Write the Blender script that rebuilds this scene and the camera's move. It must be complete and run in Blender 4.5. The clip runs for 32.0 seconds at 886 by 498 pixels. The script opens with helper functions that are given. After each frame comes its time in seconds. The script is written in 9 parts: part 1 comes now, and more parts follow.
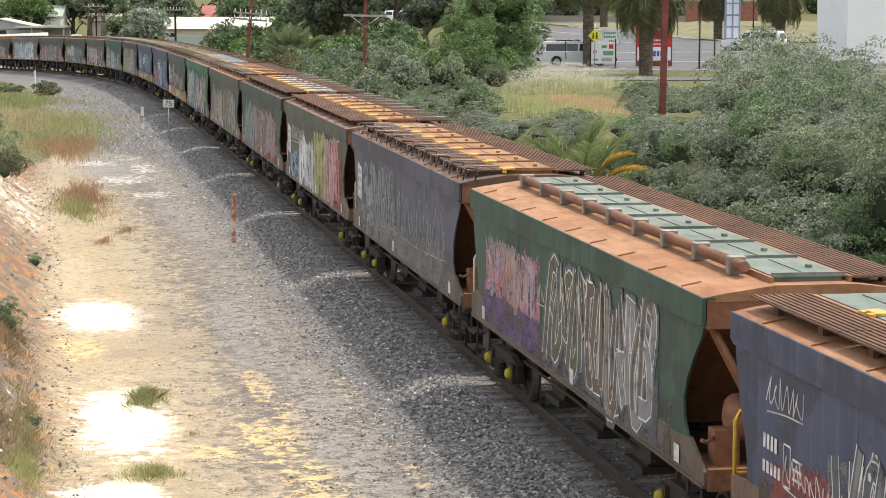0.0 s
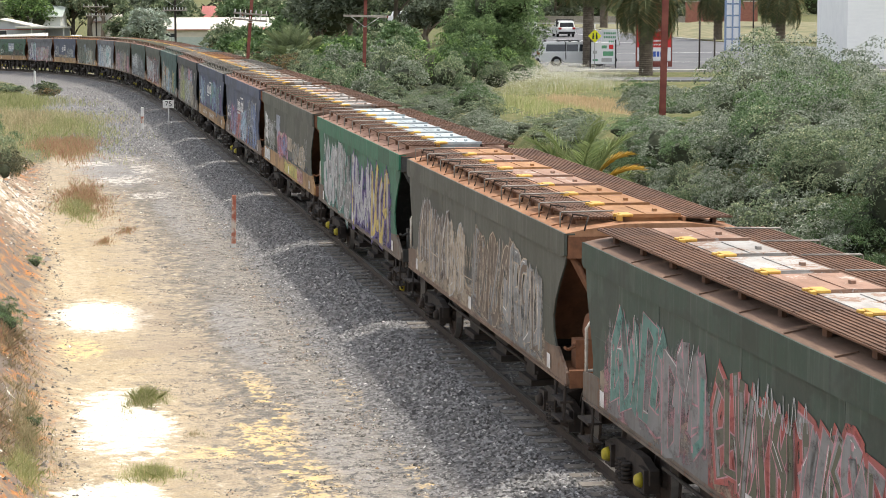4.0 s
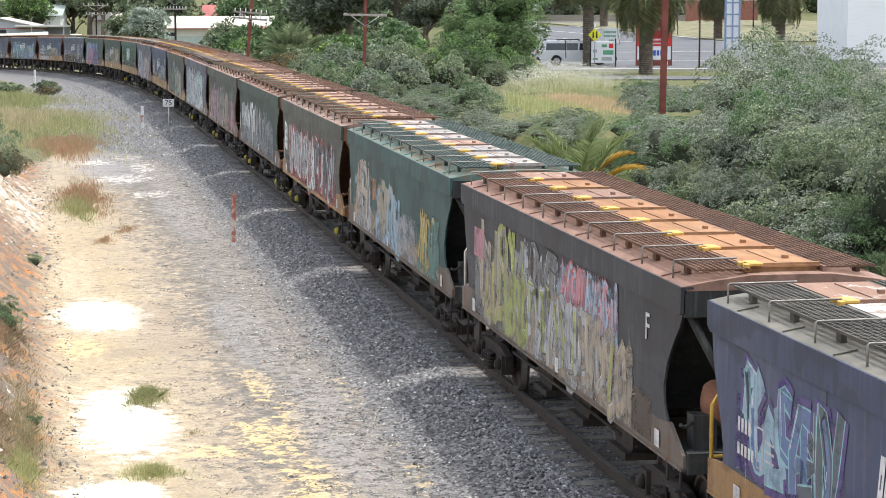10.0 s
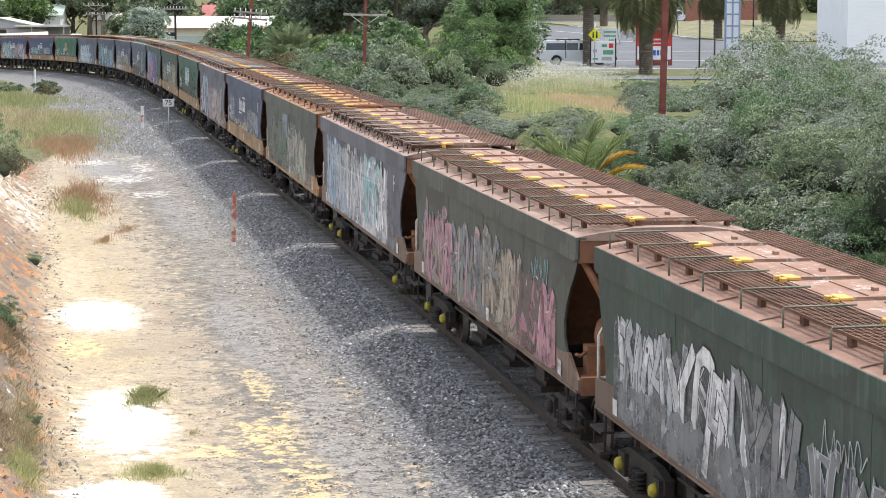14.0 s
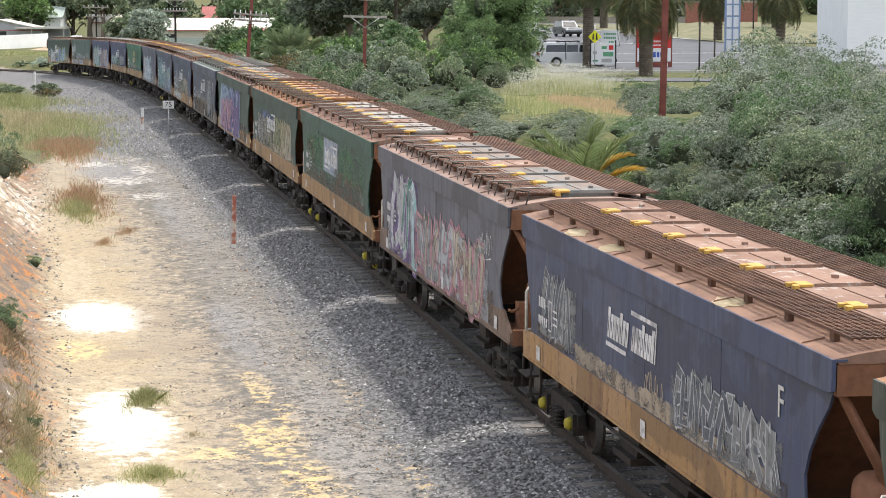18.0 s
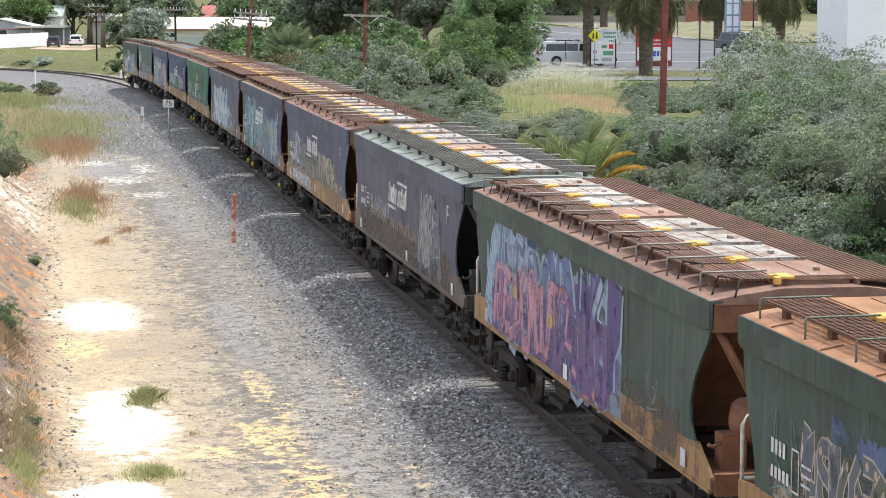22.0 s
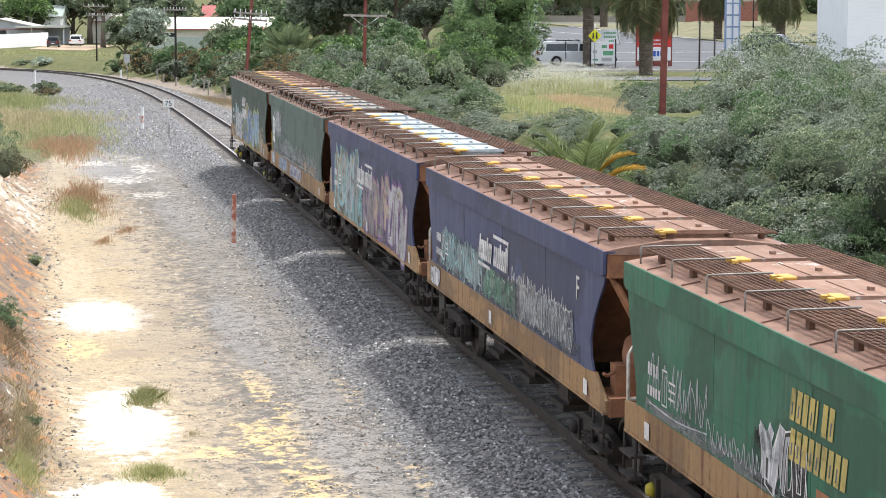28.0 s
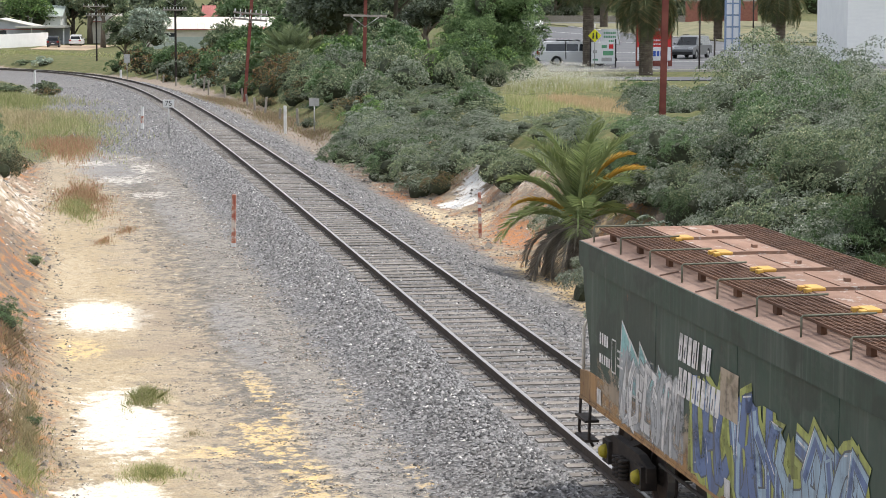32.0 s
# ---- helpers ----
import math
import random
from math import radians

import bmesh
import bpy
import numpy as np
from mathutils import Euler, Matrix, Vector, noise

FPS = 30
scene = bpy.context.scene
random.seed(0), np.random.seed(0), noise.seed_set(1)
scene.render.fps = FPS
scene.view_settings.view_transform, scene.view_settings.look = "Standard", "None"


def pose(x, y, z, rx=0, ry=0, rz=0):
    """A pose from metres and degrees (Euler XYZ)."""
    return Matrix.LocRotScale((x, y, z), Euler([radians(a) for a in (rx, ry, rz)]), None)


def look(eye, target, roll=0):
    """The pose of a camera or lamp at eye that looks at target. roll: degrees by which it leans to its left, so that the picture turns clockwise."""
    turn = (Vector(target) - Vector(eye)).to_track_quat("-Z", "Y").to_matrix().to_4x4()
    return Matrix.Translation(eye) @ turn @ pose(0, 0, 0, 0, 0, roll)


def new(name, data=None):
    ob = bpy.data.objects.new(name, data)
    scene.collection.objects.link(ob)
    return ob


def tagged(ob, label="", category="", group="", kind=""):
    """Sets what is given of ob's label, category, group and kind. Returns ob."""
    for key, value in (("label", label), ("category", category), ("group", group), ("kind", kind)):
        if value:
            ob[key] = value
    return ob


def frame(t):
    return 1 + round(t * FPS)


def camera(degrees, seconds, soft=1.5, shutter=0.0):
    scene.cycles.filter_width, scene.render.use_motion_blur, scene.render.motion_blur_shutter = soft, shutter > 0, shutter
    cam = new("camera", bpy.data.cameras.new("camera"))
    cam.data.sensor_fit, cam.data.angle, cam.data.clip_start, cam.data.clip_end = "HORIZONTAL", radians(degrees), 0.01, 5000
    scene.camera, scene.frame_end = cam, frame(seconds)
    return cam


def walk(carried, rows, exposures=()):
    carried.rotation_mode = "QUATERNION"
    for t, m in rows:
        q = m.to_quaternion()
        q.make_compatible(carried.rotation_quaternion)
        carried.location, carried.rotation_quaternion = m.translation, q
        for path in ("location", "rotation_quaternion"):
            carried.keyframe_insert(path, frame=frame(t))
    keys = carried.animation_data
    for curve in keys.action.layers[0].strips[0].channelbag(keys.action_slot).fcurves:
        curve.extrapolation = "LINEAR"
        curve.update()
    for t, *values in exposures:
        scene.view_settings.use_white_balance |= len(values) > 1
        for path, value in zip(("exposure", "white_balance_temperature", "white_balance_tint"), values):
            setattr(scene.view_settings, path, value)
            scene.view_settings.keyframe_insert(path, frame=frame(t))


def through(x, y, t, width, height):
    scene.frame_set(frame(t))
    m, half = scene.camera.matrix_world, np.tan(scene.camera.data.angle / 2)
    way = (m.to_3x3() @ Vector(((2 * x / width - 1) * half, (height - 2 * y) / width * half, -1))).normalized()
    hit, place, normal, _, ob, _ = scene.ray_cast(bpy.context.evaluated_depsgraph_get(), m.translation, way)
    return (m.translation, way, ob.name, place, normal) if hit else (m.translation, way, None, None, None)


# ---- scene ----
# A long freight train of covered hopper wagons in a shallow cutting, seen from a height of about seven metres.
TILT = 6.3931
cam = camera(20.794, 32.0, soft=0.9)
# small nods of the camera, in thousandths of a degree
NODS = ((0, 0), (1.2, 0), (1.6, 14), (2.1, 0), (3.2, 5), (5.4, 16), (7.0, 17), (7.6, 4), (8.4, 2), (9.2, -14), (11, -20),
        (11.7, -38), (12.2, -36), (12.8, -22), (14.0, -20), (14.6, 0), (16.5, 16), (17.2, 26), (18.4, 20), (19.1, 4), (20, 0), (32, 0))
walk(cam, [(t, pose(0, 0, 7.033, 90 - TILT + n * 0.001)) for t, n in NODS], exposures=[(0, 0.26, 7050, 10), (3, 0.28, 7000, 10), (6, 0.36, 6600, 10), (9, 0.46, 6450, 10), (14, 0.43, 6400, 10), (18, 0.3, 6600, 10), (21, 0.35, 6500, 10), (24, 0.4, 6350, 10), (28.5, 0.42, 6450, 10), (30, 0.4, 6450, 10), (31, 0.29, 6500, 10), (32, 0.04, 6600, 10)])

# ---- light: hazy sun from the far right, bright sky ----
SUN_TO = Vector((0.35, 0.06, 1.0)).normalized()
sun = new("sun", bpy.data.lights.new("sun", "SUN"))
sun.data.energy, sun.data.angle, sun.data.color = 2.55, radians(2.0), (1.0, 0.96, 0.9)
sun.matrix_world = look(SUN_TO * 200, (0, 0, 0))
world = bpy.data.worlds.new("sky")
scene.world = world
world.use_nodes = True
_n, _l = world.node_tree.nodes, world.node_tree.links
_sky = _n.new("ShaderNodeTexSky")
_sky.sky_type, _sky.sun_disc = "NISHITA", False
_sky.sun_elevation = math.asin(SUN_TO.z)
_sky.sun_rotation = math.atan2(SUN_TO.x, SUN_TO.y)
_sky.air_density, _sky.dust_density, _sky.ozone_density = 1.0, 2.6, 1.2
_bg = _n["Background"]
_bg.inputs["Strength"].default_value = 0.295
_haze = _n.new("ShaderNodeHueSaturation")
_haze.inputs["Saturation"].default_value = 0.4
_l.new(_sky.outputs["Color"], _haze.inputs["Color"])
_l.new(_haze.outputs["Color"], _bg.inputs["Color"])


# ---- node materials ----
class Net:
    """Short hand for shader nodes."""

    def __init__(self, name):
        self.mat = bpy.data.materials.new(name)
        self.mat.use_nodes = True
        self.n, self.l = self.mat.node_tree.nodes, self.mat.node_tree.links
        self.b = self.n["Principled BSDF"]

    def put(self, sock, v):
        if isinstance(v, bpy.types.NodeSocket):
            self.l.new(v, sock)
        elif isinstance(v, (tuple, list)) and sock.type == "RGBA":
            sock.default_value = (*v[:3], 1)
        else:
            sock.default_value = v

    def coord(self, spread=True, scale=(1, 1, 1)):
        tc = self.n.new("ShaderNodeTexCoord")
        out = tc.outputs["Object"]
        if spread:
            oi = self.n.new("ShaderNodeObjectInfo")
            mul = self.n.new("ShaderNodeVectorMath")
            mul.operation = "MULTIPLY_ADD"
            mul.inputs[1].default_value = (1, 1, 1)
            self.l.new(out, mul.inputs[0])
            sc = self.n.new("ShaderNodeVectorMath")
            sc.operation = "SCALE"
            sc.inputs[0].default_value = (37.0, 91.0, 53.0)
            self.l.new(oi.outputs["Random"], sc.inputs["Scale"])
            self.l.new(sc.outputs[0], mul.inputs[2])
            out = mul.outputs[0]
        if scale != (1, 1, 1):
            mp = self.n.new("ShaderNodeMapping")
            mp.inputs["Scale"].default_value = scale
            self.l.new(out, mp.inputs["Vector"])
            out = mp.outputs[0]
        return out

    def noise(self, vec, scale, detail=5, rough=0.6, dist=0.0):
        nd = self.n.new("ShaderNodeTexNoise")
        self.put(nd.inputs["Vector"], vec)
        for k, v in (("Scale", scale), ("Detail", detail), ("Roughness", rough), ("Distortion", dist)):
            nd.inputs[k].default_value = v
        return nd.outputs["Fac"]

    def voro(self, vec, scale, out="Distance"):
        nd = self.n.new("ShaderNodeTexVoronoi")
        self.put(nd.inputs["Vector"], vec)
        nd.inputs["Scale"].default_value = scale
        return nd.outputs[out]

    def step(self, v, a, b):
        nd = self.n.new("ShaderNodeMapRange")
        nd.interpolation_type = "SMOOTHSTEP"
        self.put(nd.inputs["Value"], v)
        nd.inputs["From Min"].default_value, nd.inputs["From Max"].default_value = a, b
        return nd.outputs["Result"]

    def math(self, op, a, b=0.0):
        nd = self.n.new("ShaderNodeMath")
        nd.operation = op
        self.put(nd.inputs[0], a)
        self.put(nd.inputs[1], b)
        return nd.outputs[0]

    def mix(self, fac, a, b):
        nd = self.n.new("ShaderNodeMix")
        nd.data_type = "RGBA"
        self.put(nd.inputs["Factor"], fac)
        self.put(nd.inputs["A"], a)
        self.put(nd.inputs["B"], b)
        return nd.outputs["Result"]

    def join(self, x, y, z=0.0):
        nd = self.n.new("ShaderNodeCombineXYZ")
        for k, q in enumerate((x, y, z)):
            self.put(nd.inputs[k], q)
        return nd.outputs[0]

    def attr(self, name):
        nd = self.n.new("ShaderNodeAttribute")
        nd.attribute_name = name
        return nd.outputs["Fac"]

    def vary(self, col, amount, island=False):
        nd = self.n.new("ShaderNodeNewGeometry" if island else "ShaderNodeObjectInfo")
        src = nd.outputs["Random Per Island" if island else "Random"]
        hs = self.n.new("ShaderNodeHueSaturation")
        mr = self.n.new("ShaderNodeMapRange")
        self.put(mr.inputs["Value"], src)
        mr.inputs["To Min"].default_value, mr.inputs["To Max"].default_value = 1 - amount, 1 + amount
        self.l.new(mr.outputs[0], hs.inputs["Value"])
        self.put(hs.inputs["Color"], col)
        return hs.outputs[0]

    def done(self, col, rough=0.8, metal=0.0, bump=None, strength=0.3, dist=0.02, spec=0.4):
        self.put(self.b.inputs["Base Color"], col)
        self.put(self.b.inputs["Roughness"], rough)
        self.put(self.b.inputs["Metallic"], metal)
        self.b.inputs["Specular IOR Level"].default_value = spec
        if bump is not None:
            bn = self.n.new("ShaderNodeBump")
            bn.inputs["Strength"].default_value, bn.inputs["Distance"].default_value = strength, dist
            self.put(bn.inputs["Height"], bump)
            self.l.new(bn.outputs[0], self.b.inputs["Normal"])
        return self.mat


MATS = {}


def plain(name, c1, c2, rough=0.7, metal=0.0, scale=6.0, bump=0.25, grain=40.0, vary=0.0, stain=None, stain_at=0.6, spec=0.4):
    """A surface of two tones with fine grain, and stains where given."""
    if name in MATS:
        return MATS[name]
    g = Net(name)
    v = g.coord()
    n1, n2 = g.noise(v, scale), g.noise(v, grain, 3)
    col = g.mix(g.step(n1, 0.3, 0.7), c1, c2)
    col = g.mix(g.math("MULTIPLY", n2, 0.35), col, tuple(0.6 * q for q in c1))
    if stain:
        col = g.mix(g.step(g.noise(v, scale * 0.35, 7, 0.7), stain_at, stain_at + 0.12), col, stain)
    if vary:
        col = g.vary(col, vary)
    MATS[name] = g.done(col, rough, metal, n2, bump, 0.01, spec)
    return MATS[name]


def paint(name, c, rust=(0.16, 0.065, 0.03), wear=0.62, fade=0.35):
    """Weathered wagon paint: faded clouds, rust streaks running down and grime."""
    key = "paint_" + name
    if key in MATS:
        return MATS[key]
    g = Net(key)
    v = g.coord()
    streak = g.noise(g.coord(True, (5, 5, 0.45)), 1.0, 6, 0.65)
    big, fine = g.noise(v, 0.7, 4), g.noise(v, 9, 7, 0.7)
    pale = tuple(q * 0.75 + 0.075 for q in c)
    col = g.mix(g.math("MULTIPLY", g.step(big, 0.35, 0.7), fade), c, pale)
    col = g.mix(g.math("MULTIPLY", g.step(streak, 0.46, 0.66), 0.6), col, tuple(0.4 * q + 0.014 for q in c))
    col = g.mix(g.math("MULTIPLY", g.step(g.noise(g.coord(True, (9, 9, 0.25)), 1.0, 5, 0.7), 0.52, 0.66), 0.4), col, tuple(0.7 * q + 0.1 for q in c))
    col = g.mix(g.math("MULTIPLY", g.step(g.noise(g.coord(True, (1, 1, 1.6)), 1.7, 7, 0.7), 0.54, 0.62), 0.3), col, tuple(0.5 * q + 0.06 for q in c))
    col = g.mix(g.math("MULTIPLY", g.step(g.noise(g.coord(True, (1.0, 1.0, 1.5)), 0.55, 3, 0.5), 0.52, 0.56), 0.55), col, tuple(0.35 * q + 0.012 for q in c))
    col = g.mix(g.step(g.math("ADD", g.math("MULTIPLY", streak, 0.5), g.math("MULTIPLY", fine, 0.5)), wear, wear + 0.06), col, rust)
    col = g.mix(g.math("MULTIPLY", g.step(fine, 0.45, 0.75), 0.3), col, (0.1, 0.095, 0.09))
    MATS[key] = g.done(g.vary(col, 0.08), g.mix(fine, (0.5,) * 3, (0.8,) * 3), 0.0, g.noise(v, 2.2, 3), 0.25, 0.02, 0.35)
    return MATS[key]


def rusty(name, c1, c2, c3=None, at=0.5):
    """Rusted or dusty roof steel."""
    key = "roof_" + name
    if key in MATS:
        return MATS[key]
    g = Net(key)
    v = g.coord()
    n1, n2, n3 = g.noise(v, 0.9, 6, 0.65), g.noise(v, 14, 5, 0.7), g.noise(g.coord(True, (1, 5, 5)), 1.2, 5)
    col = g.mix(g.step(n1, 0.36, 0.62), c1, c2)
    col = g.mix(g.math("MULTIPLY", g.step(n3, 0.42, 0.7), 0.55), col, tuple(0.5 * q for q in c1))
    if c3:
        col = g.mix(g.step(g.math("ADD", g.math("MULTIPLY", g.noise(v, 2.6, 6, 0.7), 0.7), g.math("MULTIPLY", n2, 0.3)), at, at + 0.05), col, c3)
    col = g.mix(g.math("MULTIPLY", n2, 0.5), col, tuple(0.55 * q for q in c2))
    MATS[key] = g.done(g.vary(col, 0.12), 0.85, 0.0, n2, 0.35, 0.01, 0.3)
    return MATS[key]


def leafy(name, c1, c2, c3=None, share=0.2, through=0.25):
    """Leaves: every leaf its own shade, some pale or dry."""
    key = "leaf_" + name
    if key in MATS:
        return MATS[key]
    g = Net(key)
    geo = g.n.new("ShaderNodeNewGeometry")
    r = geo.outputs["Random Per Island"]
    col = g.mix(r, c1, c2)
    if c3:
        col = g.mix(g.step(g.math("FRACT", g.math("MULTIPLY", r, 17.3)), 1 - share, 1 - share + 0.02), col, c3)
    col = g.vary(col, 0.18)
    big = g.noise(g.coord(), 1.3, 2)
    col = g.mix(g.math("MULTIPLY", g.step(big, 0.4, 0.7), 0.35), col, tuple(0.55 * q for q in c1))
    col = g.mix(g.math("MULTIPLY", g.step(g.noise(g.coord(), 4.5, 3), 0.5, 0.64), 0.5), col, tuple(0.75 * q for q in c1))
    m = g.done(col, 0.6, 0.0, None, spec=0.3)
    tr = g.n.new("ShaderNodeBsdfTranslucent")
    g.put(tr.inputs["Color"], col)
    ms = g.n.new("ShaderNodeMixShader")
    ms.inputs[0].default_value = through
    g.l.new(g.b.outputs[0], ms.inputs[1])
    g.l.new(tr.outputs[0], ms.inputs[2])
    g.l.new(ms.outputs[0], g.n["Material Output"].inputs["Surface"])
    MATS[key] = m
    return m


# ---- mesh helpers ----
def box(bm, x0, x1, y0, y1, z0, z1, mi=0):
    v = [bm.verts.new((x, y, z)) for x in (x0, x1) for y in (y0, y1) for z in (z0, z1)]
    for q in ((0, 1, 3, 2), (4, 6, 7, 5), (0, 4, 5, 1), (2, 3, 7, 6), (0, 2, 6, 4), (1, 5, 7, 3)):
        bm.faces.new([v[i] for i in q]).material_index = mi
    return v


def tube(bm, pts, r, seg=6, mi=0, r2=None):
    """A round bar along a line of points."""
    pts = [Vector(p) for p in pts]
    rings = []
    for i, p in enumerate(pts):
        d = (pts[min(i + 1, len(pts) - 1)] - pts[max(i - 1, 0)]).normalized()
        a = d.cross(Vector((0, 0, 1)) if abs(d.z) < 0.9 else Vector((1, 0, 0))).normalized()
        b = d.cross(a)
        rr = r if r2 is None else r + (r2 - r) * i / (len(pts) - 1)
        rings.append([bm.verts.new(p + rr * (math.cos(2 * math.pi * k / seg) * a + math.sin(2 * math.pi * k / seg) * b)) for k in range(seg)])
    for q, w in zip(rings, rings[1:]):
        for k in range(seg):
            f = bm.faces.new((q[k], q[(k + 1) % seg], w[(k + 1) % seg], w[k]))
            f.material_index, f.smooth = mi, True
    bm.faces.new(rings[0][::-1]).material_index = mi
    bm.faces.new(rings[-1]).material_index = mi


def prism(bm, outline, a, b, axis="y", mi=0):
    """An outline of (u, w) pairs carried from a to b along an axis."""
    def at(u, w, t):
        return (u, t, w) if axis == "y" else (t, u, w) if axis == "x" else (u, w, t)
    p = [bm.verts.new(at(u, w, a)) for u, w in outline]
    q = [bm.verts.new(at(u, w, b)) for u, w in outline]
    n = len(p)
    for i in range(n):
        bm.faces.new((p[i], p[(i + 1) % n], q[(i + 1) % n], q[i])).material_index = mi
    bm.faces.new(p[::-1]).material_index = mi
    bm.faces.new(q).material_index = mi


def mesh_of(name, bm, bevel=0.0):
    if bevel:
        bmesh.ops.bevel(bm, geom=list(bm.edges), offset=bevel, segments=1, affect="EDGES", clamp_overlap=True)
    bmesh.ops.recalc_face_normals(bm, faces=bm.faces)
    me = bpy.data.meshes.new(name)
    bm.to_mesh(me)
    bm.free()
    return me


def raw_mesh(name, verts, faces, smooth=False):
    me = bpy.data.meshes.new(name)
    me.from_pydata(verts, [], faces)
    if smooth:
        me.shade_smooth()
    return me


def hang(name, me, mats, parent=None, label="", m=None):
    """An object on a mesh that may be shared; its materials belong to the object."""
    ob = new(name, me)
    mats = mats if isinstance(mats, (list, tuple)) else [mats]
    while len(me.materials) < len(mats):
        me.materials.append(mats[len(me.materials)])
    for slot, mm in zip(ob.material_slots, mats):
        slot.link, slot.material = "OBJECT", mm
    if parent is not None:
        ob.parent = parent
    if m is not None:
        ob.matrix_basis = m
    if label:
        ob["label"] = label
    return ob


def part(name, bm, material, parent, label="", bevel=0.0):
    return hang(name, mesh_of(name, bm, bevel), material, parent, label)


def thing(name, m, label, category, group="", kind=""):
    ob = new(name)
    ob.matrix_basis = m
    ob.empty_display_size = 0.3
    return tagged(ob, label, category, group, kind)


def words(body, size, thick=0.004):
    """Letters as a mesh in the xz plane, facing -y, centred."""
    cu = bpy.data.curves.new("letters", "FONT")
    cu.body, cu.size, cu.extrude, cu.align_x, cu.align_y = body, size, thick, "CENTER", "CENTER"
    tmp = bpy.data.objects.new("letters", cu)
    scene.collection.objects.link(tmp)
    me = bpy.data.meshes.new_from_object(tmp.evaluated_get(bpy.context.evaluated_depsgraph_get()))
    bpy.data.objects.remove(tmp)
    me.transform(pose(0, 0, 0, 90))
    return me


# ---- the line of the track: curvature over its length, z = 0 at the rail head ----
S = np.arange(-520.0, 560.0, 0.5)
K = np.interp(S, [0, 60, 90, 120, 150, 180, 215, 250, 420, 460],
              [-0.00035, 0.00009, -0.00002, 0.00021, 0.00097, 0.00143, 0.00241, 0.0022, 0.0022, 0.0])
K[S < 0] = -0.00035 * np.clip(1 + S[S < 0] / 60, 0, 1)
_i0 = int(np.argmin(abs(S)))
HEAD = np.concatenate([[0], np.cumsum((K[1:] + K[:-1]) * 0.25)])
HEAD += 0.17508 - HEAD[_i0]
_dx, _dy = -np.sin(HEAD) * 0.5, np.cos(HEAD) * 0.5
TX = np.concatenate([[0], np.cumsum((_dx[1:] + _dx[:-1]) / 2)])
TY = np.concatenate([[0], np.cumsum((_dy[1:] + _dy[:-1]) / 2)])
TX += 5.7695 - TX[_i0]
TY += 20.0 - TY[_i0]


def on_track(s, lat=0.0):
    """Place and heading at s metres along the track, lat metres to its right."""
    x, y, a = np.interp(s, S, TX), np.interp(s, S, TY), np.interp(s, S, HEAD)
    return x + lat * np.cos(a), y + lat * np.sin(a), a


def fall(s):
    """The line falls away beyond the cutting."""
    u = np.clip(np.asarray(s, float) - 30, 0, 235)
    return -0.00019 * u - 0.0000569 * u * u


def to_track(x, y):
    """Along and sideways of the track for arrays of places."""
    x, y = np.asarray(x, float), np.asarray(y, float)
    sel = slice(_i0 - 160, _i0 + 760, 4)
    px, py, ps, pa = TX[sel], TY[sel], S[sel], HEAD[sel]
    out_s, out_d = np.empty(x.shape), np.empty(x.shape)
    for i in range(0, x.size, 4000):
        fx, fy = x.flat[i:i + 4000], y.flat[i:i + 4000]
        k = ((fx[:, None] - px) ** 2 + (fy[:, None] - py) ** 2).argmin(1)
        rx, ry = fx - px[k], fy - py[k]
        out_s.flat[i:i + 4000] = ps[k] - np.sin(pa[k]) * rx + np.cos(pa[k]) * ry
        out_d.flat[i:i + 4000] = np.cos(pa[k]) * rx + np.sin(pa[k]) * ry
    return out_s, out_d


def smooth(v, a, b):
    t = np.clip((v - a) / (b - a), 0, 1)
    return t * t * (3 - 2 * t)


def rough_field(x, y, seed=0):
    """Cheap lumps for terrain, in metres, about -1 to 1."""
    return (np.sin(0.9 * x + 1.3 * y + seed) + np.sin(2.1 * x - 1.7 * y + 2 * seed) + np.sin(3.9 * y + 2.6 * x + seed * 3)
            + np.sin(6.1 * x - 5.3 * y + seed) * 0.6) / 3.6


def ground_z(x, y):
    x, y = np.asarray(x, float), np.asarray(y, float)
    s, d = to_track(x, y)
    base = fall(s)
    far = base + (1.0 - base) * smooth(x, -14, 2) * smooth(y, 85, 140)
    left = -0.179 - 0.381 * smooth(-d, 1.6, 3.3) - 0.06 * smooth(-d, 4, 6) + 0.2 * smooth(-d, 8, 14) * smooth(s, 80, 110)
    bank_l = np.interp(s, [-40, 58, 70, 82], [3.6, 3.1, 2.3, 0.0]) * smooth(-d, 8.4 + 0.35 * np.sin(s * 0.4), 12.6)
    right = -0.179 - 0.421 * smooth(d, 1.6, 3.3)
    top = np.interp(s, [-40, 30, 50, 62, 80, 100, 125, 160], [3.4, 3.0, 2.4, 2.0, 1.6, 1.2, 0.9, 0.5])
    bank_r = (top + 0.6) * smooth(d, 4.3 + 0.3 * np.sin(s * 0.55), 9.0)
    z = np.where(d < 0, left + bank_l + 0.035 * rough_field(d * 1.5, s * 0.4, 1) * smooth(-d, 4, 7)
                 + (0.2 * rough_field(d, s * 0.7, 2) + 0.1 * rough_field(d * 2.7, s * 2.1, 5)) * smooth(-d, 8.7, 10) * smooth(-s, -95, -75),
                 right + bank_r + 0.2 * rough_field(x, y, 3) * smooth(d, 4.4, 6))
    z = z + base
    z = z + (far - z) * smooth(d, 12, 26) * (d > 0)
    z = z + (base - z) * smooth(-d, 25, 60) * (d < 0)
    z = z + 0.85 * np.exp(-((x - 13) / 5.5) ** 2 - ((y - 84) / 11) ** 2)
    return z + 0.02 * np.clip(y - 430, 0, 120)


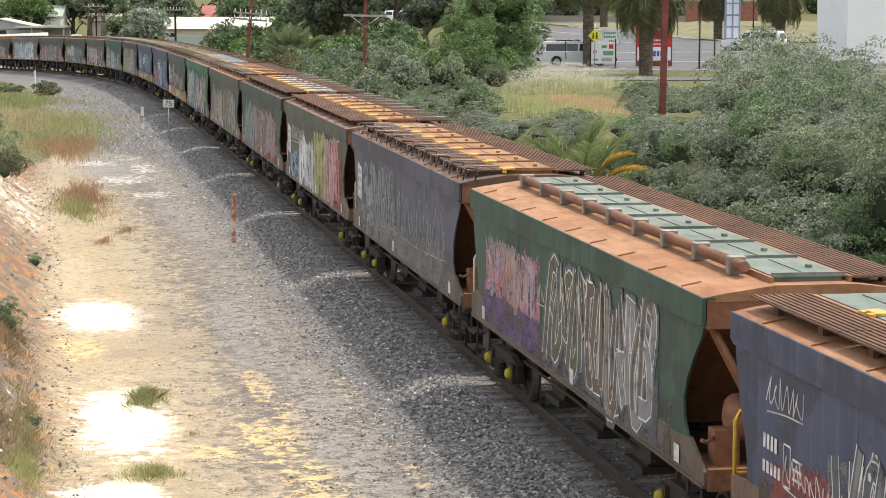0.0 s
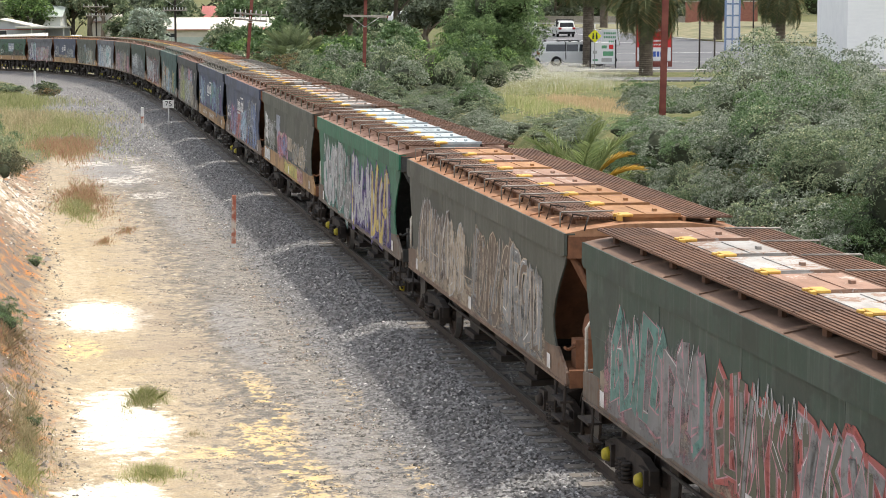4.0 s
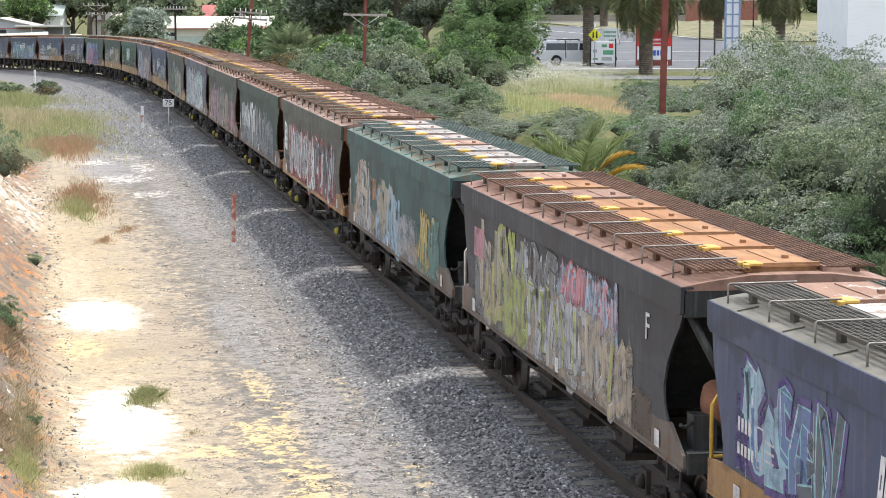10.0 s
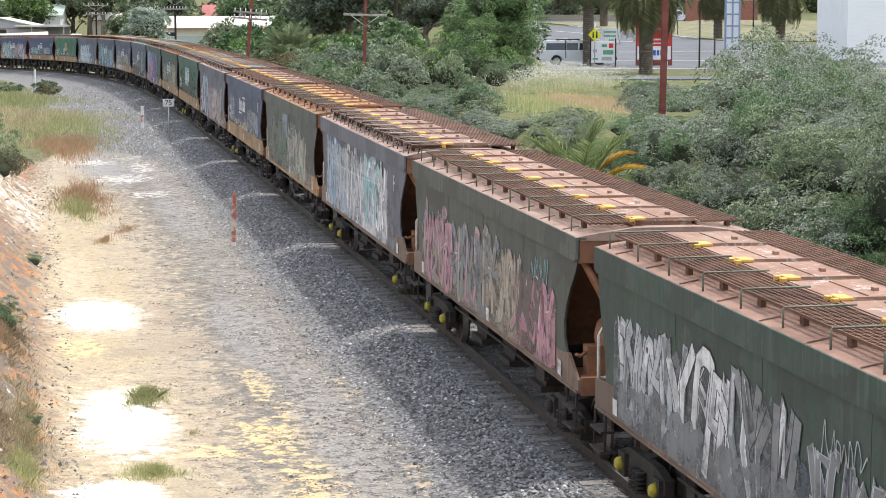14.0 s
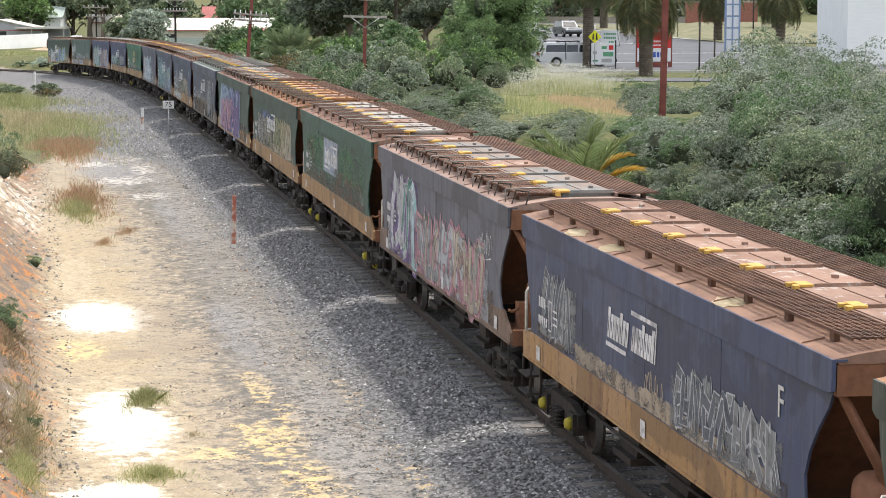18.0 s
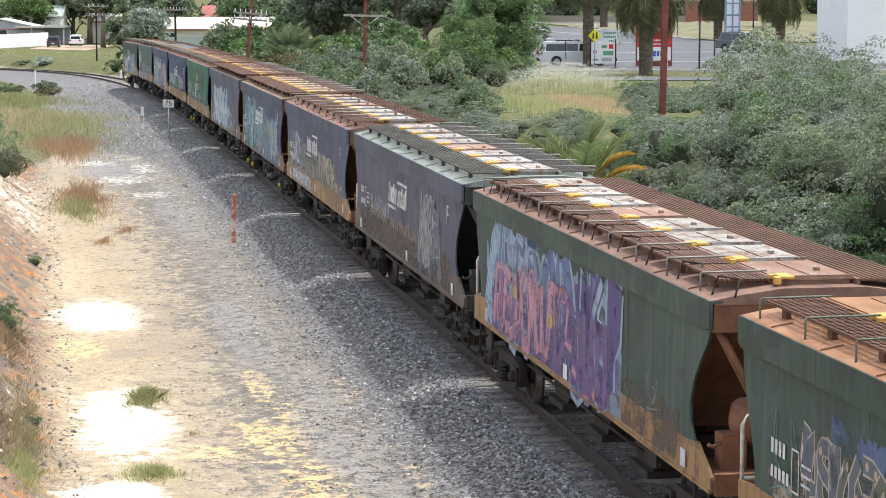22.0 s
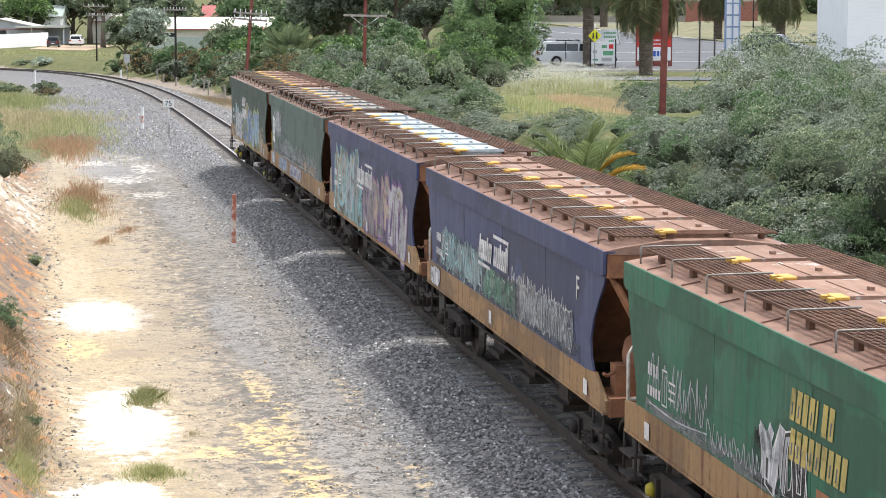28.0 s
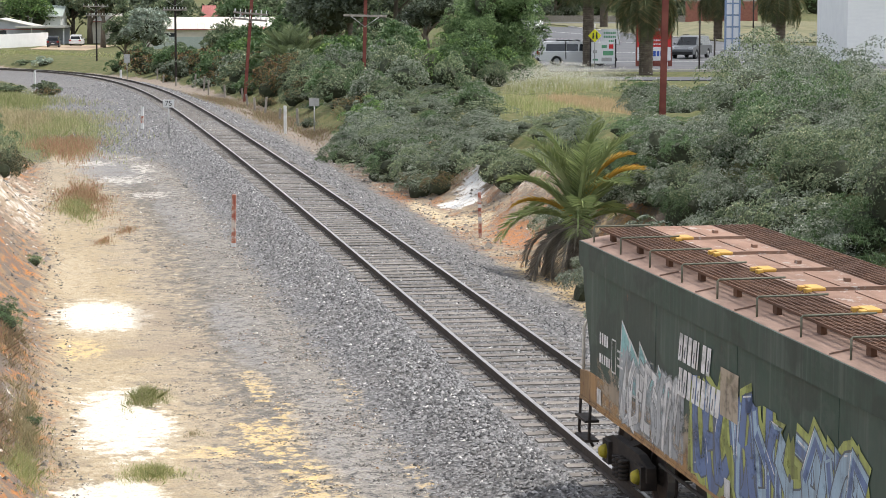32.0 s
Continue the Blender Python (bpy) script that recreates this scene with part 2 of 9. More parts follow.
# ---- ground ----
def ground_material():
    g = Net("ground")
    v = g.coord(False)
    flat = g.coord(False, (1, 1, 0.2))
    lat, along, veg = g.attr("lat"), g.attr("along"), g.attr("veg")
    n_big, n_mid, n_fine = g.noise(flat, 0.35, 4), g.noise(flat, 1.6, 6, 0.65), g.noise(flat, 12, 6, 0.7)
    n_pat = g.noise(g.coord(False, (1.0, 0.8, 0.3)), 0.9, 8, 0.75, 0.5)
    stones = g.voro(v, 16.0, "Color")
    edge = g.voro(v, 16.0)
    lat2 = g.math("ADD", lat, g.math("ADD", g.math("MULTIPLY", g.math("SUBTRACT", n_mid, 0.5), 1.7),
                                     g.math("MULTIPLY", g.math("SUBTRACT", n_fine, 0.5), 1.0)))
    st = g.n.new("ShaderNodeSeparateColor")
    g.l.new(stones, st.inputs[0])
    # bed darker than the loose stones: shade of the gaps put into its colour
    ballast = g.mix(st.outputs[0], (0.05, 0.05, 0.052), (0.29, 0.285, 0.28))
    ballast = g.mix(g.math("MULTIPLY", g.step(g.noise(v, 5.5, 3, 0.7), 0.42, 0.6), 0.5), ballast, (0.075, 0.075, 0.078))
    ballast = g.mix(g.math("MULTIPLY", g.step(g.noise(flat, 3.2, 4, 0.7), 0.6, 0.7), 0.4), ballast, (0.38, 0.375, 0.36))
    ballast = g.mix(g.math("MULTIPLY", g.step(n_big, 0.4, 0.65), 0.25), ballast, (0.2, 0.18, 0.16))
    # the vehicle track, in metres across and along the line
    run = g.join(lat, g.math("MULTIPLY", along, 0.8))
    r_big, r_mid = g.noise(run, 0.5, 6, 0.6), g.noise(run, 1.5, 9, 0.72, 0.4)
    r_fine, speck = g.noise(run, 6.0, 9, 0.76), g.noise(run, 20, 6, 0.8)
    sp, sp2 = g.noise(run, 13, 6, 0.75), g.noise(run, 3.6, 9, 0.78, 0.3)

    def patch(lat0, along0, wide, long, ragged=1.1):
        """A stain of its own at a place on the track, with a torn edge."""
        u = g.math("DIVIDE", g.math("SUBTRACT", lat, lat0), wide)
        w = g.math("DIVIDE", g.math("SUBTRACT", along, along0), long)
        q = g.math("SQRT", g.math("ADD", g.math("MULTIPLY", u, u), g.math("MULTIPLY", w, w)))
        q = g.math("ADD", q, g.math("ADD", g.math("MULTIPLY", g.math("SUBTRACT", r_mid, 0.5), ragged * 2.2), g.math("MULTIPLY", g.math("SUBTRACT", sp2, 0.5), ragged * 2.6)))
        return g.step(q, 1.15, 0.78)

    def spots(rows):
        out = patch(*rows[0])
        for q in rows[1:]:
            out = g.math("MAXIMUM", out, patch(*q))
        return out

    # road base: grey grit and pale fines, in torn sheets
    fines = g.mix(g.step(r_fine, 0.42, 0.6), (0.24, 0.22, 0.19), (0.37, 0.34, 0.295))
    grit = g.mix(g.step(sp, 0.44, 0.58), (0.075, 0.073, 0.072), (0.2, 0.19, 0.175))
    gravel = g.mix(g.step(sp2, 0.5, 0.545), fines, grit)
    # wheel-packed earth, cream towards the bank
    cream = g.mix(g.step(r_fine, 0.42, 0.6), (0.39, 0.32, 0.215), (0.315, 0.25, 0.16))
    tan = g.mix(g.step(r_fine, 0.4, 0.6), (0.275, 0.228, 0.165), (0.385, 0.32, 0.23))
    inward = g.math("ADD", lat, g.math("ADD", g.math("MULTIPLY", g.math("SUBTRACT", r_big, 0.5), 4.0), g.math("MULTIPLY", g.math("SUBTRACT", r_mid, 0.5), 2.0)))
    band = g.math("MULTIPLY", g.step(inward, -6.3, -7.1), g.step(g.math("ADD", along, g.math("MULTIPLY", r_mid, 20)), 80, 62))
    sand = g.mix(band, tan, cream)
    sand = g.mix(g.math("MULTIPLY", g.step(g.noise(run, 0.8, 6, 0.65, 0.5), 0.52, 0.6), 0.6), sand, (0.26, 0.22, 0.165))
    # grit strewn over the earth, thicker towards the stone bed and beyond the first bend
    near = g.math("ADD", g.math("MULTIPLY", g.math("ADD", lat, 5.4), 0.06), g.math("MULTIPLY", g.step(along, 45, 85), 0.05))
    dense = g.math("ADD", near, g.math("ADD", g.math("MULTIPLY", sp2, 0.6), g.math("MULTIPLY", r_mid, 0.4)))
    sand = g.mix(g.math("MULTIPLY", g.step(dense, 0.475, 0.525), g.math("ADD", 0.45, g.math("MULTIPLY", g.step(sp, 0.45, 0.53), 0.5))), sand, grit)
    sheet = g.noise(g.join(lat, g.math("MULTIPLY", along, 0.6)), 2.1, 10, 0.82, 0.2)
    sand = g.mix(g.math("MULTIPLY", g.step(g.math("ADD", sheet, near), 0.535, 0.56), 0.8), sand, (0.12, 0.112, 0.1))
    sand = g.mix(g.math("MULTIPLY", g.step(sp2, 0.575, 0.605), 0.85), sand, (0.12, 0.11, 0.1))
    sand = g.mix(g.math("MULTIPLY", g.step(sp2, 0.42, 0.38), 0.6), sand, (0.56, 0.5, 0.4))
    ochre = spots(((-5.1, 20.8, 0.55, 1.7, 1.3), (-4.5, 22.6, 0.32, 1.6, 1.4), (-4.75, 16.8, 0.45, 2.0, 1.2), (-3.2, 17.4, 0.2, 1.9, 1.3), (-4.85, 26.2, 0.24, 1.8, 1.4), (-8.1, 31.5, 0.5, 1.4, 1.0), (-4.2, 13.6, 0.5, 1.4, 1.4), (-6.4, 20.0, 0.8, 0.5, 1.0), (-3.3, 24.5, 0.18, 1.5, 1.6)))
    sand = g.mix(g.math("MULTIPLY", ochre, g.math("ADD", 0.1, g.math("MULTIPLY", g.step(sp2, 0.54, 0.47), 0.8))), sand, g.mix(g.step(r_fine, 0.4, 0.6), (0.66, 0.47, 0.2), (0.52, 0.41, 0.25)))
    pale = spots(((-7.55, 36.4, 1.1, 2.5, 0.6), (-7.5, 23.0, 0.8, 3.2, 0.9), (-7.9, 16.6, 0.8, 1.4, 0.8)))
    halo = spots(((-7.6, 36.4, 1.3, 3.6, 0.9), (-7.5, 22.5, 1.15, 5.5, 1.0), (-8.0, 44, 0.5, 6.0, 1.2), (-7.9, 16.0, 1.1, 2.2, 1.0)))
    sand = g.mix(g.math("MULTIPLY", halo, 0.6), sand, g.mix(g.step(r_fine, 0.46, 0.58), (0.46, 0.39, 0.28), (0.37, 0.295, 0.19)))
    sand = g.mix(pale, sand, g.mix(g.step(r_fine, 0.52, 0.62), (0.66, 0.615, 0.52), (0.54, 0.465, 0.35)))
    stain = spots(((-6.35, 36.0, 0.5, 2.0, 1.0), (-6.0, 31.5, 0.7, 1.2, 1.2), (-7.0, 30.8, 0.45, 0.5, 1.5)))
    sand = g.mix(g.math("MULTIPLY", stain, 0.6), sand, (0.27, 0.22, 0.165))
    slate = spots(((-5.6, 82, 1.7, 9.0, 1.3), (-4.3, 62, 0.6, 9.0, 1.5), (-4.6, 33, 0.5, 5.0, 1.6), (-4.0, 21, 0.5, 4.5, 1.6)))
    sand = g.mix(g.math("MULTIPLY", slate, 0.75), sand, g.mix(g.step(sp, 0.46, 0.56), (0.17, 0.17, 0.175), (0.3, 0.295, 0.285)))
    chalk = spots(((-5.6, 75.5, 0.9, 1.6, 1.8), (-6.6, 85, 0.8, 1.3, 2.0), (-4.6, 81, 0.35, 2.4, 2.0), (-4.9, 87.5, 0.5, 1.2, 2.0), (-4.9, 68, 0.6, 1.2, 1.8)))
    sand = g.mix(g.math("MULTIPLY", chalk, g.step(sp2, 0.56, 0.46)), sand, (0.5, 0.465, 0.415))
    # the stone bed widens beyond the cutting
    lat3 = g.math("ADD", lat2, g.math("MULTIPLY", g.step(g.math("ADD", along, g.math("MULTIPLY", n_mid, 14)), 84, 118), 5.5))
    spill = g.math("ADD", lat3, g.math("ADD", g.math("MULTIPLY", g.math("SUBTRACT", r_mid, 0.5), 1.3), g.math("MULTIPLY", g.math("SUBTRACT", r_fine, 0.5), 1.0)))
    left = g.mix(g.math("MULTIPLY", g.step(spill, -5.4, -4.0), g.step(sp2, 0.4, 0.52)), sand, gravel)
    left = g.mix(g.step(spill, -3.55, -3.05), left, ballast)
    strat = g.noise(run, 1.1, 10, 0.75, 0.4)
    lumps = g.noise(g.join(lat, g.math("MULTIPLY", along, 0.5)), 3.4, 10, 0.8)
    dirt = g.mix(g.step(strat, 0.44, 0.52), (0.42, 0.18, 0.06), (0.28, 0.195, 0.115))
    dirt = g.mix(g.step(strat, 0.61, 0.65), dirt, (0.6, 0.55, 0.47))
    dirt = g.mix(g.math("MULTIPLY", g.step(lumps, 0.46, 0.52), 0.85), dirt, (0.15, 0.13, 0.115))
    dirt = g.mix(g.math("MULTIPLY", g.step(speck, 0.55, 0.62), 0.7), dirt, (0.1, 0.075, 0.06))
    white = g.mix(g.step(lumps, 0.44, 0.52), (0.66, 0.63, 0.57), (0.33, 0.25, 0.165))
    cliff = g.math("MULTIPLY", g.math("MULTIPLY", g.step(along, 50, 58), g.step(along, 74, 66)), g.step(r_big, 0.36, 0.5))
    dirt = g.mix(g.math("MULTIPLY", cliff, g.step(lat, 14, 9)), dirt, white)
    left = g.mix(g.step(lat2, -8.4, -9.2), left, dirt)
    rdirt = g.mix(g.step(strat, 0.44, 0.54), (0.3, 0.15, 0.075), (0.37, 0.295, 0.2))
    rdirt = g.mix(g.math("MULTIPLY", g.step(along, 48, 40), g.step(r_mid, 0.4, 0.5)), rdirt, (0.58, 0.43, 0.22))
    rdirt = g.mix(spots(((3.9, 59, 0.45, 5.0, 1.0), (3.1, 39.5, 0.5, 4.5, 1.0), (4.6, 56, 0.5, 2.0, 1.3))), rdirt, (0.62, 0.5, 0.32))
    rdirt = g.mix(spots(((3.6, 66, 0.5, 2.2, 1.2), (7.6, 60.5, 0.6, 1.5, 1.2), (4.9, 50.5, 0.5, 2.5, 1.2))), rdirt, (0.46, 0.2, 0.08))
    rdirt = g.mix(g.step(n_fine, 0.56, 0.7), rdirt, (0.2, 0.15, 0.11))
    rdirt = g.mix(g.math("MULTIPLY", g.step(along, 60, 95), 0.8), rdirt, g.mix(n_fine, (0.13, 0.12, 0.105), (0.33, 0.29, 0.24)))
    rdirt = g.mix(g.math("MULTIPLY", g.step(lumps, 0.47, 0.57), 0.75), rdirt, (0.24, 0.21, 0.18))
    rdirt = g.mix(g.math("MULTIPLY", g.step(speck, 0.5, 0.6), 0.7), rdirt, (0.13, 0.1, 0.08))
    right = g.mix(g.step(lat2, 3.1, 3.8), ballast, rdirt)
    right = g.mix(g.step(lat2, 5.6, 6.6), right, dirt)
    right = g.mix(spots(((6.2, 62.8, 0.8, 1.3, 0.9), (5.2, 61.2, 0.7, 1.2, 1.0), (6.9, 62.2, 0.5, 1.0, 0.8))), right, g.mix(g.step(r_fine, 0.5, 0.6), (0.74, 0.73, 0.7), (0.5, 0.44, 0.36)))
    col = g.mix(g.step(lat, -0.2, 0.2), left, right)
    grass = g.mix(g.step(n_mid, 0.35, 0.65), (0.075, 0.095, 0.04), (0.17, 0.15, 0.075))
    grass = g.mix(g.math("MULTIPLY", n_fine, 0.6), grass, (0.08, 0.09, 0.03))
    vm = g.step(g.math("ADD", veg, g.math("MULTIPLY", g.math("SUBTRACT", n_mid, 0.5), 0.9)), 0.42, 0.6)
    col = g.mix(vm, col, grass)
    h = g.math("ADD", g.math("MULTIPLY", edge, 0.8), g.math("ADD", g.math("MULTIPLY", n_fine, 0.6), g.math("MULTIPLY", lumps, 0.8)))
    return g.done(col, 0.95, 0.0, h, 0.55, 0.05, 0.15)


def build_ground():
    xs = np.concatenate([[-5000, -2500, -1200, -600, -350, -220], np.arange(-150, -64, 5.0), np.arange(-64, -24, 1.0), np.arange(-24, 25, 0.4), np.arange(25, 80, 3.0), [110, 170, 300, 600, 1200, 2500, 5000]])
    ys = np.concatenate([[-5000, -2500, -1000, -500, -250, -120, -60, -30], np.arange(-10, 130, 0.5), np.arange(130, 300, 1.5), np.arange(300, 420, 6.0), [450, 520, 600, 800, 1200, 2500, 5000]])
    gx, gy = np.meshgrid(xs, ys)
    gz = ground_z(gx, gy)
    s, d = to_track(gx, gy)
    n, m = gx.shape
    idx = np.arange(n * m).reshape(n, m)
    faces = np.stack([idx[:-1, :-1], idx[:-1, 1:], idx[1:, 1:], idx[1:, :-1]], -1).reshape(-1, 4)
    me = raw_mesh("ground", np.stack([gx, gy, gz], -1).reshape(-1, 3).tolist(), faces.tolist(), True)
    # plants grow on the banks and beyond; the sandy track and the cut faces stay bare
    veg = 0.25 * smooth(-d, 10.5, 12.5) + smooth(d, 6.2, 7.4)
    veg = np.maximum(veg, smooth(-d, 6.6, 9.5) * smooth(s, 78, 92))
    veg = np.maximum(veg, smooth(d, 4.2, 6.5) * smooth(s, 85, 100))
    veg = np.maximum(veg, smooth(abs(d), 5, 10) * smooth(s, 120, 150))
    veg = np.where(gy < -40, np.maximum(veg, 0.8 * smooth(abs(d), 6, 12)), veg)
    for key, val in (("lat", d), ("along", s), ("veg", veg)):
        me.attributes.new(key, "FLOAT", "POINT").data.foreach_set("value", val.astype(np.float32).ravel())
    tagged(hang("ground", me, ground_material()), "sandy track, gravel and clay banks of a railway cutting", "ground", kind="structure")


build_ground()

# ---- railway track: rails, sleepers, ballast ----
RAIL_STEEL = plain("rail_side", (0.055, 0.043, 0.036), (0.09, 0.07, 0.056), 0.8, 0.3, 8)
RAIL_HEAD = plain("rail_head", (0.33, 0.31, 0.29), (0.43, 0.41, 0.385), 0.42, 0.85, 3, 0.05)
TIMBER = plain("sleeper_timber", (0.15, 0.135, 0.118), (0.25, 0.226, 0.198), 0.9, 0, 3, 0.6, 25, 0.25)


def rail(lat):
    """One rail with foot, web and a polished head, swept along the line."""
    prof = [(-0.07, -0.17), (-0.07, -0.155), (-0.012, -0.14), (-0.012, -0.04), (-0.036, -0.032), (-0.036, -0.003), (-0.028, 0.0),
            (0.028, 0.0), (0.036, -0.003), (0.036, -0.032), (0.012, -0.04), (0.012, -0.14), (0.07, -0.155), (0.07, -0.17)]
    ss = np.concatenate([np.arange(-60, 330, 2.0), np.arange(330, 520, 8.0)])
    verts, faces, mi = [], [], []
    k = len(prof)
    for s in ss:
        for u, w in prof:
            x, y, a = on_track(s, lat + u)
            verts.append((float(x), float(y), w + float(fall(s))))
    for i in range(len(ss) - 1):
        for j in range(k):
            q = (j + 1) % k
            faces.append((i * k + j, i * k + q, (i + 1) * k + q, (i + 1) * k + j))
            mi.append(1 if j in (5, 6, 7) else 0)
    me = raw_mesh("rail", verts, faces)
    me.materials.append(RAIL_STEEL), me.materials.append(RAIL_HEAD)
    me.polygons.foreach_set("material_index", mi)
    return hang("rail", me, [RAIL_STEEL, RAIL_HEAD], TRACK, "brown steel rail with a bright worn head")


TRACK = thing("railway_track", pose(0, 0, 0), "single broad-gauge railway track on weathered timber sleepers", "railway track", kind="structure")
rail(-0.8), rail(0.8)


def sleeper_mesh():
    bm = bmesh.new()
    rng = random.Random(4)
    v = box(bm, -0.11, 0.11, -1.3, 1.3, -0.30, -0.165)
    for q in v:
        q.co += Vector((rng.uniform(-0.012, 0.012), rng.uniform(-0.03, 0.03), rng.uniform(-0.006, 0.006)))
    for y in (-0.8, 0.8):
        box(bm, -0.085, 0.085, y - 0.16, y + 0.16, -0.166, -0.152)
        for dx, dy in ((-0.06, -0.1), (0.06, 0.1), (0.06, -0.1), (-0.06, 0.1)):
            box(bm, dx - 0.015, dx + 0.015, y + dy - 0.015, y + dy + 0.015, -0.153, -0.125)
    return mesh_of("sleeper", bm)


def lay_sleepers():
    me = sleeper_mesh()
    rng = random.Random(8)
    for i in range(170):
        s = -8 + 0.66 * i + rng.uniform(-0.03, 0.03)
        x, y, a = on_track(s, rng.uniform(-0.05, 0.05))
        hang("sleeper", me, TIMBER, TRACK, "", pose(float(x), float(y), float(fall(s)) + rng.uniform(-0.008, 0.012), 0, 0, math.degrees(a) + 90 + rng.uniform(-1.2, 1.2)))
    verts, faces = [], []
    for i in range(170, 420):
        s = -8 + 0.66 * i
        x, y, a = on_track(s, 0)
        c, w = math.cos(a), math.sin(a)
        b = len(verts)
        for z in (-0.3, -0.165):
            for u, t in ((-1.3, -0.11), (1.3, -0.11), (1.3, 0.11), (-1.3, 0.11)):
                verts.append((x + u * c - t * w, y + u * w + t * c, z + float(fall(s))))
        faces += [(b + 4, b + 5, b + 6, b + 7), (b, b + 1, b + 5, b + 4), (b + 1, b + 2, b + 6, b + 5), (b + 2, b + 3, b + 7, b + 6), (b + 3, b, b + 4, b + 7)]
    tagged(hang("far_sleepers", raw_mesh("far_sleepers", verts, faces), TIMBER, TRACK), kind="stuff")


def scatter_stones():
    """Broken stone over the ballast bed, thinner towards the sandy track."""
    rng = np.random.default_rng(5)
    n = 64000
    s = np.where(rng.random(n) < 0.82, 6 + 105 * rng.random(n) ** 1.5, 85 + 100 * rng.random(n))
    side = rng.random(n)
    wide = 1.0 + 4.2 * smooth(s, 84, 112)
    d = np.where(side < 0.62, -1.35 - 1.35 * wide * np.minimum(np.abs(rng.normal(0, 0.75, n)), 1.75 * rng.random(n) ** 0.3), np.where(side < 0.76, 1.35 + 1.3 * np.abs(rng.normal(0, 0.8, n)), (rng.random(n) - 0.5) * 2.5))
    d = np.where(d > 5, 2.0, np.where(d < -9, -3.0, d))
    stray = rng.random(n) < 0.02
    d = np.where(stray & (d < 0), d - 2.6 * rng.random(n) ** 2, d)
    x, y, _ = on_track(s, d)
    d = np.where((d < -3.5) & (s < 84) & (rng.random(n) < 0.93), -1.4 - 2.0 * rng.random(n), d)
    x, y, _ = on_track(s, d)
    size = rng.uniform(0.02, 0.044, n) * (1 + 0.35 * smooth(s, 80, 130)) * np.where(abs(d) < 1.3, 0.8, 1.0)
    z = ground_z(x, y) + size * 0.3
    keep = (abs(abs(d) - 0.8) > 0.1)
    x, y, z, size = x[keep], y[keep], z[keep], size[keep]
    n = len(x)
    base = np.array([(1, 0, 0), (-1, 0, 0), (0, 1, 0), (0, -1, 0), (0, 0, 0.75), (0, 0, -0.75)], float)
    v = base[None] * (size[:, None, None] * rng.uniform(0.6, 1.35, (n, 6, 1)))
    v += rng.normal(0, 0.006, v.shape)
    ang = rng.random(n) * 6.28
    c, w = np.cos(ang)[:, None], np.sin(ang)[:, None]
    vx, vy = v[..., 0] * c - v[..., 1] * w, v[..., 0] * w + v[..., 1] * c
    v = np.stack([vx + x[:, None], vy + y[:, None], v[..., 2] + z[:, None]], -1).reshape(-1, 3)
    f = np.array([(0, 2, 4), (2, 1, 4), (1, 3, 4), (3, 0, 4), (1, 3, 5)])
    f = (f[None] + 6 * np.arange(n)[:, None, None]).reshape(-1, 3)
    g = Net("broken_stone")
    geo = g.n.new("ShaderNodeNewGeometry")
    r = geo.outputs["Random Per Island"]
    col = g.mix(r, (0.08, 0.08, 0.08), (0.37, 0.365, 0.36))
    col = g.mix(g.step(g.math("FRACT", g.math("MULTIPLY", r, 31.7)), 0.975, 0.98), col, (0.6, 0.585, 0.56))
    m = g.done(col, 0.9, 0.0, g.noise(g.coord(False), 60, 3), 0.3, 0.01, 0.3)
    tagged(hang("ballast_stones", raw_mesh("ballast_stones", v.tolist(), f.tolist()), m), "grey crushed stone ballast beside the rails", "ballast", kind="stuff")


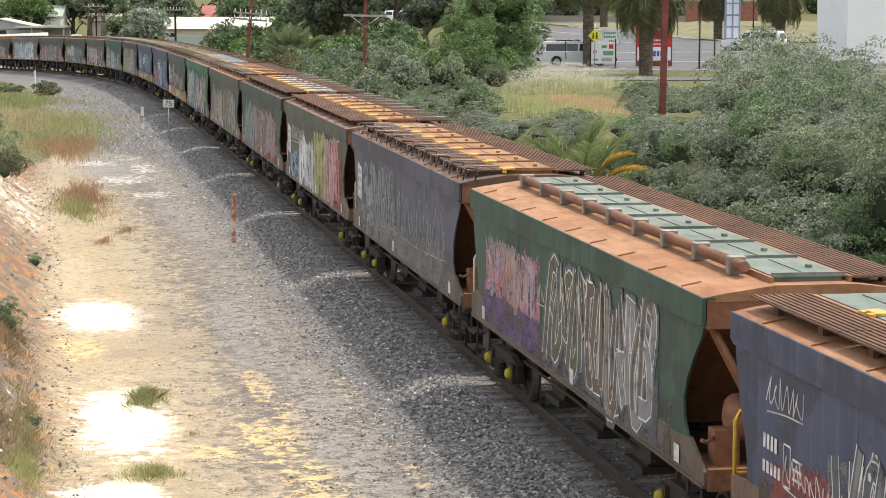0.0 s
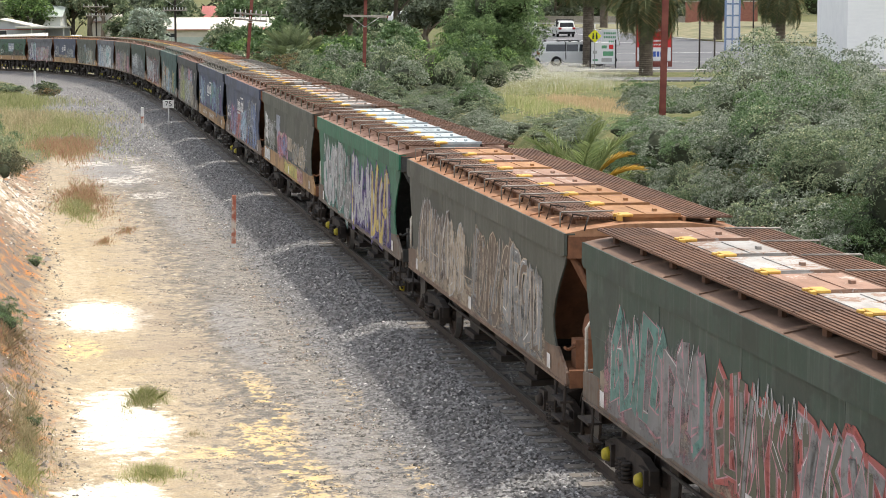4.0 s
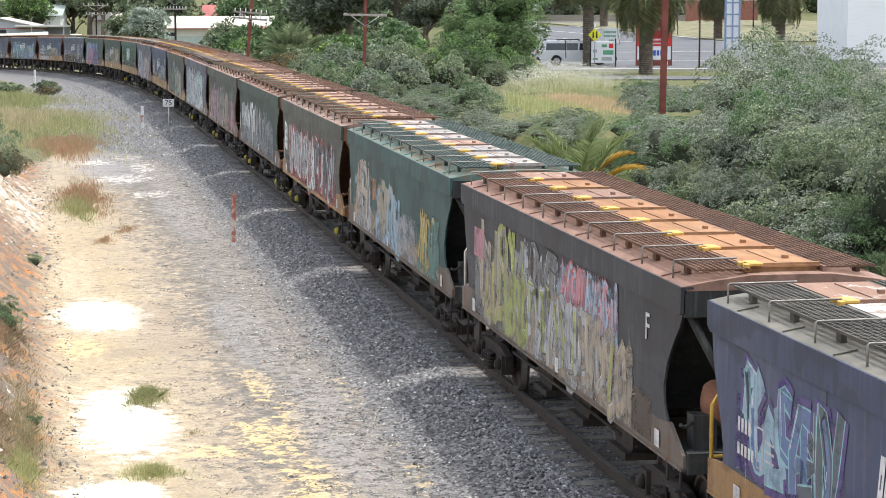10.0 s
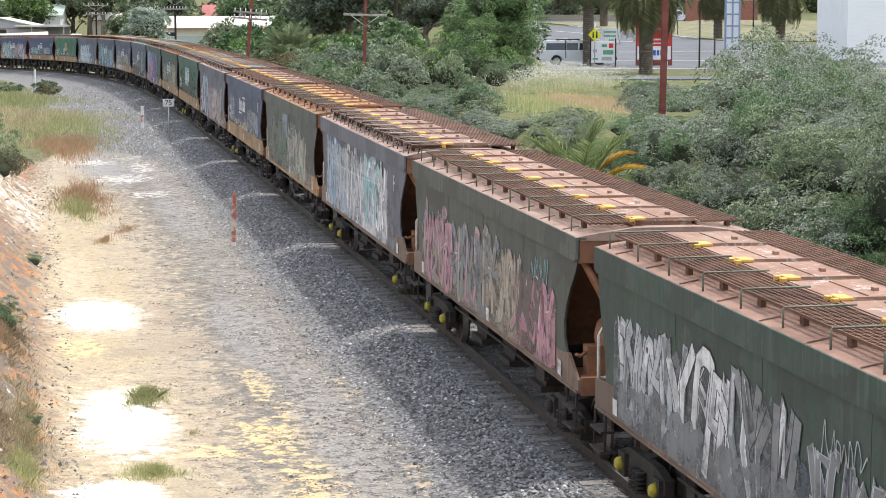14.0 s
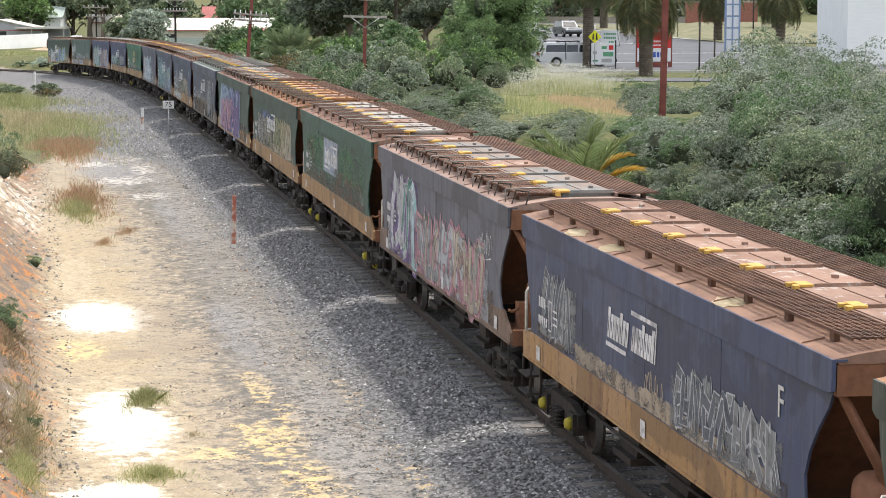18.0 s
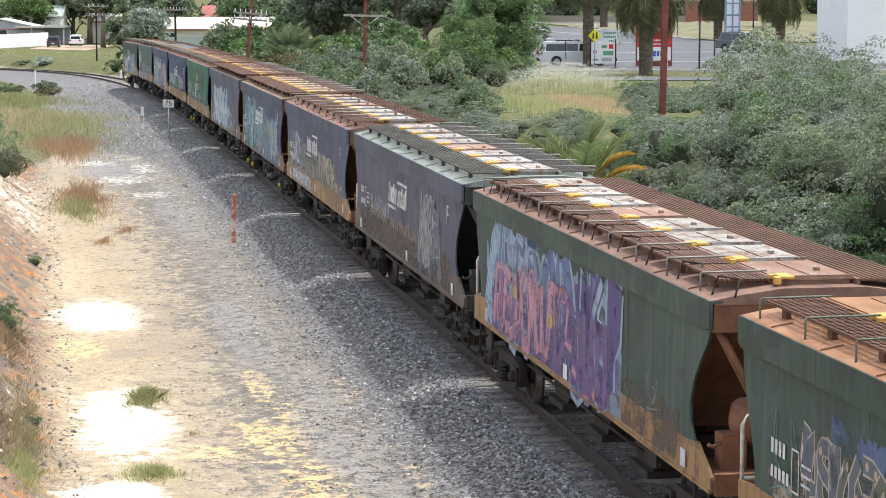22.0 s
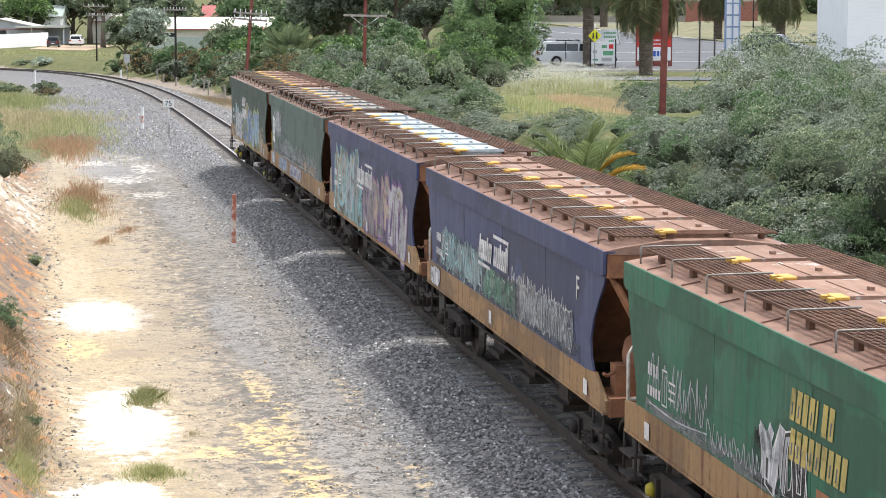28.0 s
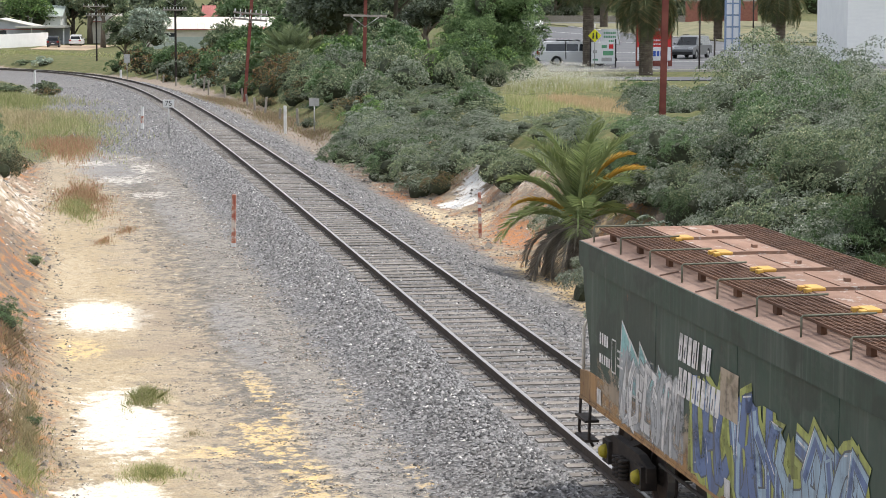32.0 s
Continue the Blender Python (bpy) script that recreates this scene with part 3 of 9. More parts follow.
def scatter_chips():
    """Loose stones and clods on the sandy track, gathered in drifts, thicker towards the stone bed."""
    rng = np.random.default_rng(6)
    n = 110000
    s = 8 + 85 * rng.random(n) ** 1.3
    d = np.where(rng.random(n) < 0.88, -3.0 - 5.2 * rng.random(n) ** 1.25, -8.2 - 4.0 * rng.random(n))
    foot = rng.random(n) < 0.06
    d = np.where(foot, 3.4 + 3.0 * rng.random(n), d)
    drift = rough_field(s * 0.8, d * 1.1, 4) + 0.9 * rough_field(s * 2.3, d * 2.1, 9) + 0.8 * rough_field(s * 5.1 + d, d * 4.7, 2)
    keep = (d < -8.2) | (d > 0) | (drift > np.interp(d, [-8.2, -6.8, -5.5, -3.5], [1.5, 0.9, 0.35, 0.0]))
    s, d = s[keep], d[keep]
    x, y, _ = on_track(s, d)
    n = len(x)
    size = rng.uniform(0.008, 0.022, n) * (1 + (rng.random(n) > 0.97) * 1.2) * np.where(d > 0, 1.9, np.where(d < -8.3, 1.6, 1.0)) * (1 + 1.2 * (((d < -8.3) | (d > 0)) & (rng.random(n) < 0.08)))
    z = ground_z(x, y) + size * 0.3
    base = np.array([(1, 0, 0), (-0.6, 0.8, 0), (-0.6, -0.8, 0), (0, 0, 0.7)], float)
    v = base[None] * (size[:, None, None] * rng.uniform(0.6, 1.4, (n, 4, 1)))
    ang = rng.random(n) * 6.28
    c, w = np.cos(ang)[:, None], np.sin(ang)[:, None]
    v = np.stack([v[..., 0] * c - v[..., 1] * w + x[:, None], v[..., 0] * w + v[..., 1] * c + y[:, None], v[..., 2] + z[:, None]], -1).reshape(-1, 3)
    f = (np.array([(0, 1, 3), (1, 2, 3), (2, 0, 3)])[None] + 4 * np.arange(n)[:, None, None]).reshape(-1, 3)
    g = Net("chips")
    r = g.n.new("ShaderNodeNewGeometry").outputs["Random Per Island"]
    col = g.mix(r, (0.07, 0.067, 0.063), (0.3, 0.275, 0.24))
    col = g.mix(g.step(g.math("FRACT", g.math("MULTIPLY", r, 23.1)), 0.92, 0.93), col, (0.33, 0.2, 0.115))
    col = g.mix(g.step(g.math("FRACT", g.math("MULTIPLY", r, 41.3)), 0.93, 0.94), col, (0.66, 0.62, 0.54))
    m = g.done(col, 0.95, 0.0, None)
    tagged(hang("gravel_chips", raw_mesh("gravel_chips", v.tolist(), f.tolist()), m), "loose gravel chips on the sandy track", "gravel", kind="stuff")


lay_sleepers()
scatter_stones()
scatter_chips()


# ---- wagons ----
B2 = 7.452          # half the body's length at the eaves
PITCH = 16.030      # coupled length
RUST, RUST_DARK = (0.23, 0.1, 0.05), (0.11, 0.055, 0.035)
RUN_DARK = plain("running_gear", (0.028, 0.024, 0.022), (0.06, 0.048, 0.04), 0.85, 0.2, 5, 0.3)
WHEEL = plain("wheel_steel", (0.05, 0.04, 0.035), (0.085, 0.065, 0.055), 0.7, 0.4, 6)
TREAD = plain("wheel_tread", (0.4, 0.39, 0.37), (0.5, 0.48, 0.46), 0.35, 0.9, 3, 0.05)
END_RUST = rusty("end", (0.15, 0.07, 0.042), (0.25, 0.115, 0.06))
END_DARK = paint("end_dark", (0.02, 0.022, 0.02))
BAR_STEEL = plain("bar_steel", (0.2, 0.19, 0.17), (0.33, 0.31, 0.28), 0.6, 0.5, 8)
BAR_GREEN = plain("bar_olive", (0.11, 0.12, 0.09), (0.19, 0.19, 0.14), 0.7, 0.1, 8)
LATCH_Y = plain("latch_yellow", (0.62, 0.37, 0.07), (0.48, 0.27, 0.06), 0.6, 0, 12, 0.2)
CAP_Y = plain("cap_yellow", (0.5, 0.42, 0.03), (0.33, 0.29, 0.05), 0.6, 0, 9)
RAIL_Y = plain("handrail_yellow", (0.6, 0.38, 0.05), (0.45, 0.26, 0.04), 0.6, 0, 9)
RAIL_W = plain("handrail_white", (0.62, 0.6, 0.55), (0.4, 0.36, 0.3), 0.6, 0, 9)
MARK_W = plain("white_marking", (0.66, 0.65, 0.62), (0.5, 0.49, 0.46), 0.75, 0, 14, 0.1)

BODY = {"green": (0.022, 0.077, 0.053), "dark_green": (0.025, 0.055, 0.040), "bright_green": (0.013, 0.138, 0.073), "olive": (0.060, 0.068, 0.053),
        "grey_green": (0.062, 0.112, 0.094), "teal": (0.018, 0.076, 0.072), "blue": (0.046, 0.062, 0.12), "deep_blue": (0.034, 0.048, 0.125),
        "slate": (0.070, 0.077, 0.119), "grey": (0.106, 0.112, 0.138), "black": (0.029, 0.032, 0.043), "silver": (0.250, 0.275, 0.288)}
SILL = {"ochre": (0.33, 0.19, 0.075), "rust": (0.17, 0.11, 0.075), "brown": (0.12, 0.095, 0.075)}
ROOF = {"rust": ((0.19, 0.11, 0.08), (0.28, 0.17, 0.125), None), "orange": ((0.3, 0.135, 0.065), (0.4, 0.22, 0.125), (0.22, 0.11, 0.065), 0.56),
        "brown": ((0.12, 0.075, 0.055), (0.19, 0.12, 0.085), None), "grey": ((0.13, 0.125, 0.105), (0.2, 0.19, 0.16), None),
        "pale": ((0.22, 0.25, 0.22), (0.3, 0.33, 0.29), None), "teal": ((0.09, 0.15, 0.13), (0.14, 0.2, 0.17), (0.2, 0.12, 0.07)),
        "tan": ((0.3, 0.2, 0.12), (0.36, 0.25, 0.16), None), "patched": ((0.24, 0.14, 0.1), (0.32, 0.19, 0.13), None),
        "dust": ((0.25, 0.165, 0.13), (0.34, 0.235, 0.185), None)}
LID = {"rust": ((0.25, 0.14, 0.095), (0.32, 0.2, 0.145), (0.44, 0.41, 0.37), 0.55), "orange": ((0.3, 0.14, 0.06), (0.36, 0.2, 0.1), (0.24, 0.12, 0.07), 0.55),
       "silver": ((0.409, 0.409, 0.396), (0.33, 0.304, 0.277), (0.231, 0.132, 0.0858)), "ice": ((0.33, 0.396, 0.422), (0.409, 0.449, 0.462), None),
       "white": ((0.436, 0.429, 0.396), (0.343, 0.317, 0.277), (0.185, 0.112, 0.0726)), "green": ((0.132, 0.172, 0.145), (0.198, 0.224, 0.198), None),
       "tan": ((0.34, 0.25, 0.165), (0.4, 0.3, 0.21), (0.26, 0.16, 0.1), 0.58),
       "mixed": ((0.224, 0.264, 0.264), (0.277, 0.198, 0.152), None)}
CACHE = {}


def cached(key, make, *args):
    if key not in CACHE:
        CACHE[key] = make(*args)
    return CACHE[key]


def side_y(z):
    return 1.342 - (z - 1.5) * 0.008


OUTLINE = [(B2 - 0.08, 3.04), (B2 - 0.22, 2.84), (B2 - 0.52, 2.58), (B2 - 0.78, 2.3), (B2 - 0.92, 2.02), (B2 - 0.88, 1.78), (B2 - 0.7, 1.6), (B2 - 0.55, 1.5),
           (0.58 - B2, 1.5), (0.55 - B2, 1.78), (0.44 - B2, 2.05), (0.28 - B2, 2.35), (0.12 - B2, 2.68), (0.04 - B2, 3.04)]


def m_body():
    """Hopper body: two side sheets that lean in, deep sloping end sheets between them, a floor and weld lines."""
    bm = bmesh.new()
    n = len(OUTLINE)
    for sg in (-1, 1):
        o = [bm.verts.new((x, sg * side_y(z), z)) for x, z in OUTLINE]
        i = [bm.verts.new((x, sg * (side_y(z) - 0.03), z)) for x, z in OUTLINE]
        for k in range(n):
            bm.faces.new((o[k], o[(k + 1) % n], i[(k + 1) % n], i[k]))
        bm.faces.new(o)
        bm.faces.new(i).material_index = 1
        y = sg * side_y(2.1)
        box(bm, -6.8, 6.4, min(y, y + sg * 0.003), max(y, y + sg * 0.003), 2.092, 2.108)
        for xx in (-3.4, 0.1, 3.5):
            v = box(bm, xx - 0.006, xx + 0.006, min(sg * 1.338, sg * 1.346), max(sg * 1.338, sg * 1.346), 1.56, 3.0)
            for q in v:
                q.co.y -= sg * (q.co.z - 1.5) * 0.008
    for top, foot in ((B2 - 0.3, B2 - 2.4), (0.2 - B2, 2.0 - B2)):
        e = 0.06 if top > 0 else -0.06
        prism(bm, [(top, 3.3), (top - e, 3.3), (foot - e, 1.45), (foot, 1.45)], -1.235, 1.235, "y", 1)
    box(bm, 2.0 - B2, B2 - 2.4, -1.23, 1.23, 1.44, 1.5, 1)
    return mesh_of("body", bm)


def m_eave():
    bm = bmesh.new()
    prism(bm, [(-B2, 3.35), (-B2, 3.06), (-B2 + 0.12, 3.0), (B2 - 0.16, 3.0), (B2 - 0.02, 3.03), (B2, 3.35)], -1.38, -1.335)
    prism(bm, [(-B2, 3.35), (-B2, 3.325), (B2, 3.325), (B2, 3.35)], -1.335, -1.22)
    return mesh_of("eave", bm)


def m_roof():
    bm = bmesh.new()
    prof = [(-1.355, 3.352), (-1.1, 3.40), (-0.5, 3.48), (0.5, 3.48), (1.1, 3.40), (1.355, 3.352), (1.3, 3.30), (-1.3, 3.30)]
    prism(bm, prof, -B2 + 0.01, B2 - 0.01, "x")
    for i in range(9):
        x = -6.4 + i * 1.6
        for sg in (-1, 1):
            v = box(bm, x - 0.015, x + 0.015, min(sg * 1.34, sg * 1.1), max(sg * 1.34, sg * 1.1), 3.36, 3.375)
            for q in v:
                q.co.z += (1.34 - abs(q.co.y)) * 0.19
    return mesh_of("roof", bm)


def m_walk(kind):
    """A walkway along the roof: open grating, loose slats, or plate."""
    bm = bmesh.new()
    y0, y1, z = -1.14, -0.5, 3.55
    if kind == "grate":
        for y in np.linspace(y0, y1, 9):
            box(bm, -B2 + 0.25, B2 - 0.1, y - 0.009, y + 0.009, z - 0.03, z)
        for i in range(156):
            x = -B2 + 0.25 + i * 0.0935
            box(bm, x - 0.012, x + 0.012, y0, y1, z - 0.026, z - 0.004)
    elif kind == "slat":
        rng = random.Random(3)
        for k in range(9):
            xa = -B2 + 0.3 + k * 1.59
            for i in range(13):
                y = y0 + 0.02 + i * (y1 - y0 - 0.04) / 12
                dz = rng.uniform(-0.004, 0.004)
                box(bm, xa, xa + 1.48, y - 0.017, y + 0.017, z - 0.03 + dz, z + dz)
            for xx in (xa + 0.05, xa + 0.7, xa + 1.37):
                box(bm, xx - 0.02, xx + 0.02, y0, y1, z - 0.06, z - 0.03)
    else:
        for k in range(5):
            xa = -B2 + 0.15 + k * 2.9
            box(bm, xa, xa + 2.87, y0 - 0.06, y1, z - 0.02, z)
            for y in np.linspace(y0 - 0.02, y1 - 0.04, 9):
                box(bm, xa + 0.01, xa + 2.86, y - 0.016, y + 0.016, z, z + 0.012)
    for k in range(10):
        x = -6.7 + k * 1.48
        box(bm, x - 0.07, x + 0.07, y0 + 0.04, y0 + 0.1, 3.41, z - 0.03)
        box(bm, x - 0.03, x + 0.03, y1 - 0.1, y1 - 0.04, 3.45, z - 0.03)
    return mesh_of("walkway", bm)


def m_lid():
    bm = bmesh.new()
    box(bm, -0.82, 0.82, -0.42, 0.42, 3.44, 3.535)
    box(bm, -0.86, 0.86, -0.45, 0.45, 3.535, 3.56)
    box(bm, -0.7, 0.7, -0.015, 0.015, 3.56, 3.572)
    box(bm, 0.8, 0.85, -0.45, 0.45, 3.56, 3.59)
    box(bm, 0.1, 0.2, 0.2, 0.26, 3.56, 3.6)
    return mesh_of("hatch", bm)


def m_latch():
    bm = bmesh.new()
    box(bm, -0.16, 0.16, -0.47, -0.3, 3.562, 3.6)
    box(bm, -0.16, -0.07, -0.54, -0.46, 3.5, 3.592)
    box(bm, 0.07, 0.16, -0.54, -0.46, 3.5, 3.592)
    return mesh_of("latch", bm, 0.008)


def m_staple(long):
    bm = bmesh.new()
    end = -0.46 if long else -0.8
    tube(bm, [(0, -1.27, 3.35), (0, -1.27, 3.575), (0, -1.25, 3.59), (0, end, 3.6)], 0.013, 5)
    return mesh_of("handrail", bm)


def m_bracket():
    """A bent bar bracket that props the walkway from the eaves."""
    bm = bmesh.new()
    tube(bm, [(-0.16, -1.24, 3.37), (-0.1, -1.18, 3.6), (0.22, -1.02, 3.6), (0.3, -1.1, 3.4)], 0.014, 5)
    return mesh_of("bracket", bm)


def m_sill():
    bm = bmesh.new()
    prism(bm, [(-B2 - 0.02, 1.14), (-B2 - 0.02, 1.5), (-6.8, 1.56), (6.35, 1.56), (6.85, 1.6), (B2 + 0.02, 1.3), (B2 + 0.05, 1.14)], -1.346, -1.3)
    prism(bm, [(-B2, 1.1), (-B2, 1.14), (B2, 1.14), (B2, 1.1)], -1.36, -1.22)
    return mesh_of("sill", bm)


def m_under():
    """Centre sill, cross bearers, chutes and brake gear under the floor."""
    bm = bmesh.new()
    box(bm, -B2, B2, -0.25, 0.25, 0.95, 1.35)
    for x in (-6.6, -4.6, -2.4, 0, 2.4, 4.6, 6.6):
        box(bm, x - 0.08, x + 0.08, -1.3, 1.3, 1.05, 1.25)
    for x in (-2.6, 0.0, 2.6):
        prism(bm, [(x - 1.15, 1.5), (x - 0.4, 0.42), (x + 0.4, 0.42), (x + 1.15, 1.5)], -0.85, 0.85)
        box(bm, x - 0.5, x + 0.5, -0.95, 0.95, 0.36, 0.46)
    box(bm, 3.7, 4.3, -1.15, -0.75, 0.75, 1.0)
    tube(bm, [(-4.0, -1.1, 0.8), (4.4, -1.1, 0.8)], 0.025, 6)
    return mesh_of("underframe", bm)


def m_platform():
    bm = bmesh.new()
    box(bm, B2 - 1.0, B2 + 0.02, -1.25, 1.25, 1.26, 1.32)
    box(bm, B2 - 0.02, B2 + 0.08, -1.3, 1.3, 1.08, 1.34)
    box(bm, B2 - 0.5, B2 - 0.2, -1.15, -0.85, 1.32, 1.75)
    tube(bm, [(B2 - 0.35, -1.0, 1.7), (B2 - 0.15, -1.28, 1.62), (B2 - 0.1, -1.34, 1.66)], 0.025, 6)
    box(bm, B2 - 0.12, B2 - 0.02, -1.32, 1.32, 2.98, 3.3)
    prism(bm, [(B2 - 0.1, 3.1), (B2 - 0.02, 3.1), (B2 - 0.55, 1.32), (B2 - 0.63, 1.32)], -0.62, -0.54)
    prism(bm, [(B2 - 0.1, 3.1), (B2 - 0.02, 3.1), (B2 - 0.55, 1.32), (B2 - 0.63, 1.32)], 0.54, 0.62)
    for sg in (-1, 1):
        tube(bm, [(B2 - 0.14, sg * 1.24, 3.02), (B2 - 0.3, sg * 0.3, 1.32)], 0.055, 6)
    return mesh_of("end_platform", bm)


def m_tank():
    bm = bmesh.new()
    rings = [(-0.98, 0.1), (-0.93, 0.24), (-0.85, 0.29), (0.55, 0.29), (0.63, 0.24), (0.68, 0.1)]
    vs = [[bm.verts.new((B2 - 0.42 + r * math.cos(k * math.pi / 8), y, 1.86 + r * math.sin(k * math.pi / 8))) for k in range(16)] for y, r in rings]
    for a, b in zip(vs, vs[1:]):
        for k in range(16):
            bm.faces.new((a[k], a[(k + 1) % 16], b[(k + 1) % 16], b[k])).smooth = True
    bm.faces.new(vs[0]), bm.faces.new(vs[-1])
    for y in (-0.6, 0.3):
        box(bm, B2 - 0.6, B2 - 0.25, y - 0.04, y + 0.04, 1.32, 1.6)
    return mesh_of("air_tank", bm)


def m_grab():
    bm = bmesh.new()
    x = -B2 - 0.1
    tube(bm, [(x, -1.28, 1.15), (x, -1.28, 2.1), (x, -1.22, 2.2), (x, -0.9, 2.2), (x, -0.84, 2.1), (x, -0.84, 1.15)], 0.026, 6)
    tube(bm, [(x, -1.28, 1.5), (x, -0.84, 1.5)], 0.022, 6)
    return mesh_of("grab_rail", bm)


def m_step():
    bm = bmesh.new()
    for x in (-0.3, 0.3):
        tube(bm, [(x, -1.34, 1.14), (x, -1.36, 0.62), (x, -1.3, 0.5)], 0.022, 5)
    for z in (0.58, 0.86):
        box(bm, -0.32, 0.32, -1.42, -1.22, z - 0.02, z + 0.015)
    return mesh_of("step", bm)


def m_coupler():
    bm = bmesh.new()
    box(bm, B2, B2 + 0.36, -0.1, 0.1, 0.78, 0.98)
    prism(bm, [(B2 + 0.3, -0.16), (B2 + 0.52, -0.18), (B2 + 0.5, -0.02), (B2 + 0.42, 0.02), (B2 + 0.5, 0.15), (B2 + 0.3, 0.16)], 0.72, 1.03, "z")
    return mesh_of("coupler", bm, 0.012)


def m_hose():
    bm = bmesh.new()
    tube(bm, [(B2 + 0.05, -0.45, 1.0), (B2 + 0.25, -0.47, 0.65), (B2 + 0.48, -0.47, 0.6)], 0.03, 6)
    return mesh_of("air_hose", bm)


def m_frame():
    """Cast side frame of a bogie with its spring nest."""
    bm = bmesh.new()
    prism(bm, [(-1.15, 0.62), (-1.15, 0.42), (-0.72, 0.4), (-0.42, 0.22), (0.42, 0.22), (0.72, 0.4), (1.15, 0.42), (1.15, 0.62), (0.7, 0.72), (-0.7, 0.72)], -1.1, -0.98)
    for x in (-0.9, 0.9):
        box(bm, x - 0.17, x + 0.17, -1.16, -0.94, 0.3, 0.62)
    for x in (-0.18, 0.0, 0.18):
        for k in range(5):
            z = 0.27 + k * 0.06
            tube(bm, [(x, -1.17, z), (x, -1.17, z + 0.035)], 0.075, 8)
    return mesh_of("side_frame", bm)


def m_wheelset():
    bm = bmesh.new()
    for y in (-0.8, 0.8):
        sg = 1 if y > 0 else -1
        ring = [(y - sg * 0.09, 0.1), (y - sg * 0.065, 0.485), (y - sg * 0.035, 0.485), (y - sg * 0.03, 0.46), (y + sg * 0.07, 0.455), (y + sg * 0.07, 0.4), (y + sg * 0.02, 0.36), (y + sg * 0.03, 0.14), (y + sg * 0.09, 0.1)]
        vs = [[bm.verts.new((r * math.cos(k * math.pi / 12), t, r * math.sin(k * math.pi / 12))) for k in range(24)] for t, r in ring]
        for i, (a, b) in enumerate(zip(vs, vs[1:])):
            for k in range(24):
                f = bm.faces.new((a[k], a[(k + 1) % 24], b[(k + 1) % 24], b[k]))
                f.material_index = 1 if i == 3 else 0
        bm.faces.new(vs[0]), bm.faces.new(vs[-1])
    tube(bm, [(0, -1.0, 0), (0, 1.0, 0)], 0.08, 8)
    return mesh_of("wheelset", bm)


def m_cap():
    bm = bmesh.new()
    tube(bm, [(0, -1.16, 0), (0, -1.22, 0), (0, -1.25, 0)], 0.11, 12, 0, 0.06)
    return mesh_of("axle_cap", bm)


def m_bolster():
    bm = bmesh.new()
    prism(bm, [(-1.05, 0.55), (-1.05, 0.72), (-0.3, 0.95), (0.3, 0.95), (1.05, 0.72), (1.05, 0.55)], -0.16, 0.16, "x")
    for x in (-0.45, 0.45):
        box(bm, x - 0.05, x + 0.05, -0.95, 0.95, 0.4, 0.5)
    return mesh_of("bolster", bm)


# ---- painted tags on the sides: fills, outlines and strokes, each layer a little proud ----
TAG = {"white": (0.7, 0.7, 0.7), "silver": (0.43, 0.45, 0.47), "grey": (0.21, 0.22, 0.225), "black": (0.0121, 0.0121, 0.0138), "pink": (0.475, 0.236, 0.279), "red": (0.349, 0.085, 0.0765),
       "purple": (0.152, 0.097, 0.246), "violet": (0.0855, 0.06, 0.205), "blue": (0.117, 0.176, 0.338), "sky": (0.3, 0.42, 0.53), "cyan": (0.26, 0.5, 0.51), "teal": (0.0955, 0.24, 0.214),
       "green": (0.068, 0.187, 0.085), "lime": (0.339, 0.382, 0.11), "yellow": (0.52, 0.409, 0.112), "orange": (0.425, 0.179, 0.0765), "tan": (0.42, 0.35, 0.265), "brown": (0.115, 0.0855, 0.0643), "olive": (0.089, 0.0975, 0.0635), "slate": (0.0935, 0.111, 0.136), "patch": (0.27, 0.31, 0.38)}


def spray(c, soft=False):
    """Sprayed paint, thin in places so that the wagon shows through."""
    key = "spray_" + c + ("_soft" if soft else "")
    if key in MATS:
        return MATS[key]
    g = Net(key)
    v = g.coord()
    col = TAG[c]
    k = g.mix(g.step(g.noise(v, 1.6, 5, 0.65), 0.35, 0.7), col, tuple(0.65 * q + 0.03 for q in col))
    k = g.mix(g.math("MULTIPLY", g.step(g.noise(g.coord(True, (6, 6, 0.6)), 1.2, 6), 0.5, 0.7), 0.4), k, (0.09, 0.08, 0.07))
    m = g.done(g.vary(k, 0.1), 0.65, 0.0, g.noise(v, 30, 2), 0.1, 0.005, 0.35)
    clear = g.n.new("ShaderNodeBsdfTransparent")
    ms = g.n.new("ShaderNodeMixShader")
    thin = g.noise(g.coord(True, (1.0, 1.0, 1.7)), 1.5 if soft else 2.4, 7, 0.68)
    g.put(ms.inputs[0], g.math("MULTIPLY", g.step(thin, 0.36, 0.58), 0.8) if soft else g.math("ADD", 0.55, g.math("MULTIPLY", g.step(thin, 0.34, 0.52), 0.45)))
    g.l.new(clear.outputs[0], ms.inputs[1])
    g.l.new(g.b.outputs[0], ms.inputs[2])
    g.l.new(ms.outputs[0], g.n["Material Output"].inputs["Surface"])
    MATS[key] = m
    return m


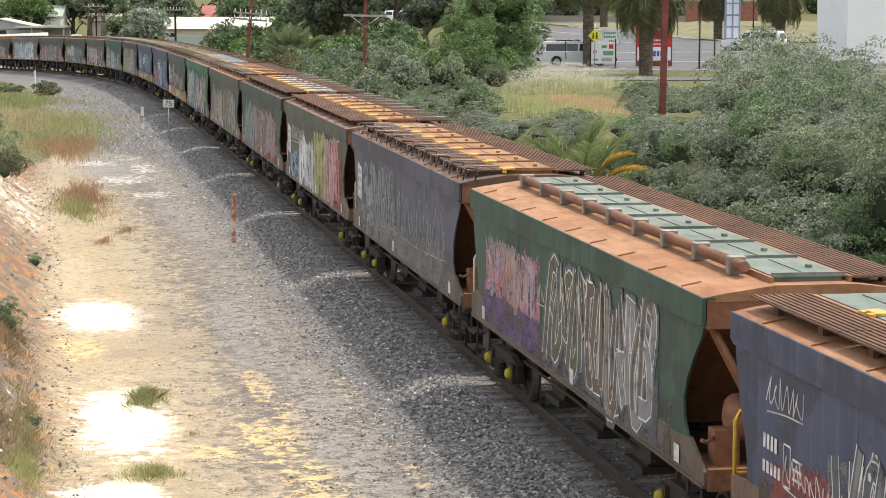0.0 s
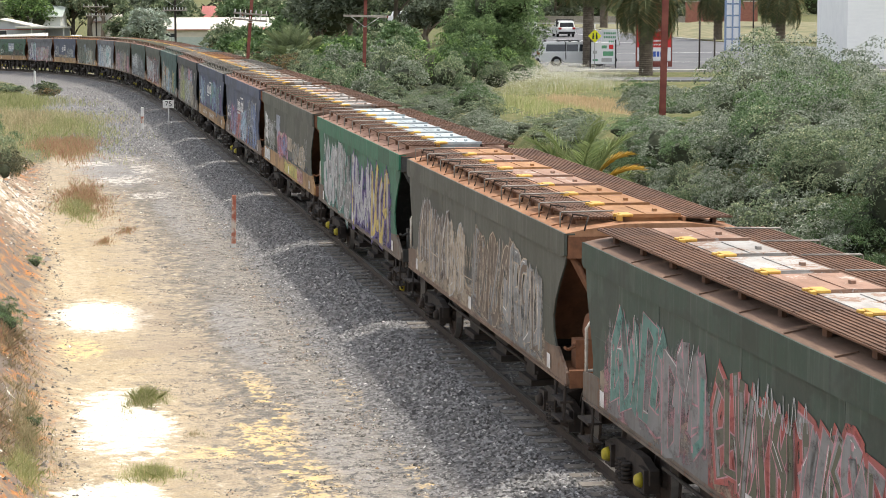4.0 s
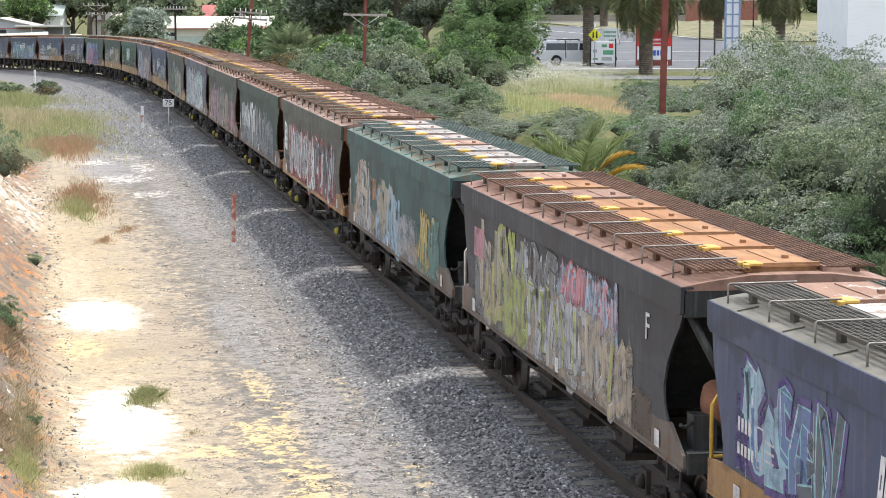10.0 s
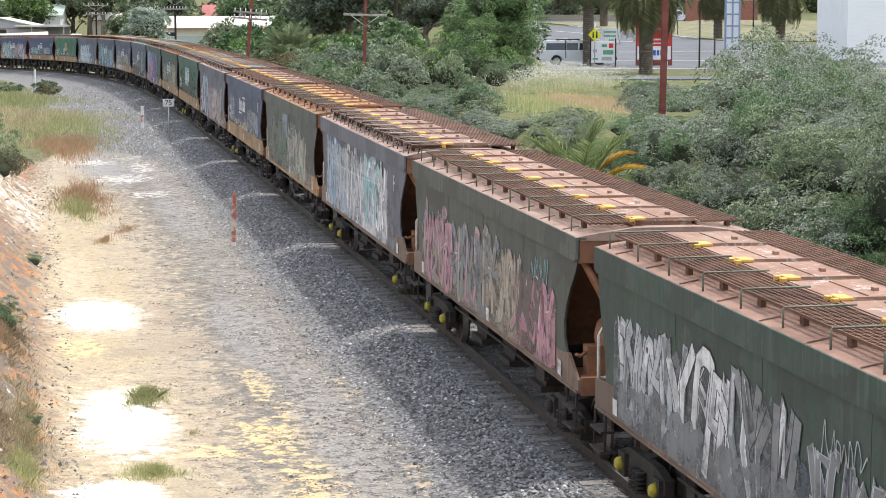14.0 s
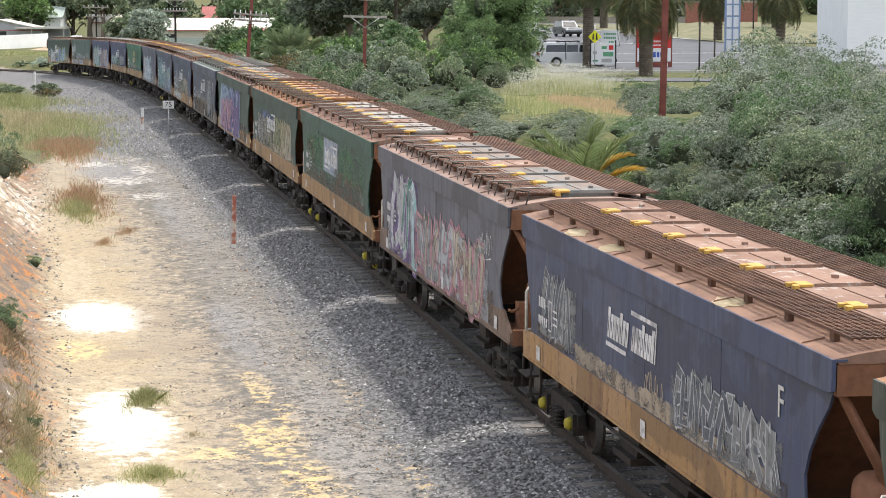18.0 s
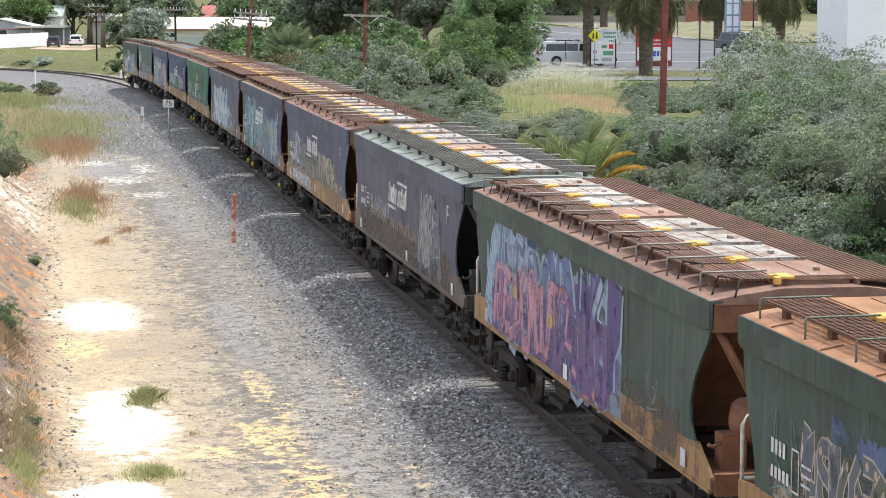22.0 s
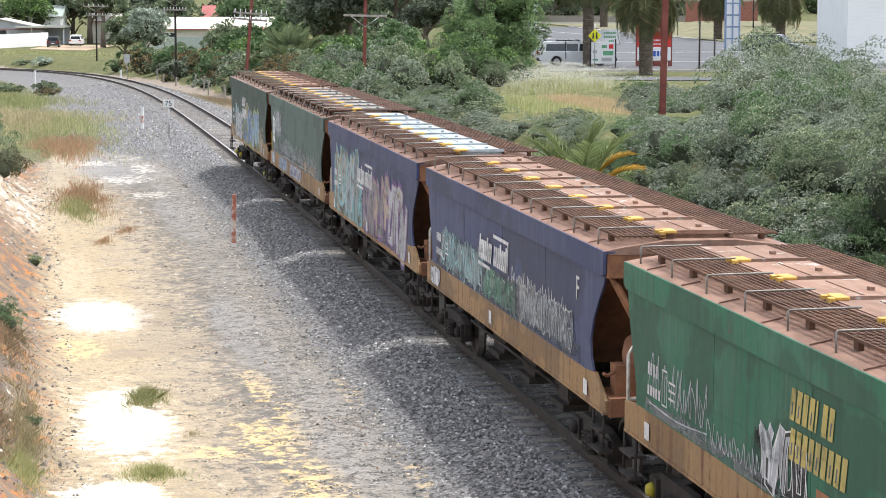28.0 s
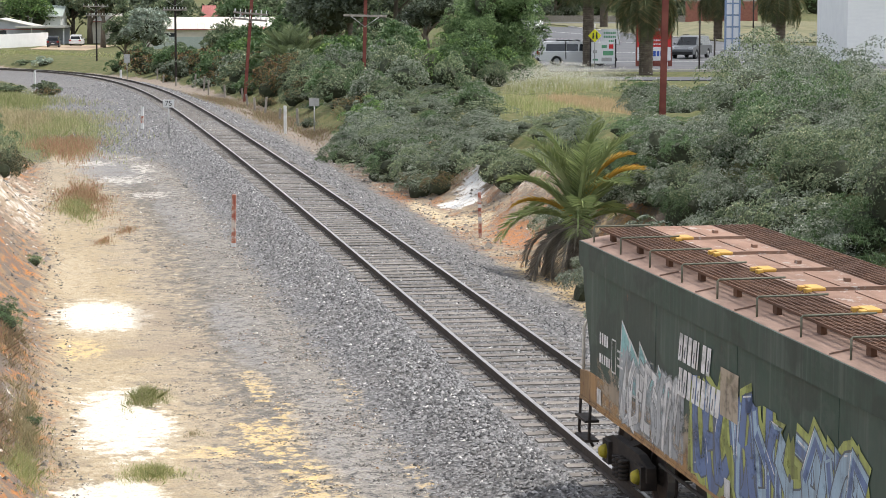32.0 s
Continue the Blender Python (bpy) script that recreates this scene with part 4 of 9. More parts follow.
class Tags:
    """Collects the flat layers of one painted piece in the side's own (x, z)."""

    def __init__(self, on_sill=False):
        self.v, self.f, self.mi, self.cols, self.lift, self.sill = [], [], [], [], 0.004, on_sill

    def slot(self, c):
        if c not in self.cols:
            self.cols.append(c)
        return self.cols.index(c)

    def at(self, x, z):
        y = 1.346 if self.sill else side_y(z) + 0.004
        return (x, -(y + self.lift), z)

    def clip(self, x, z):
        if self.sill:
            return min(max(x, -7.1), 6.9), min(max(z, 1.155), 1.54)
        z = min(max(z, 1.165), 2.97)
        hi = B2 - 1.05 if z < 2.45 else B2 - 0.85
        return min(max(x, 0.75 - B2), hi), z

    def fill(self, pts, c):
        """A shape that is star-like round its middle."""
        self.lift += 0.000024
        pts = [self.clip(*p) for p in pts]
        cx, cz = sum(p[0] for p in pts) / len(pts), sum(p[1] for p in pts) / len(pts)
        b = len(self.v)
        self.v.append(self.at(cx, cz))
        self.v += [self.at(*p) for p in pts]
        k = self.slot(c)
        for i in range(len(pts)):
            self.f.append((b, b + 1 + i, b + 1 + (i + 1) % len(pts)))
            self.mi.append(k)

    def stroke(self, pts, w, c):
        self.lift += 0.000024
        pts = [self.clip(*p) for p in pts]
        pts = [p for i, p in enumerate(pts) if i == 0 or abs(p[0] - pts[i - 1][0]) + abs(p[1] - pts[i - 1][1]) > 0.005]
        if len(pts) < 2:
            return
        b, n = len(self.v), len(pts)
        for i, p in enumerate(pts):
            q, r = pts[max(i - 1, 0)], pts[min(i + 1, n - 1)]
            dx, dz = r[0] - q[0], r[1] - q[1]
            ln = math.hypot(dx, dz) or 1
            nx, nz = -dz / ln * w / 2, dx / ln * w / 2
            self.v += [self.at(p[0] + nx, p[1] + nz), self.at(p[0] - nx, p[1] - nz)]
        k = self.slot(c)
        for i in range(n - 1):
            self.f.append((b + 2 * i, b + 2 * i + 2, b + 2 * i + 3, b + 2 * i + 1))
            self.mi.append(k)

    def make(self, parent, name, label, soft=False):
        if not self.f:
            return None
        me = raw_mesh(name, self.v, self.f)
        mats = [spray(c, soft) for c in self.cols]
        for m in mats:
            me.materials.append(m)
        me.polygons.foreach_set("material_index", self.mi)
        return hang(name, me, mats, parent, label)


def curve(pts, n=4):
    """A smooth line through points."""
    out = []
    for i in range(len(pts) - 1):
        p0, p1, p2, p3 = pts[max(i - 1, 0)], pts[i], pts[i + 1], pts[min(i + 2, len(pts) - 1)]
        for k in range(n):
            t = k / n
            out.append(tuple(0.5 * (2 * b + (c - a) * t + (2 * a - 5 * b + 4 * c - d) * t * t + (3 * b - a - 3 * c + d) * t ** 3) for a, b, c, d in zip(p0, p1, p2, p3)))
    return out + [pts[-1]]


GLYPHS = (((0, 0), (0.1, 1), (0.9, 0.9), (0.8, 0.5), (0.2, 0.45), (1, 0)), ((1, 0.85), (0.4, 1), (0, 0.6), (0.15, 0.1), (0.7, 0), (1, 0.35), (0.6, 0.4)),
          ((0, 0), (0.3, 1), (0.5, 0.35), (0.8, 1), (1, 0)), ((1, 0.9), (0.3, 1), (0.1, 0.7), (0.8, 0.45), (0.85, 0.1), (0, 0)), ((0, 1), (0.15, 0), (0.8, 0.05), (1, 1)),
          ((0, 0), (0.5, 1), (1, 0), (0.75, 0.4), (0.25, 0.4)), ((1, 0.5), (0.2, 0.5), (0.3, 1), (0.9, 0.95), (0.3, 0.95), (0.05, 0.4), (0.4, 0), (1, 0.1)),
          ((0.5, 0), (0.5, 0.5), (0, 1), (0.5, 0.5), (1, 1)), ((0.5, 1), (0.05, 0.6), (0.3, 0), (0.9, 0.2), (0.8, 0.85), (0.5, 1)))


def bubble(cx, cz, w, h, rng, lean=0.15):
    """The outline of one painted letter: puffed, or spiky."""
    pts = []
    spiky = rng.random() < 0.5
    n = 20
    ph = [rng.uniform(0, 6.28) for _ in range(3)]
    for i in range(n):
        a = 2 * math.pi * i / n
        r = 1 + 0.1 * math.sin(2 * a + ph[0]) + 0.1 * math.sin(3 * a + ph[1]) + 0.08 * math.sin(5 * a + ph[2])
        if spiky:
            r *= 1.22 if i % 5 == 0 else 0.95 + 0.08 * rng.random()
        ex, ez = math.copysign(abs(math.cos(a)) ** 0.6, math.cos(a)), math.copysign(abs(math.sin(a)) ** 0.6, math.sin(a))
        pts.append((cx + w * 0.5 * r * ex + lean * ez * h * 0.5, cz + h * 0.5 * r * ez))
    return pts


def grow(pts, k):
    cx, cz = sum(p[0] for p in pts) / len(pts), sum(p[1] for p in pts) / len(pts)
    out = []
    for x, z in pts:
        d = math.hypot(x - cx, z - cz) or 1
        out.append((x + (x - cx) / d * k, z + (z - cz) / d * k))
    return out


def broad(tg, rng, x0, x1, z0, z1, fills, outline, glow, shine):
    """Interlocked letters: broad angular strokes over one another, each with a drop shade, a rim, a fade and cuts."""
    h = (z1 - z0) * 1.12
    size = rng.uniform(0.34, 0.56)
    x, rows = x0, []
    while x < x1 - 0.25 * h:
        w = h * size * rng.uniform(0.8, 1.25)
        lean, up = rng.uniform(-0.15, 0.3), rng.uniform(-0.08, 0.1) * h
        for _ in range(2):
            gl = rng.choice(GLYPHS)
            k = rng.randrange(max(1, len(gl) - 3))
            pts = [(x + w * (0.05 + 0.9 * u) + lean * (q - 0.5) * h + rng.uniform(-0.04, 0.04) * h, z0 + up + h * (0.1 + 0.8 * q) + rng.uniform(-0.05, 0.05) * h) for u, q in gl[k:k + 4]]
            rows.append((curve(pts, 3) if rng.random() < 0.45 else pts, x, w))
        x += w * rng.uniform(0.62, 0.8)
    t = h * size * rng.uniform(0.3, 0.4)
    if glow:
        for line, _, _ in rows:
            tg.stroke(line, t + 0.24, glow)
    for i, (line, xa, w) in enumerate(rows):
        at = (xa - x0) / max(x1 - x0, 0.1) + rng.uniform(-0.12, 0.12)
        c = fills[min(max(int(at * len(fills)), 0), len(fills) - 1)]
        tg.stroke(line, t + 0.05, outline)
        tg.stroke(line, t, c)
        half = len(line) // 2 + 1
        if len(fills) > 1 and rng.random() < 0.7:
            tg.stroke([(p[0], p[1] - t * 0.15) for p in line[:half]], t * 0.55, rng.choice(fills))
        if shine and rng.random() < 0.5:
            tg.stroke([(p[0] - t * 0.3, p[1] + t * 0.3) for p in line[1:3]], 0.018, shine)
        if rng.random() < 0.35:
            dx = xa + rng.uniform(0, w)
            tg.stroke([(dx, z0 + 0.1 * h), (dx, z0 - rng.uniform(0.08, 0.25))], 0.014, c)
        if rng.random() < 0.3:
            q = rng.choice(line)
            tg.fill([(q[0] + 0.05 * math.cos(k * 1.05), q[1] + 0.05 * math.sin(k * 1.05)) for k in range(6)], outline)


def lettering(tg, rng, x0, x1, z0, z1, fills, outline):
    """A row of small puffed or spiky letters between x0 and x1 with outlines and cuts."""
    h = z1 - z0
    x, shapes = x0, []
    while x < x1 - 0.25 * h:
        w = h * rng.uniform(0.55, 0.95)
        shapes.append((bubble(x + w / 2, (z0 + z1) / 2 + rng.uniform(-0.06, 0.06) * h, w * 1.25, h * rng.uniform(0.85, 1.15), rng, rng.uniform(-0.1, 0.35)), x, w))
        x += w * 0.86
    for sh, _, _ in shapes:
        tg.fill(grow(sh, 0.042), "slate" if outline not in ("slate", "black") else "grey")
    for i, (sh, xa, w) in enumerate(shapes):
        tg.fill(grow(sh, 0.021), outline)
        tg.fill(sh, fills[i % len(fills)])
        if len(fills) > 1:
            tg.fill([(px, min(pz, (z0 + z1) / 2 + rng.uniform(-0.15, 0.1))) for px, pz in grow(sh, -0.03)], fills[(i + 1) % len(fills)])
        ox = rng.uniform(-0.08, 0.08) * w
        tg.stroke(curve([(xa + ox + w * (0.12 + 0.76 * u) + 0.12 * (v - 0.5) * h, z0 + h * (0.1 + 0.8 * v)) for u, v in rng.choice(GLYPHS)]), 0.024, outline)


def scrawl(tg, rng, x0, x1, z0, z1, c, w=0.03):
    """A quick signature in one looping line, with a flourish."""
    h, n = z1 - z0, max(6, int((x1 - x0) / max(0.16, 0.3 * (z1 - z0))) * 3)
    if x1 - x0 < 0.2:
        return
    pts = []
    for i in range(n):
        u = i / (n - 1)
        up = (0.15, 0.95, 0.5)[i % 3] * rng.uniform(0.6, 1.1)
        pts.append((x0 + (x1 - x0) * u + rng.uniform(-0.2, 0.2) * h, z0 + h * min(max(up, 0.0), 1.0)))
    tg.stroke(curve(pts, 4), w, c)
    if rng.random() < 0.5:
        tg.stroke(curve([(x0, z0 - 0.05), ((x0 + x1) / 2, z0 + rng.uniform(-0.1, 0.05)), (x1, z0 + 0.02)], 4), w * 0.8, c)


def cloud(tg, rng, x0, x1, z0, z1, c):
    """A ragged sprayed ground in one sheet."""
    n = 90
    tg.lift += 0.00006
    b = len(tg.v)
    k = tg.slot(c)
    for i in range(n + 1):
        x = x0 + (x1 - x0) * i / n
        tg.v.append(tg.at(*tg.clip(x, z0)))
        tg.v.append(tg.at(*tg.clip(x + rng.uniform(-0.04, 0.04), z1 + (rng.uniform(-0.16, 0.05) + 0.1 * math.sin(1.9 * x) * math.sin(0.7 * x + z1)) * (z1 - z0))))
    for i in range(n):
        tg.f.append((b + 2 * i, b + 2 * i + 2, b + 2 * i + 3, b + 2 * i + 1))
        tg.mi.append(k)


def owner_name(tg, x, z, c="white"):
    """The owner's name reduced to bars: a tall row, with a line above one half and below the other."""
    for k in range(15):
        if k == 7:
            continue
        xx = x + k * 0.165
        hh = 0.42 if k in (0, 4, 11, 14) else 0.34
        tg.fill([(xx, z), (xx + 0.135, z), (xx + 0.135 + 0.08, z + hh), (xx + 0.08, z + hh)], c)
        if k not in (2, 5, 9, 14):
            tg.fill([(xx + 0.055, z + 0.09), (xx + 0.09, z + 0.09), (xx + 0.125, z + 0.24), (xx + 0.09, z + 0.24)], "slate")
    tg.fill([(x + 1.3, z + 0.47), (x + 2.58, z + 0.47), (x + 2.6, z + 0.53), (x + 1.31, z + 0.53)], c)
    tg.fill([(x + 2.5, z), (x + 2.55, z), (x + 2.62, z + 0.53), (x + 2.57, z + 0.53)], c)
    tg.fill([(x - 0.05, z - 0.12), (x + 1.05, z - 0.12), (x + 1.06, z - 0.06), (x - 0.04, z - 0.06)], c)


def old_name(tg, x, z, c):
    """An older owner's two-line name, reduced to bars."""
    for row, n in ((0, 7), (1, 9)):
        for k in range(n):
            xx, zz = x + k * 0.2, z - row * 0.42
            wide = 0.05 if k == 4 and row == 0 else 0.15
            tg.fill([(xx, zz), (xx + wide, zz), (xx + wide + 0.07, zz + 0.34), (xx + 0.07, zz + 0.34)], c)
            if k % 3 != 2 and wide > 0.1:
                tg.fill([(xx + 0.06, zz + 0.05), (xx + 0.1, zz + 0.05), (xx + 0.13, zz + 0.19), (xx + 0.09, zz + 0.19)], "slate")


def codes(tg, x, z, c="white"):
    """Wagon class and number as small bars."""
    for row, n, hh in ((0, 4, 0.16), (1, 5, 0.13)):
        for k in range(n):
            xx, zz = x + k * 0.13, z - row * 0.26
            tg.fill([(xx, zz), (xx + 0.085, zz), (xx + 0.085, zz + hh), (xx, zz + hh)], c)
    for a, b in (((x + 0.7, z - 0.28), (x + 0.7, z + 0.16)), ((x + 0.7, z + 0.16), (x + 0.92, z + 0.16)), ((x + 0.92, z + 0.16), (x + 0.92, z - 0.28)), ((x + 0.92, z - 0.28), (x + 0.7, z - 0.28))):
        tg.stroke([a, b], 0.022, c)
    for k in range(3):
        tg.stroke([(x + 1.0, z + 0.05 - 0.1 * k), (x + 1.3, z + 0.05 - 0.1 * k)], 0.03, c)


# body, sill, roof, walkway, lids, yellow caps, grab rail, marks, painted pieces from the far end (-x) to the near end
WAGONS = [
    ("blue", "rust", "rust", "plate", "green", 0, "y", "codes", [("S", -6.2, -4.6, 2.45, 2.85, "white"), ("C", -6, -3, 1.6, 2.0, "red"), ("L", -5, 1, 1.6, 2.35, ["grey", "slate"], "white", "slate"), ("L", 1.5, 6, 1.6, 2.5, ["silver", "sky"], "black", None)]),
    ("blue", "rust", "orange", "plate", "green", 0, "y", "codes", [("S", -6.2, -5.0, 2.5, 2.9, "white"), ("C", -6, -2.6, 1.6, 2.1, "red"), ("S", -5.6, -3.8, 1.8, 2.1, "white"), ("L", -4, 2, 1.6, 2.2, ["slate", "grey"], "white", None), ("L", 2.4, 6, 1.6, 2.6, ["blue", "silver"], "white", None)]),
    ("green", "brown", "orange", "pipe", "pale", 1, "w", "", [("C", -6.3, -1.8, 1.6, 2.15, "purple"), ("L", -5.9, -1.9, 1.75, 2.35, ["red", "orange", "pink"], "sky", None), ("S", -6.2, -3.6, 2.35, 2.75, "silver"), ("S", -1.9, 0.4, 2.1, 2.4, "silver"), ("L", -1.2, 5.2, 1.6, 2.5, ["olive", "brown", "grey"], "white", "slate"), ("l", -6.9, -2, ["purple", "blue", "red"], "red"), ("l", -0.5, 4, ["brown", "grey"], "white")]),
    ("slate", "brown", "brown", "slat", "orange", 1, "w", "plate", [("L", -5.6, -1.0, 1.65, 2.45, ["grey", "slate"], "silver", None), ("S", -1.4, 5.6, 1.7, 2.65, "silver"), ("S", 0.5, 5, 1.65, 2.2, "grey"), ("C", -6, 4, 1.58, 1.85, "grey"), ("l", -6, 2, ["grey", "slate"], "silver")]),
    ("olive", "brown", "rust", "plate", "orange", 1, "w", "plate", [("S", -5.6, -2.2, 2.3, 2.75, "white"), ("C", -6, 0, 1.58, 2.0, "sky"), ("L", -3.6, 0.2, 1.62, 2.2, ["white", "silver"], "sky", None), ("L", 0.3, 3.0, 1.62, 2.6, ["lime", "tan"], "olive", None), ("L", 3.2, 6, 1.65, 2.6, ["pink", "red"], "white", None), ("l", -6.8, -3, ["yellow", "purple"], "white"), ("l", -2.5, 3, ["white", "silver"], "sky")]),
    ("dark_green", "brown", "brown", "plate", "silver", 1, "w", "", [("C", -6.2, -1.0, 1.6, 2.3, "pink"), ("L", -5.8, -1.2, 1.62, 2.3, ["teal", "grey"], "pink", None), ("L", -0.9, 5.4, 1.62, 2.25, ["olive", "grey"], "pink", "red"), ("S", 0.5, 2.4, 2.3, 2.75, "silver"), ("l", -6.6, 1, ["grey", "pink"], "silver")]),
    ("olive", "rust", "orange", "slat", "orange", 0, "w", "", [("L", -6, -1, 1.65, 2.3, ["brown", "tan"], "silver", None), ("S", -5.5, 3, 1.8, 2.5, "tan"), ("L", 0, 5.6, 1.62, 2.3, ["brown", "grey"], "tan", None), ("l", -6, 3, ["tan", "orange"], "silver")]),
    ("bright_green", "brown", "rust", "staple", "ice", 1, "w", "", [("S", -6.3, -6.0, 2.2, 2.9, "white"), ("L", -6.1, -0.8, 1.62, 2.45, ["silver", "grey"], "white", "teal"), ("C", -0.6, 6.0, 1.6, 2.3, "violet"), ("L", -0.4, 5.9, 1.62, 2.5, ["silver", "yellow"], "violet", "violet"), ("l", -6.8, -1, ["silver", "pink", "cyan"], "grey"), ("l", 0, 6.5, ["yellow", "silver"], "orange")]),
    ("olive", "ochre", "brown", "staple", "silver", 0, "w", "plate", [("P", -3.1, -1.9, 2.0, 2.8, "patch"), ("L", -6.3, -3.2, 1.62, 2.2, ["grey", "olive"], "silver", None), ("P", -1.9, -1.2, 1.95, 2.3, "tan"), ("L", -2.6, 0.2, 1.62, 1.95, ["red", "blue"], "purple", "pink"), ("P", 0.4, 1.6, 1.9, 2.3, "tan"), ("L", 2, 5, 1.62, 1.95, ["grey", "tan"], "olive", None), ("S", 4.9, 5.8, 1.9, 2.7, "silver"), ("l", -6.9, -5.4, ["silver"], "white"), ("l", -0.5, 3, ["yellow", "lime"], "yellow"), ("l", 3.1, 4.6, ["pink", "red"], "tan")]),
    ("blue", "rust", "rust", "staple", "white", 1, "y", "owner+f", [("S", -6, -4.4, 2.2, 2.5, "grey"), ("C", -5.6, 2.6, 1.6, 1.95, "red"), ("L", -5, 1.8, 1.62, 2.0, ["purple", "red", "sky"], "slate", None), ("L", 2.4, 5.8, 1.62, 2.4, ["slate", "blue"], "silver", None), ("l", -6.6, 4, ["red", "purple", "sky"], "silver")]),
    ("blue", "ochre", "grey", "staple", "white", 0, "y", "owner+f", [("C", -6, -2.8, 1.6, 2.35, "purple"), ("L", -6.2, -3.3, 1.62, 2.45, ["sky", "blue", "slate"], "cyan", "violet"), ("C", -0.4, 6.2, 1.6, 2.5, "purple"), ("L", -0.1, 5.0, 1.62, 2.5, ["teal", "blue", "slate"], "cyan", "violet"), ("s", -4.6, -2.2, "white"), ("s", -0.2, 2.0, "white"), ("s", 3.8, 5.9, "brown")]),
    ("black", "brown", "rust", "staple", "orange", 0, "w", "f", [("C", -6.2, 5.0, 1.6, 2.3, "grey"), ("L", -6, -2, 1.7, 2.5, ["tan", "lime", "grey"], "brown", None), ("P", -6.3, -5.4, 2.2, 2.7, "pink"), ("L", -1.8, 2.6, 1.7, 2.55, ["grey", "brown", "silver"], "black", None), ("L", 0.6, 4, 2.1, 2.8, ["pink", "sky"], "red", None), ("L", -3.5, 4.8, 1.6, 2.0, ["lime", "silver", "tan"], "grey", None), ("l", -6, 1, ["lime", "silver"], "white"), ("l", 1.2, 4.6, ["white"], "slate")]),
    ("teal", "brown", "teal", "staple", "silver", 0, "w", "", [("L", -6, -3.6, 1.62, 2.4, ["tan", "silver"], "brown", None), ("P", -3.2, -2.6, 2.0, 2.5, "orange"), ("L", -2.4, 0.8, 1.62, 2.15, ["tan", "sky"], "teal", None), ("C", 0.6, 3, 1.6, 2.1, "silver"), ("L", 3.6, 5.8, 1.62, 2.1, ["yellow", "teal"], "brown", None), ("l", -5, 4, ["silver", "tan", "sky"], "grey")]),
    ("olive", "ochre", "dust", "staple", "rust", 1, "w", "plate+low", [("S", -5.2, -4.2, 2.2, 2.8, "purple"), ("L", -5.4, 5.8, 1.62, 2.3, ["silver", "white", "slate"], "black", "red"), ("l", -4.5, 6, ["white", "silver"], "red")]),
    ("dark_green", "rust", "rust", "staple", "rust", 1, "w", "", [("L", -6.2, 1.2, 1.62, 2.3, ["silver", "white", "grey"], "black", None), ("L", 1.6, 5.4, 1.62, 2.1, ["grey", "slate"], "silver", None), ("S", 2.2, 3.4, 2.3, 2.7, "silver"), ("C", -6, 5, 1.58, 1.8, "grey"), ("l", -6.5, 3, ["silver", "grey"], "white")]),
    ("olive", "rust", "dust", "staple", "rust", 1, "w", "", [("L", -6.2, 3.2, 1.62, 2.3, ["pink", "grey", "tan"], "slate", None), ("S", 4.2, 5.4, 2.35, 2.8, "cyan"), ("L", 3.2, 5.8, 1.62, 2.1, ["brown", "pink"], "slate", None), ("S", -6.3, -5.8, 1.9, 2.8, "silver"), ("l", -6, 4.5, ["pink", "grey", "sky"], "brown")]),
    ("grey", "rust", "dust", "slat", "rust", 1, "w", "f", [("C", -6.2, 4.8, 1.6, 2.4, "silver"), ("L", -6, -1.2, 1.65, 2.6, ["sky", "silver", "white"], "slate", None), ("L", -0.8, 4.6, 1.65, 2.6, ["silver", "cyan", "white"], "slate", None), ("S", -6, 3.4, 2.4, 2.85, "white"), ("l", -6, 5, ["cyan", "silver", "white"], "slate")]),
    ("olive", "ochre", "orange", "staple", "orange", 0, "w", "low", [("P", -1.9, -0.5, 2.2, 2.9, "patch"), ("S", 0.4, 1.6, 2.3, 2.75, "silver"), ("L", -5.8, -0.6, 1.62, 2.25, ["brown", "olive"], "teal", None), ("L", -0.4, 4.6, 1.62, 2.2, ["brown", "tan"], "cyan", None), ("P", 5, 5.5, 1.7, 2.2, "brown"), ("l", -6.6, -5.2, ["silver"], "white"), ("l", -4.8, 5.4, ["teal", "brown", "tan"], "cyan")]),
    ("blue", "ochre", "patched", "mesh", "rust", 1, "w", "owner+f", [("L", -6, -4.0, 1.65, 2.35, ["slate", "grey"], "silver", None), ("C", -3.8, 5.6, 1.58, 1.85, "tan"), ("L", 1.6, 5.6, 1.62, 2.1, ["slate", "grey"], "silver", None)]),
    ("grey", "rust", "dust", "slat", "mixed", 0, "w", "codes", [("C", -6.2, 5.6, 1.6, 2.1, "silver"), ("L", -5.6, -2.4, 1.65, 2.55, ["silver", "teal", "cyan"], "white", "purple"), ("P", -1.6, -0.6, 2.2, 2.4, "olive"), ("S", -2, 4.2, 1.8, 2.3, "pink"), ("L", -2.2, 4.6, 1.62, 2.1, ["grey", "silver", "tan"], "slate", "pink"), ("S", 4.6, 5.8, 2.3, 2.75, "white"), ("l", -6.4, 6, ["silver", "white", "pink"], "grey")]),
    ("green", "ochre", "rust", "staple", "white", 1, "w", "owner", [("C", -6.2, 5.8, 2.0, 2.85, "green"), ("C", -6, -4.2, 2.0, 2.7, "olive"), ("P", -2.15, 0.85, 2.0, 2.88, "patch"), ("C", 0.2, 5.6, 1.6, 2.2, "brown"), ("C", -6.2, 0.2, 1.6, 1.95, "olive"), ("S", -6.2, -5.2, 1.8, 2.4, "grey"), ("S", 5.2, 5.8, 1.7, 2.0, "silver")]),
